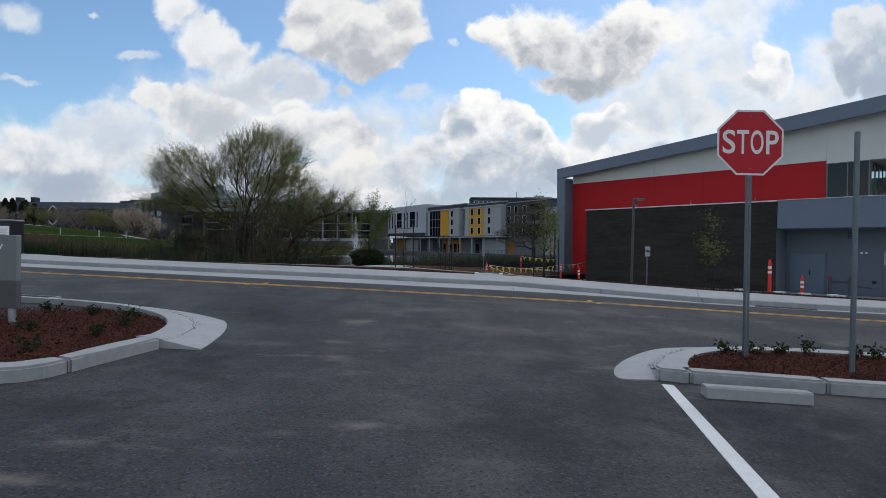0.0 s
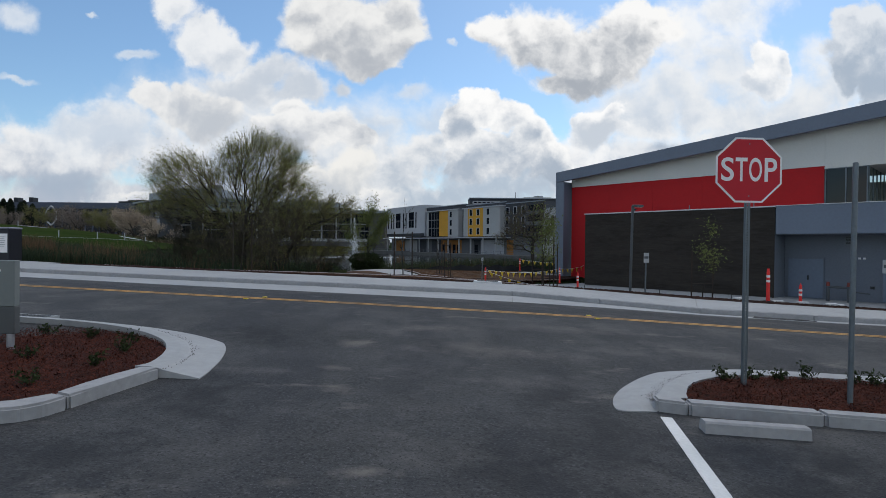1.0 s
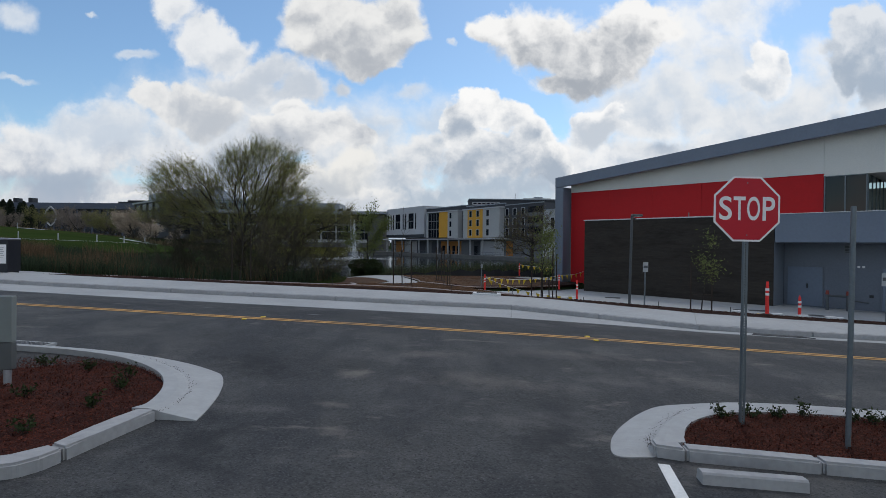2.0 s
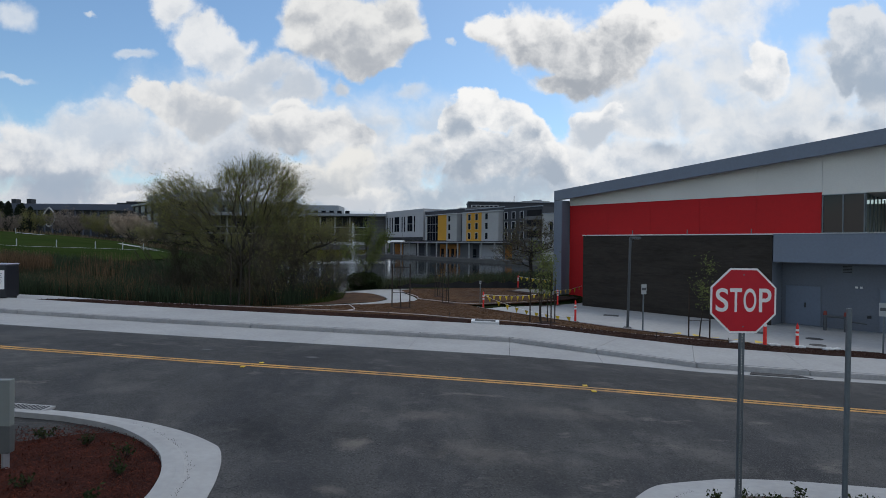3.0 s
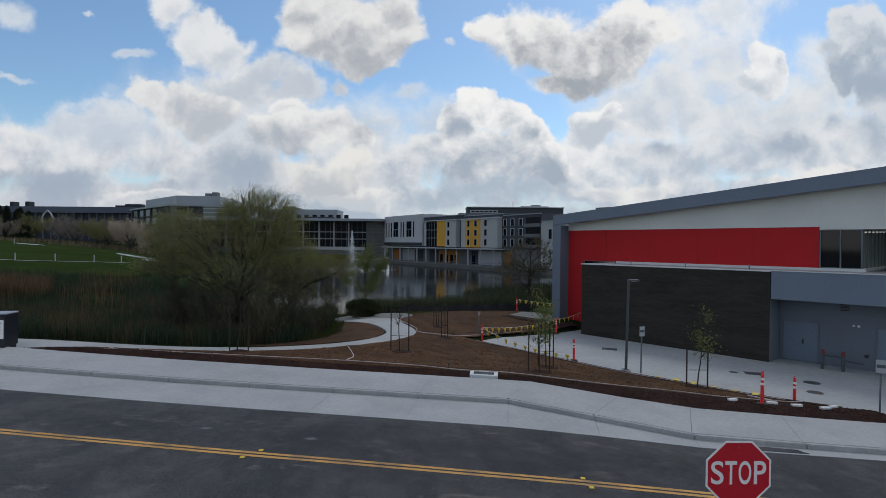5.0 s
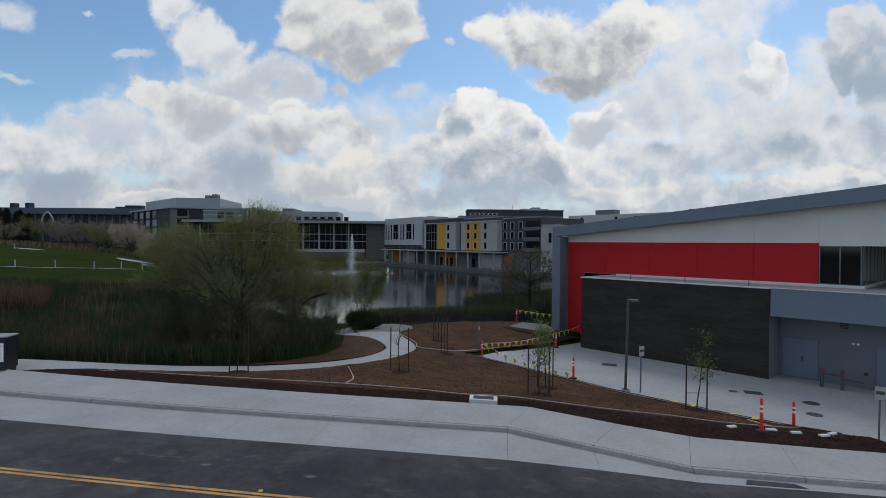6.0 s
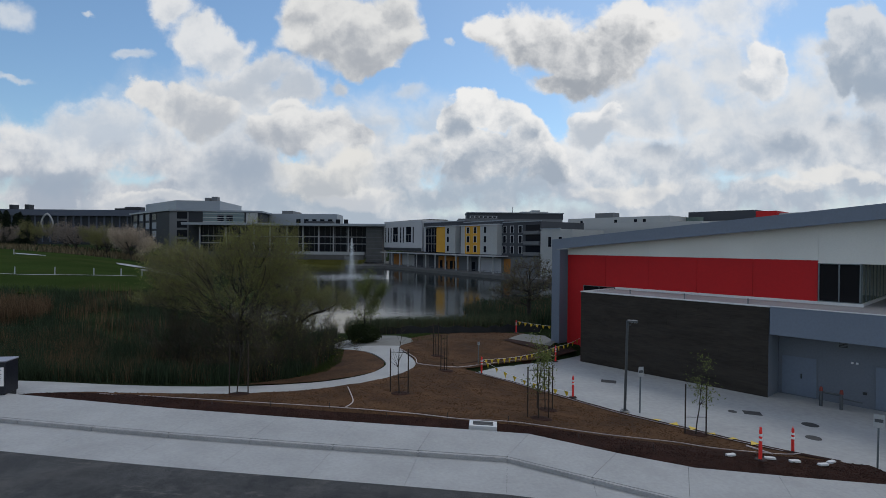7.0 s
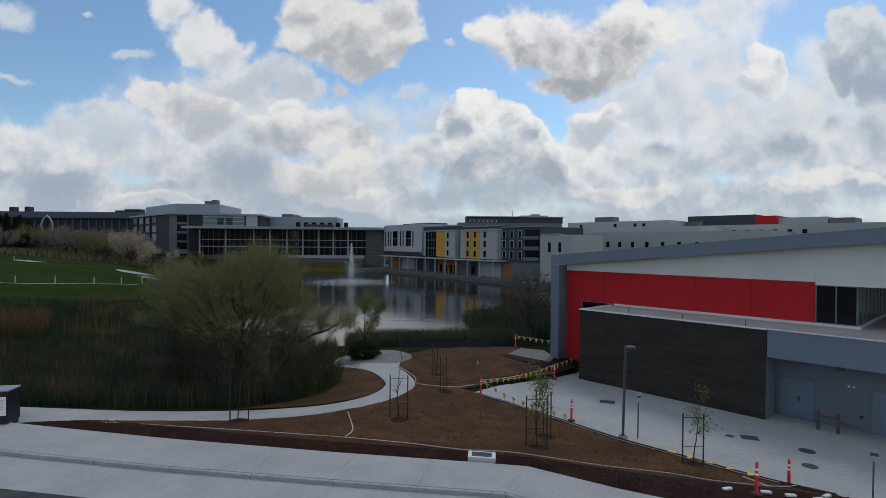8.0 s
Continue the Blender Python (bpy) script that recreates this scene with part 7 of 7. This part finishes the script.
PLACES = [(0, -87, 150, 1.3), (0, -84, 156, 1.05), (1, -122, 178, 1.35), (1, -131, 186, 1.3), (2, -108, 168, 1.15), (2, -103, 164, 0.95), (1, -98, 168, 1.3), (1, -112, 180, 1.3), (2, -145, 190, 1.2), (0, -93, 158, 0.9), (1, -160, 196, 1.2), (2, -60, 158, 0.9), (1, -116, 190, 1.3), (2, -74, 160, 0.7), (2, -172, 200, 1.3), (1, -150, 176, 1.0)]
for k, (i, x, y, s) in enumerate(PLACES):
    src = kinds[i]
    m = pose(x, y, float(ground_z(x, y)) - 0.1, 0, 0, 47 * k)
    if k < 1 or (i == 1 and k == 2) or (i == 2 and k == 4):
        src.matrix_basis = m @ Matrix.Scale(s, 4)
    else:
        keep = src.scale.copy()
        src.scale = (s, s, s)
        copy_thing(src, m)
        src.scale = keep
for k, (x, y, s) in enumerate(((-196, 236, 0.95), (-192.5, 236, 1.0), (-189.5, 238, 0.92), (-186.5, 236, 0.95), (-183.5, 237, 0.86), (-199, 240, 1.02), (-202, 244, 1.0), (-181, 236, 0.6))):
    rng = np.random.default_rng(400 + k)
    ob = thing("conifer", "dark narrow conifer at the lawn's edge", "tree", pose(x, y, 4.3), "dark conifers")
    part("trunk", rod(bmesh.new(), (0, 0, -0.3), (0, 0, 15 * s), 0.3, 0.05, 7), BARK, ob)
    n = 3000
    h = rng.uniform(0, 1, n)
    a = rng.uniform(0, 6.28, n)
    r = (1 - h) ** 0.45 * 2.9 * s * rng.uniform(0.3, 1.05, n)
    c = np.stack([np.cos(a) * r, np.sin(a) * r, 1 + h * 15 * s], 1)
    v, f = leaf_cards(c, rng.uniform(0.25, 0.5, n), rng, 0.4)
    fast_part("crown", v, f, CONIFER, ob)
blades("hedge_shrubs", strewn([(-200, 150), (-90, 128), (-70, 140), (-60, 150), (-62, 165), (-120, 190), (-210, 220)], 3500, 71, 9.0, -0.1), 1.5, 0.16, 0.5, leafy("dull_shrub", (0.125, 0.100, 0.058), 0.5), 72, "low brown shrubs and dry grass behind the lawn", "shrubs")
blades("bank_grass", strewn([(-66, 199), (-30, 198), (-30, 208), (-66, 208)], 2500, 73), 1.6, 0.16, 0.5, OLIVE, 74, "yellowish grass and shrubs on the bank below the hall", "grass")
tree("bank_tree", (-56, 205, 1.0), [((0, 0, 0), (0, 0, 1), 9.0, 0.14)], dict(SMALL, step=0.6), 75, OLIVE, 0.22, 900, "slender yellow-green tree before the glass hall", 0.35)

# ---- small things on the yard and the beds ----
def gz1(x, y): return float(plaza_z(x, y)) if bool(inside(x, y, PLAZA)) else float(ground_z(x, y)) + 0.10


def lamp_post():
    x, y = 8.72, 24.4
    ob = thing("lamp_post", "grey square-headed yard lamp post on a concrete foot", "street lamp", pose(x, y, gz1(x, y) - 0.02, 0, 1.1, 0))
    part("foot", rod(bmesh.new(), (0, 0, -0.3), (0, 0, 0.20), 0.21, sides=20), KERB, ob, "round concrete foot")
    part("base_plate", boxed(-0.13, 0.13, -0.13, 0.13, 0.2, 0.225, bevel=0.006), POST_GREY, ob)
    part("pole", boxed(-0.05, 0.05, -0.05, 0.05, 0.225, 4.35, bevel=0.01), POST_GREY, ob)
    head = part("head", boxed(0.0, 0.45, -0.14, 0.14, 4.30, 4.40, bevel=0.015), POST_GREY, ob, "flat rectangular lamp head")
    part("lens", boxed(0.12, 0.42, -0.10, 0.10, 4.29, 4.299), SIGN_WHITE, head)
    part("sensor", boxed(0.06, 0.16, -0.06, 0.04, 4.14, 4.22, bevel=0.01), IRON, ob)


lamp_post()


def small_sign(x, y, top, plate_h, plate_w, turn, label):
    z = gz1(x, y)
    h = top - z
    ob = thing("post_sign", label, "sign", pose(x, y, z, 0, 0.6, turn))
    part("post", boxed(-0.025, 0.025, -0.025, 0.025, -0.2, h - 0.02), GALV, ob)
    p = part("plate", boxed(-plate_w / 2, plate_w / 2, -0.032, -0.027, h - plate_h, h, bevel=0.002), PLATE_GREY, ob, "pale plate")
    part("plate_border", boxed(-plate_w / 2 + 0.03, plate_w / 2 - 0.03, -0.034, -0.0325, h - plate_h * 0.6, h - plate_h * 0.35), POST_GREY, p)


small_sign(9.5, 24.6, 1.25, 0.46, 0.30, 20, "small pale sign on a thin steel post by the yard")
small_sign(15.3, 18.1, 1.15, 0.46, 0.30, -30, "small pale sign on a steel post at the yard's edge")
small_sign(2.55, 33.4, 0.75, 0.20, 0.12, 0, "thin steel marker post in the soil")


def delineator(x, y, z, label="orange delineator post with white bands on a black base"):
    ob = thing("delineator_post", label, "delineator", pose(x, y, z), "orange delineator posts")
    bm = bmesh.new()
    rod(bm, (0, 0, 0), (0, 0, 0.05), 0.20, 0.15, 14)
    part("base", bm, RUBBER, ob, "black rubber base")
    part("shaft", rod(bmesh.new(), (0, 0, 0.05), (0, 0, 1.0), 0.058, 0.048, 14), ORANGE, ob)
    for z0 in (0.66, 0.82):
        part("band", rod(bmesh.new(), (0, 0, z0), (0, 0, z0 + 0.08), 0.0575, 0.0565, 14), SIGN_WHITE, ob, "white reflective band")
    bm = bmesh.new()
    rod(bm, (0, 0, 1.0), (0, 0, 1.06), 0.05, 0.035, 12)
    box(bm, -0.04, 0.04, -0.012, 0.012, 1.05, 1.12, bevel=0.008)
    part("grip", bm, ORANGE, ob)
    return ob


POSTS = [(2.6, 31.35), (6.95, 26.95), (13.25, 19.45), (10.91, 17.61), (6.75, 45.6), (8.05, 36.0)]
first = delineator(*POSTS[0], gz1(*POSTS[0]) + 0.03)
for x, y in POSTS[1:]:
    copy_thing(first, pose(x, y, gz1(x, y) + 0.03, 0, 0, 31 * x))


def pennants(a, b, sag, n, seed, label):
    """A line of small triangular flags hung between two points."""
    rng = random.Random(seed)
    a, b = Vector(a), Vector(b)
    ob = thing("pennant_line", label, "bunting", Matrix.Translation(a))
    pts = [(b - a) * (k / 24) - Vector((0, 0, sag * 4 * (k / 24) * (1 - k / 24))) for k in range(25)]
    part("cord", tube(bmesh.new(), pts, 0.008, 5), SIGN_WHITE, ob)
    d = (b - a).normalized()
    for k in range(n):
        s = (k + 0.6) / (n + 0.2)
        p = (b - a) * s - Vector((0, 0, sag * 4 * s * (1 - s)))
        bm = bmesh.new()
        w, h, sw = 0.13, 0.34 * rng.uniform(0.85, 1.0), rng.uniform(-0.08, 0.08)
        nrm = d.cross(Vector((0, 0, 1)))
        vs = [p - d * w, p + d * w, p + Vector((0, 0, -h)) + nrm * sw + d * rng.uniform(-0.05, 0.05)]
        fr = [bm.verts.new(q) for q in vs]
        bk = [bm.verts.new(q + nrm * 0.003) for q in vs]
        bm.faces.new(fr), bm.faces.new(bk[::-1])
        for j in range(3):
            bm.faces.new((fr[j - 1], bk[j - 1], bk[j], fr[j]))
        part("pennant", bm, PENNANT, ob)


P0 = (2.62, 31.3, gz1(2.6, 31.35) + 1.0)
pennants(P0, (8.05, 35.95, gz1(8.05, 36) + 1.05), 0.22, 13, 1, "line of yellow triangular pennants between orange posts")
pennants((8.05, 36.05, gz1(8.05, 36) + 1.05), (10.4, 38.6, 0.1), 0.1, 5, 2, "short line of yellow pennants to the building")
pennants((6.75, 45.6, gz1(6.75, 45.6) + 1.05), (12.0, 43.5, 0.15), 0.15, 11, 3, "line of pale yellow pennants behind the yard")
pennants((2.65, 31.3, gz1(2.6, 31.35) + 0.95), (6.95, 26.95, gz1(6.95, 26.95) + 0.30), 0.28, 9, 4, "slack line of yellow pennants along the yard's edge")
rng_ = random.Random(9)
for k in range(11):
    t = k / 10
    x, y = 7.3 + (12.2 - 7.3) * t, 26.0 + (19.95 - 26.0) * t
    bm = bmesh.new()
    a = [bm.verts.new(p) for p in ((-0.2, -0.05, 0.015), (0.18, -0.10, 0.03), (0.05, 0.22, 0.06))]
    b = [bm.verts.new(v.co + Vector((0, 0, 0.006))) for v in a]
    bm.faces.new(a[::-1]), bm.faces.new(b)
    for j in range(3):
        bm.faces.new((a[j - 1], a[j], b[j], b[j - 1]))
    single("fallen_pennant", bm, PENNANT, "fallen yellow pennant lying at the yard's edge", "bunting", "fallen pennants", at=pose(x - 0.15, y - 0.1, gz1(x - .15, y - .1) + 0.03, 0, 0, rng_.uniform(0, 360)))
# timber form boards along the yard's edge
for (ax, ay), (bx, by) in zip([(2.3, 31.2), (6.5, 26.55), (8.45, 23.95), (10.3, 22.05), (12.9, 19.3)], [(6.5, 26.55), (8.45, 23.95), (10.3, 22.05), (12.9, 19.3), (14.4, 18.1)]):
    bm = bmesh.new()
    d = Vector((bx - ax, by - ay, 0))
    nrm = Vector((-d.y, d.x, 0)).normalized() * -0.05
    for off, z1, m in ((0.0, 0.05, 1),):
        prism(bm, [(ax, ay), (bx, by), (bx + nrm.x, by + nrm.y), (ax + nrm.x, ay + nrm.y)], lambda x, y: float(plaza_z(x, y)) - 0.15, lambda x, y: float(plaza_z(x, y)) + 0.045)
    single("form_board", bm, RUST, "reddish-brown form board along the yard's edge", "timber board", "form boards")


def sapling(x, y, h, stakes, seed, leaf, count, label, spread=0.32):
    """A thin young tree tied between timber stakes."""
    z = float(ground_z(x, y)) + 0.08
    sp = dict(step=0.25, kids=(17, 4), depth=1, wander=0.05, lift=(0.05, 0.05), angle=(0.5, 1.1), ratio=(spread * 0.55, spread * 0.95), bare=0.42, thin=0.005)
    ob, _ = tree("staked_sapling", (x, y, z), [((0, 0, -0.1), (0.02, 0, 1), h, 0.028)], sp, seed, leaf, 0.062, count * 2, label, 0.16, group="staked saplings")
    for sx, sy, sh in stakes:
        part("stake", rod(bmesh.new(), (sx, sy, -0.25), (sx, sy, sh), 0.028, sides=7), TIMBER, ob, "dark round timber stake")
    (ax, ay, ah), (bx, by, bh) = stakes[0], stakes[-1]
    for f in (0.35, 0.92):
        part("tie", rod(bmesh.new(), (ax, ay, ah * f), (bx, by, bh * f), 0.011, sides=5), TIMBER, ob, "cross tie")
    bm = bmesh.new()
    bmesh.ops.create_cone(bm, cap_ends=True, segments=18, radius1=0.55, radius2=0.3, depth=0.07, matrix=Matrix.Translation((0, 0, 0.02)))
    part("mulch_ring", bm, BARK_BED, ob, "dark mulch ring")


sapling(4.12, 21.31, 2.75, [(-0.42, 0.2, 2.1), (0.45, 0.25, 2.1)], 501, LEAF_SAP, 520, "staked leafy sapling in the soil bed")
sapling(4.75, 23.19, 2.6, [(-0.3, 0.2, 2.0), (0.35, 0.1, 2.0)], 502, LEAF_SAP, 300, "second staked leafy sapling in the soil bed")
sapling(10.34, 20.93, 2.7, [(-0.42, 0.0, 2.05), (0.42, 0.0, 2.05)], 503, LEAF_SAP, 260, "staked sapling with sparse leaves beside the yard")
sapling(-1.75, 23.79, 2.9, [(-0.42, 0.3, 2.0), (0.40, 0.2, 2.0)], 504, None, 0, "staked leafless sapling in bare soil")
sapling(0.35, 30.3, 1.9, [(-0.18, 0.0, 2.05), (0.16, 0.05, 2.05)], 505, None, 0, "staked leafless sapling far out in the bed")
sapling(-0.15, 34.42, 2.0, [(-0.16, 0.0, 2.2), (0.16, 0.0, 2.2)], 506, None, 0, "staked leafless sapling by the shore")
sapling(-8.82, 23.14, 4.2, [(-0.43, 0.25, 2.3), (0.36, 0.35, 2.3)], 507, None, 0, "tall staked leafless sapling beside the footpath", 0.25)

# drip line and loose hoses
def snake(pts, r, sides=6):
    """One unbroken round skin along a line."""
    rows = []
    for k, p in enumerate(pts):
        d = (Vector(pts[min(k + 1, len(pts) - 1)]) - Vector(pts[max(k - 1, 0)])).normalized()
        a = d.cross(Vector((0, 0, 1))).normalized()
        b = a.cross(d)
        rows.append([Vector(p) + (a * math.cos(t) + b * math.sin(t)) * r for t in [2 * math.pi * j / sides for j in range(sides + 1)]])
    bm = band(bmesh.new(), rows)
    bmesh.ops.remove_doubles(bm, verts=bm.verts[:], dist=1e-5)
    bmesh.ops.recalc_face_normals(bm, faces=bm.faces[:])
    return bm


def hose(name, pts, r, label, material=WHITE_PIPE):
    line = smooth_line([(x, y, 0) for x, y in pts], 4)
    bm = snake([(p.x, p.y, gz1(p.x, p.y) + 0.03) for p in line], r)
    single(name, bm, material, label, "hose")


hose("drip_hose", [(-14.19, 21.9), (-9.88, 21.7), (-7.53, 21.46), (-3.66, 20.95), (-0.71, 20.42), (1.22, 20.16), (3.24, 20.22), (6.15, 19.61), (8.65, 19.36), (10.07, 18.87), (12.45, 18.68), (13.62, 19.22)], 0.016, "thin pale irrigation hose lying on the soil")
hose("drip_hose", [(-3.68, 21.09), (-3.54, 21.76), (-3.65, 22.58), (-4.25, 24.88)], 0.025, "short white hose curving across the soil")
hose("drip_hose", [(1.3, 31.85), (0.2, 31.4), (-1.2, 31.6), (-1.45, 33.2), (-2.7, 35.9)], 0.025, "pale hose along the footpath's edge")
hose("drip_hose", [(1.3, 31.9), (3.4, 33.9), (6.2, 35.7), (8.2, 36.9)], 0.03, "pale pipe along the yard's far edge")
hose("drip_hose", [(2.2, 31.0), (4.0, 29.4), (6.35, 26.4), (8.3, 23.8), (10.1, 21.95), (11.6, 20.2), (12.7, 19.15)], 0.014, "thin pale line beside the form boards")
hose("drip_hose", [(11.6, 19.6), (11.95, 18.6)], 0.03, "short pale pipe lying across the bed")
for k in range(9):
    x = -9 + k * 2.35
    y = back_y(x) + 0.9 + 0.25 * (k % 3)
    bm = rod(bmesh.new(), (0, 0, -0.05), (0, 0, 0.22), 0.012, sides=6)
    single("riser", bm, IRON, "short dark irrigation riser in the bark strip", "riser", "irrigation risers", at=pose(x, y, gz1(x, y)))
for k, (x, y) in enumerate(((11.34, 17.77), (12.06, 17.58), (12.88, 17.39), (10.04, 17.85), (13.44, 17.78))):
    bm = boxed(-0.17, 0.17, -0.07, 0.07, 0, 0.07, bevel=0.01)
    single("broken_slab", bm, COPING, "small pale concrete slab lying in the bark", "slab", "loose slabs", at=pose(x, y, gz1(x, y) + 0.05, 0, 0, -12 + 9 * k))

# area drain in a pale concrete collar
ad = thing("area_drain", "pale concrete drain box with an iron grate in the bed", "drain", pose(1.72, 19.72, gz1(1.72, 19.72) + 0.10, 0, 1.5, -6))
part("collar", boxed(-0.52, 0.52, -0.30, 0.30, -0.3, 0.06, bevel=0.012), COPING, ad, "pale cast collar")
for k in range(2):
    part("grate", boxed(-0.38, 0.38, -0.20 + 0.21 * k, -0.02 + 0.21 * k, 0.0605, 0.072), IRON, ad, "dark iron grate")


def cover(x, y, rx, ry, turn, label, round_=True):
    bm = bmesh.new()
    if round_:
        bmesh.ops.create_cone(bm, cap_ends=True, segments=28, radius1=rx, radius2=rx - 0.01, depth=0.012)
    else:
        box(bm, -rx, rx, -ry, ry, -0.006, 0.006, bevel=0.004)
    single("manhole_cover", bm, IRON, label, "manhole cover", "covers in the yard", at=pose(x, y, gz1(x, y) + 0.008, 0, 0, turn))


cover(15.6, 21.65, 0.30, 0, 0, "round dark iron cover in the yard")
cover(16.7, 23.4, 0.34, 0, 0, "large round dark iron cover in the yard")
cover(15.05, 25.0, 0.38, 0.30, -20, "rectangular dark iron cover in the yard", False)
cover(10.0, 30.7, 0.42, 0.32, -20, "rectangular dark iron cover near the plank wall", False)
cover(14.2, 25.2, 0.2, 0, 0, "small round dark cover in the yard")

# pipework guarded by two posts
pw = thing("backflow_pipe", "grey pipework with red valve wheels before the wall", "pipework", pose(*(Vector((UX, UY, 0)) * -6.0 + Vector((-UY, UX, 0)) * 32.3 + Vector((0, 0, FLOOR))), 0, 0, -47.5))
for u in (-0.42, 0.42):
    part("upright", rod(bmesh.new(), (u, 0, -0.1), (u, 0, 0.78), 0.075, sides=12), POST_GREY, pw)
    part("valve", rod(bmesh.new(), (u, 0, 0.78), (u, 0, 0.98), 0.09, 0.06, 12), RUST, pw, "red valve")
part("crosspipe", rod(bmesh.new(), (-0.42, 0, 0.72), (0.42, 0, 0.72), 0.06, sides=10), POST_GREY, pw)
part("tail", rod(bmesh.new(), (0.42, 0.05, 0.55), (1.2, 0.3, 0.45), 0.035, sides=8), POST_GREY, pw)

# black silt fence along the shore
bm = bmesh.new()
ln = smooth_line([(-6.3, 47.8, 0), (-4.2, 48.6, 0), (-0.8, 47.4, 0), (2.2, 46.0, 0), (4.6, 46.0, 0), (6.7, 47.6, 0), (9.3, 48.2, 0)], 5)
rows = [[], [], [], []]
for k, p in enumerate(ln):
    z = float(ground_z(p.x, p.y))
    h = 0.62 + 0.12 * math.sin(k * 1.9)
    for row, dy_, zz in zip(rows, (0.25, 0.0, 0.02, 0.3), (-0.1, h, h, -0.1)):
        row.append((p.x, p.y - dy_, z + zz))
band(bm, rows)
bmesh.ops.recalc_face_normals(bm, faces=bm.faces[:])
single("silt_fence", bm, SILT, "low black silt fence sagging along the pond's shore", "silt fence")

# short white posts on the lawn path
for k, (x, y) in enumerate(((-59.2, 74.0), (-55.3, 76.3), (-50.5, 77.5), (-47.6, 79.3), (-45.9, 81.8), (-80, 99.8), (-66, 70.5))):
    bm = rod(bmesh.new(), (0, 0, -0.1), (0, 0, 1.0), 0.07, sides=9)
    rod(bm, (0, 0, 1.0), (0, 0, 1.05), 0.07, 0.03, 9)
    single("path_bollard", bm, PLATE_GREY, "short pale bollard beside the lawn path", "bollard", "bollards on the lawn", at=pose(x, y, float(ground_z(x, y)) + 0.12))
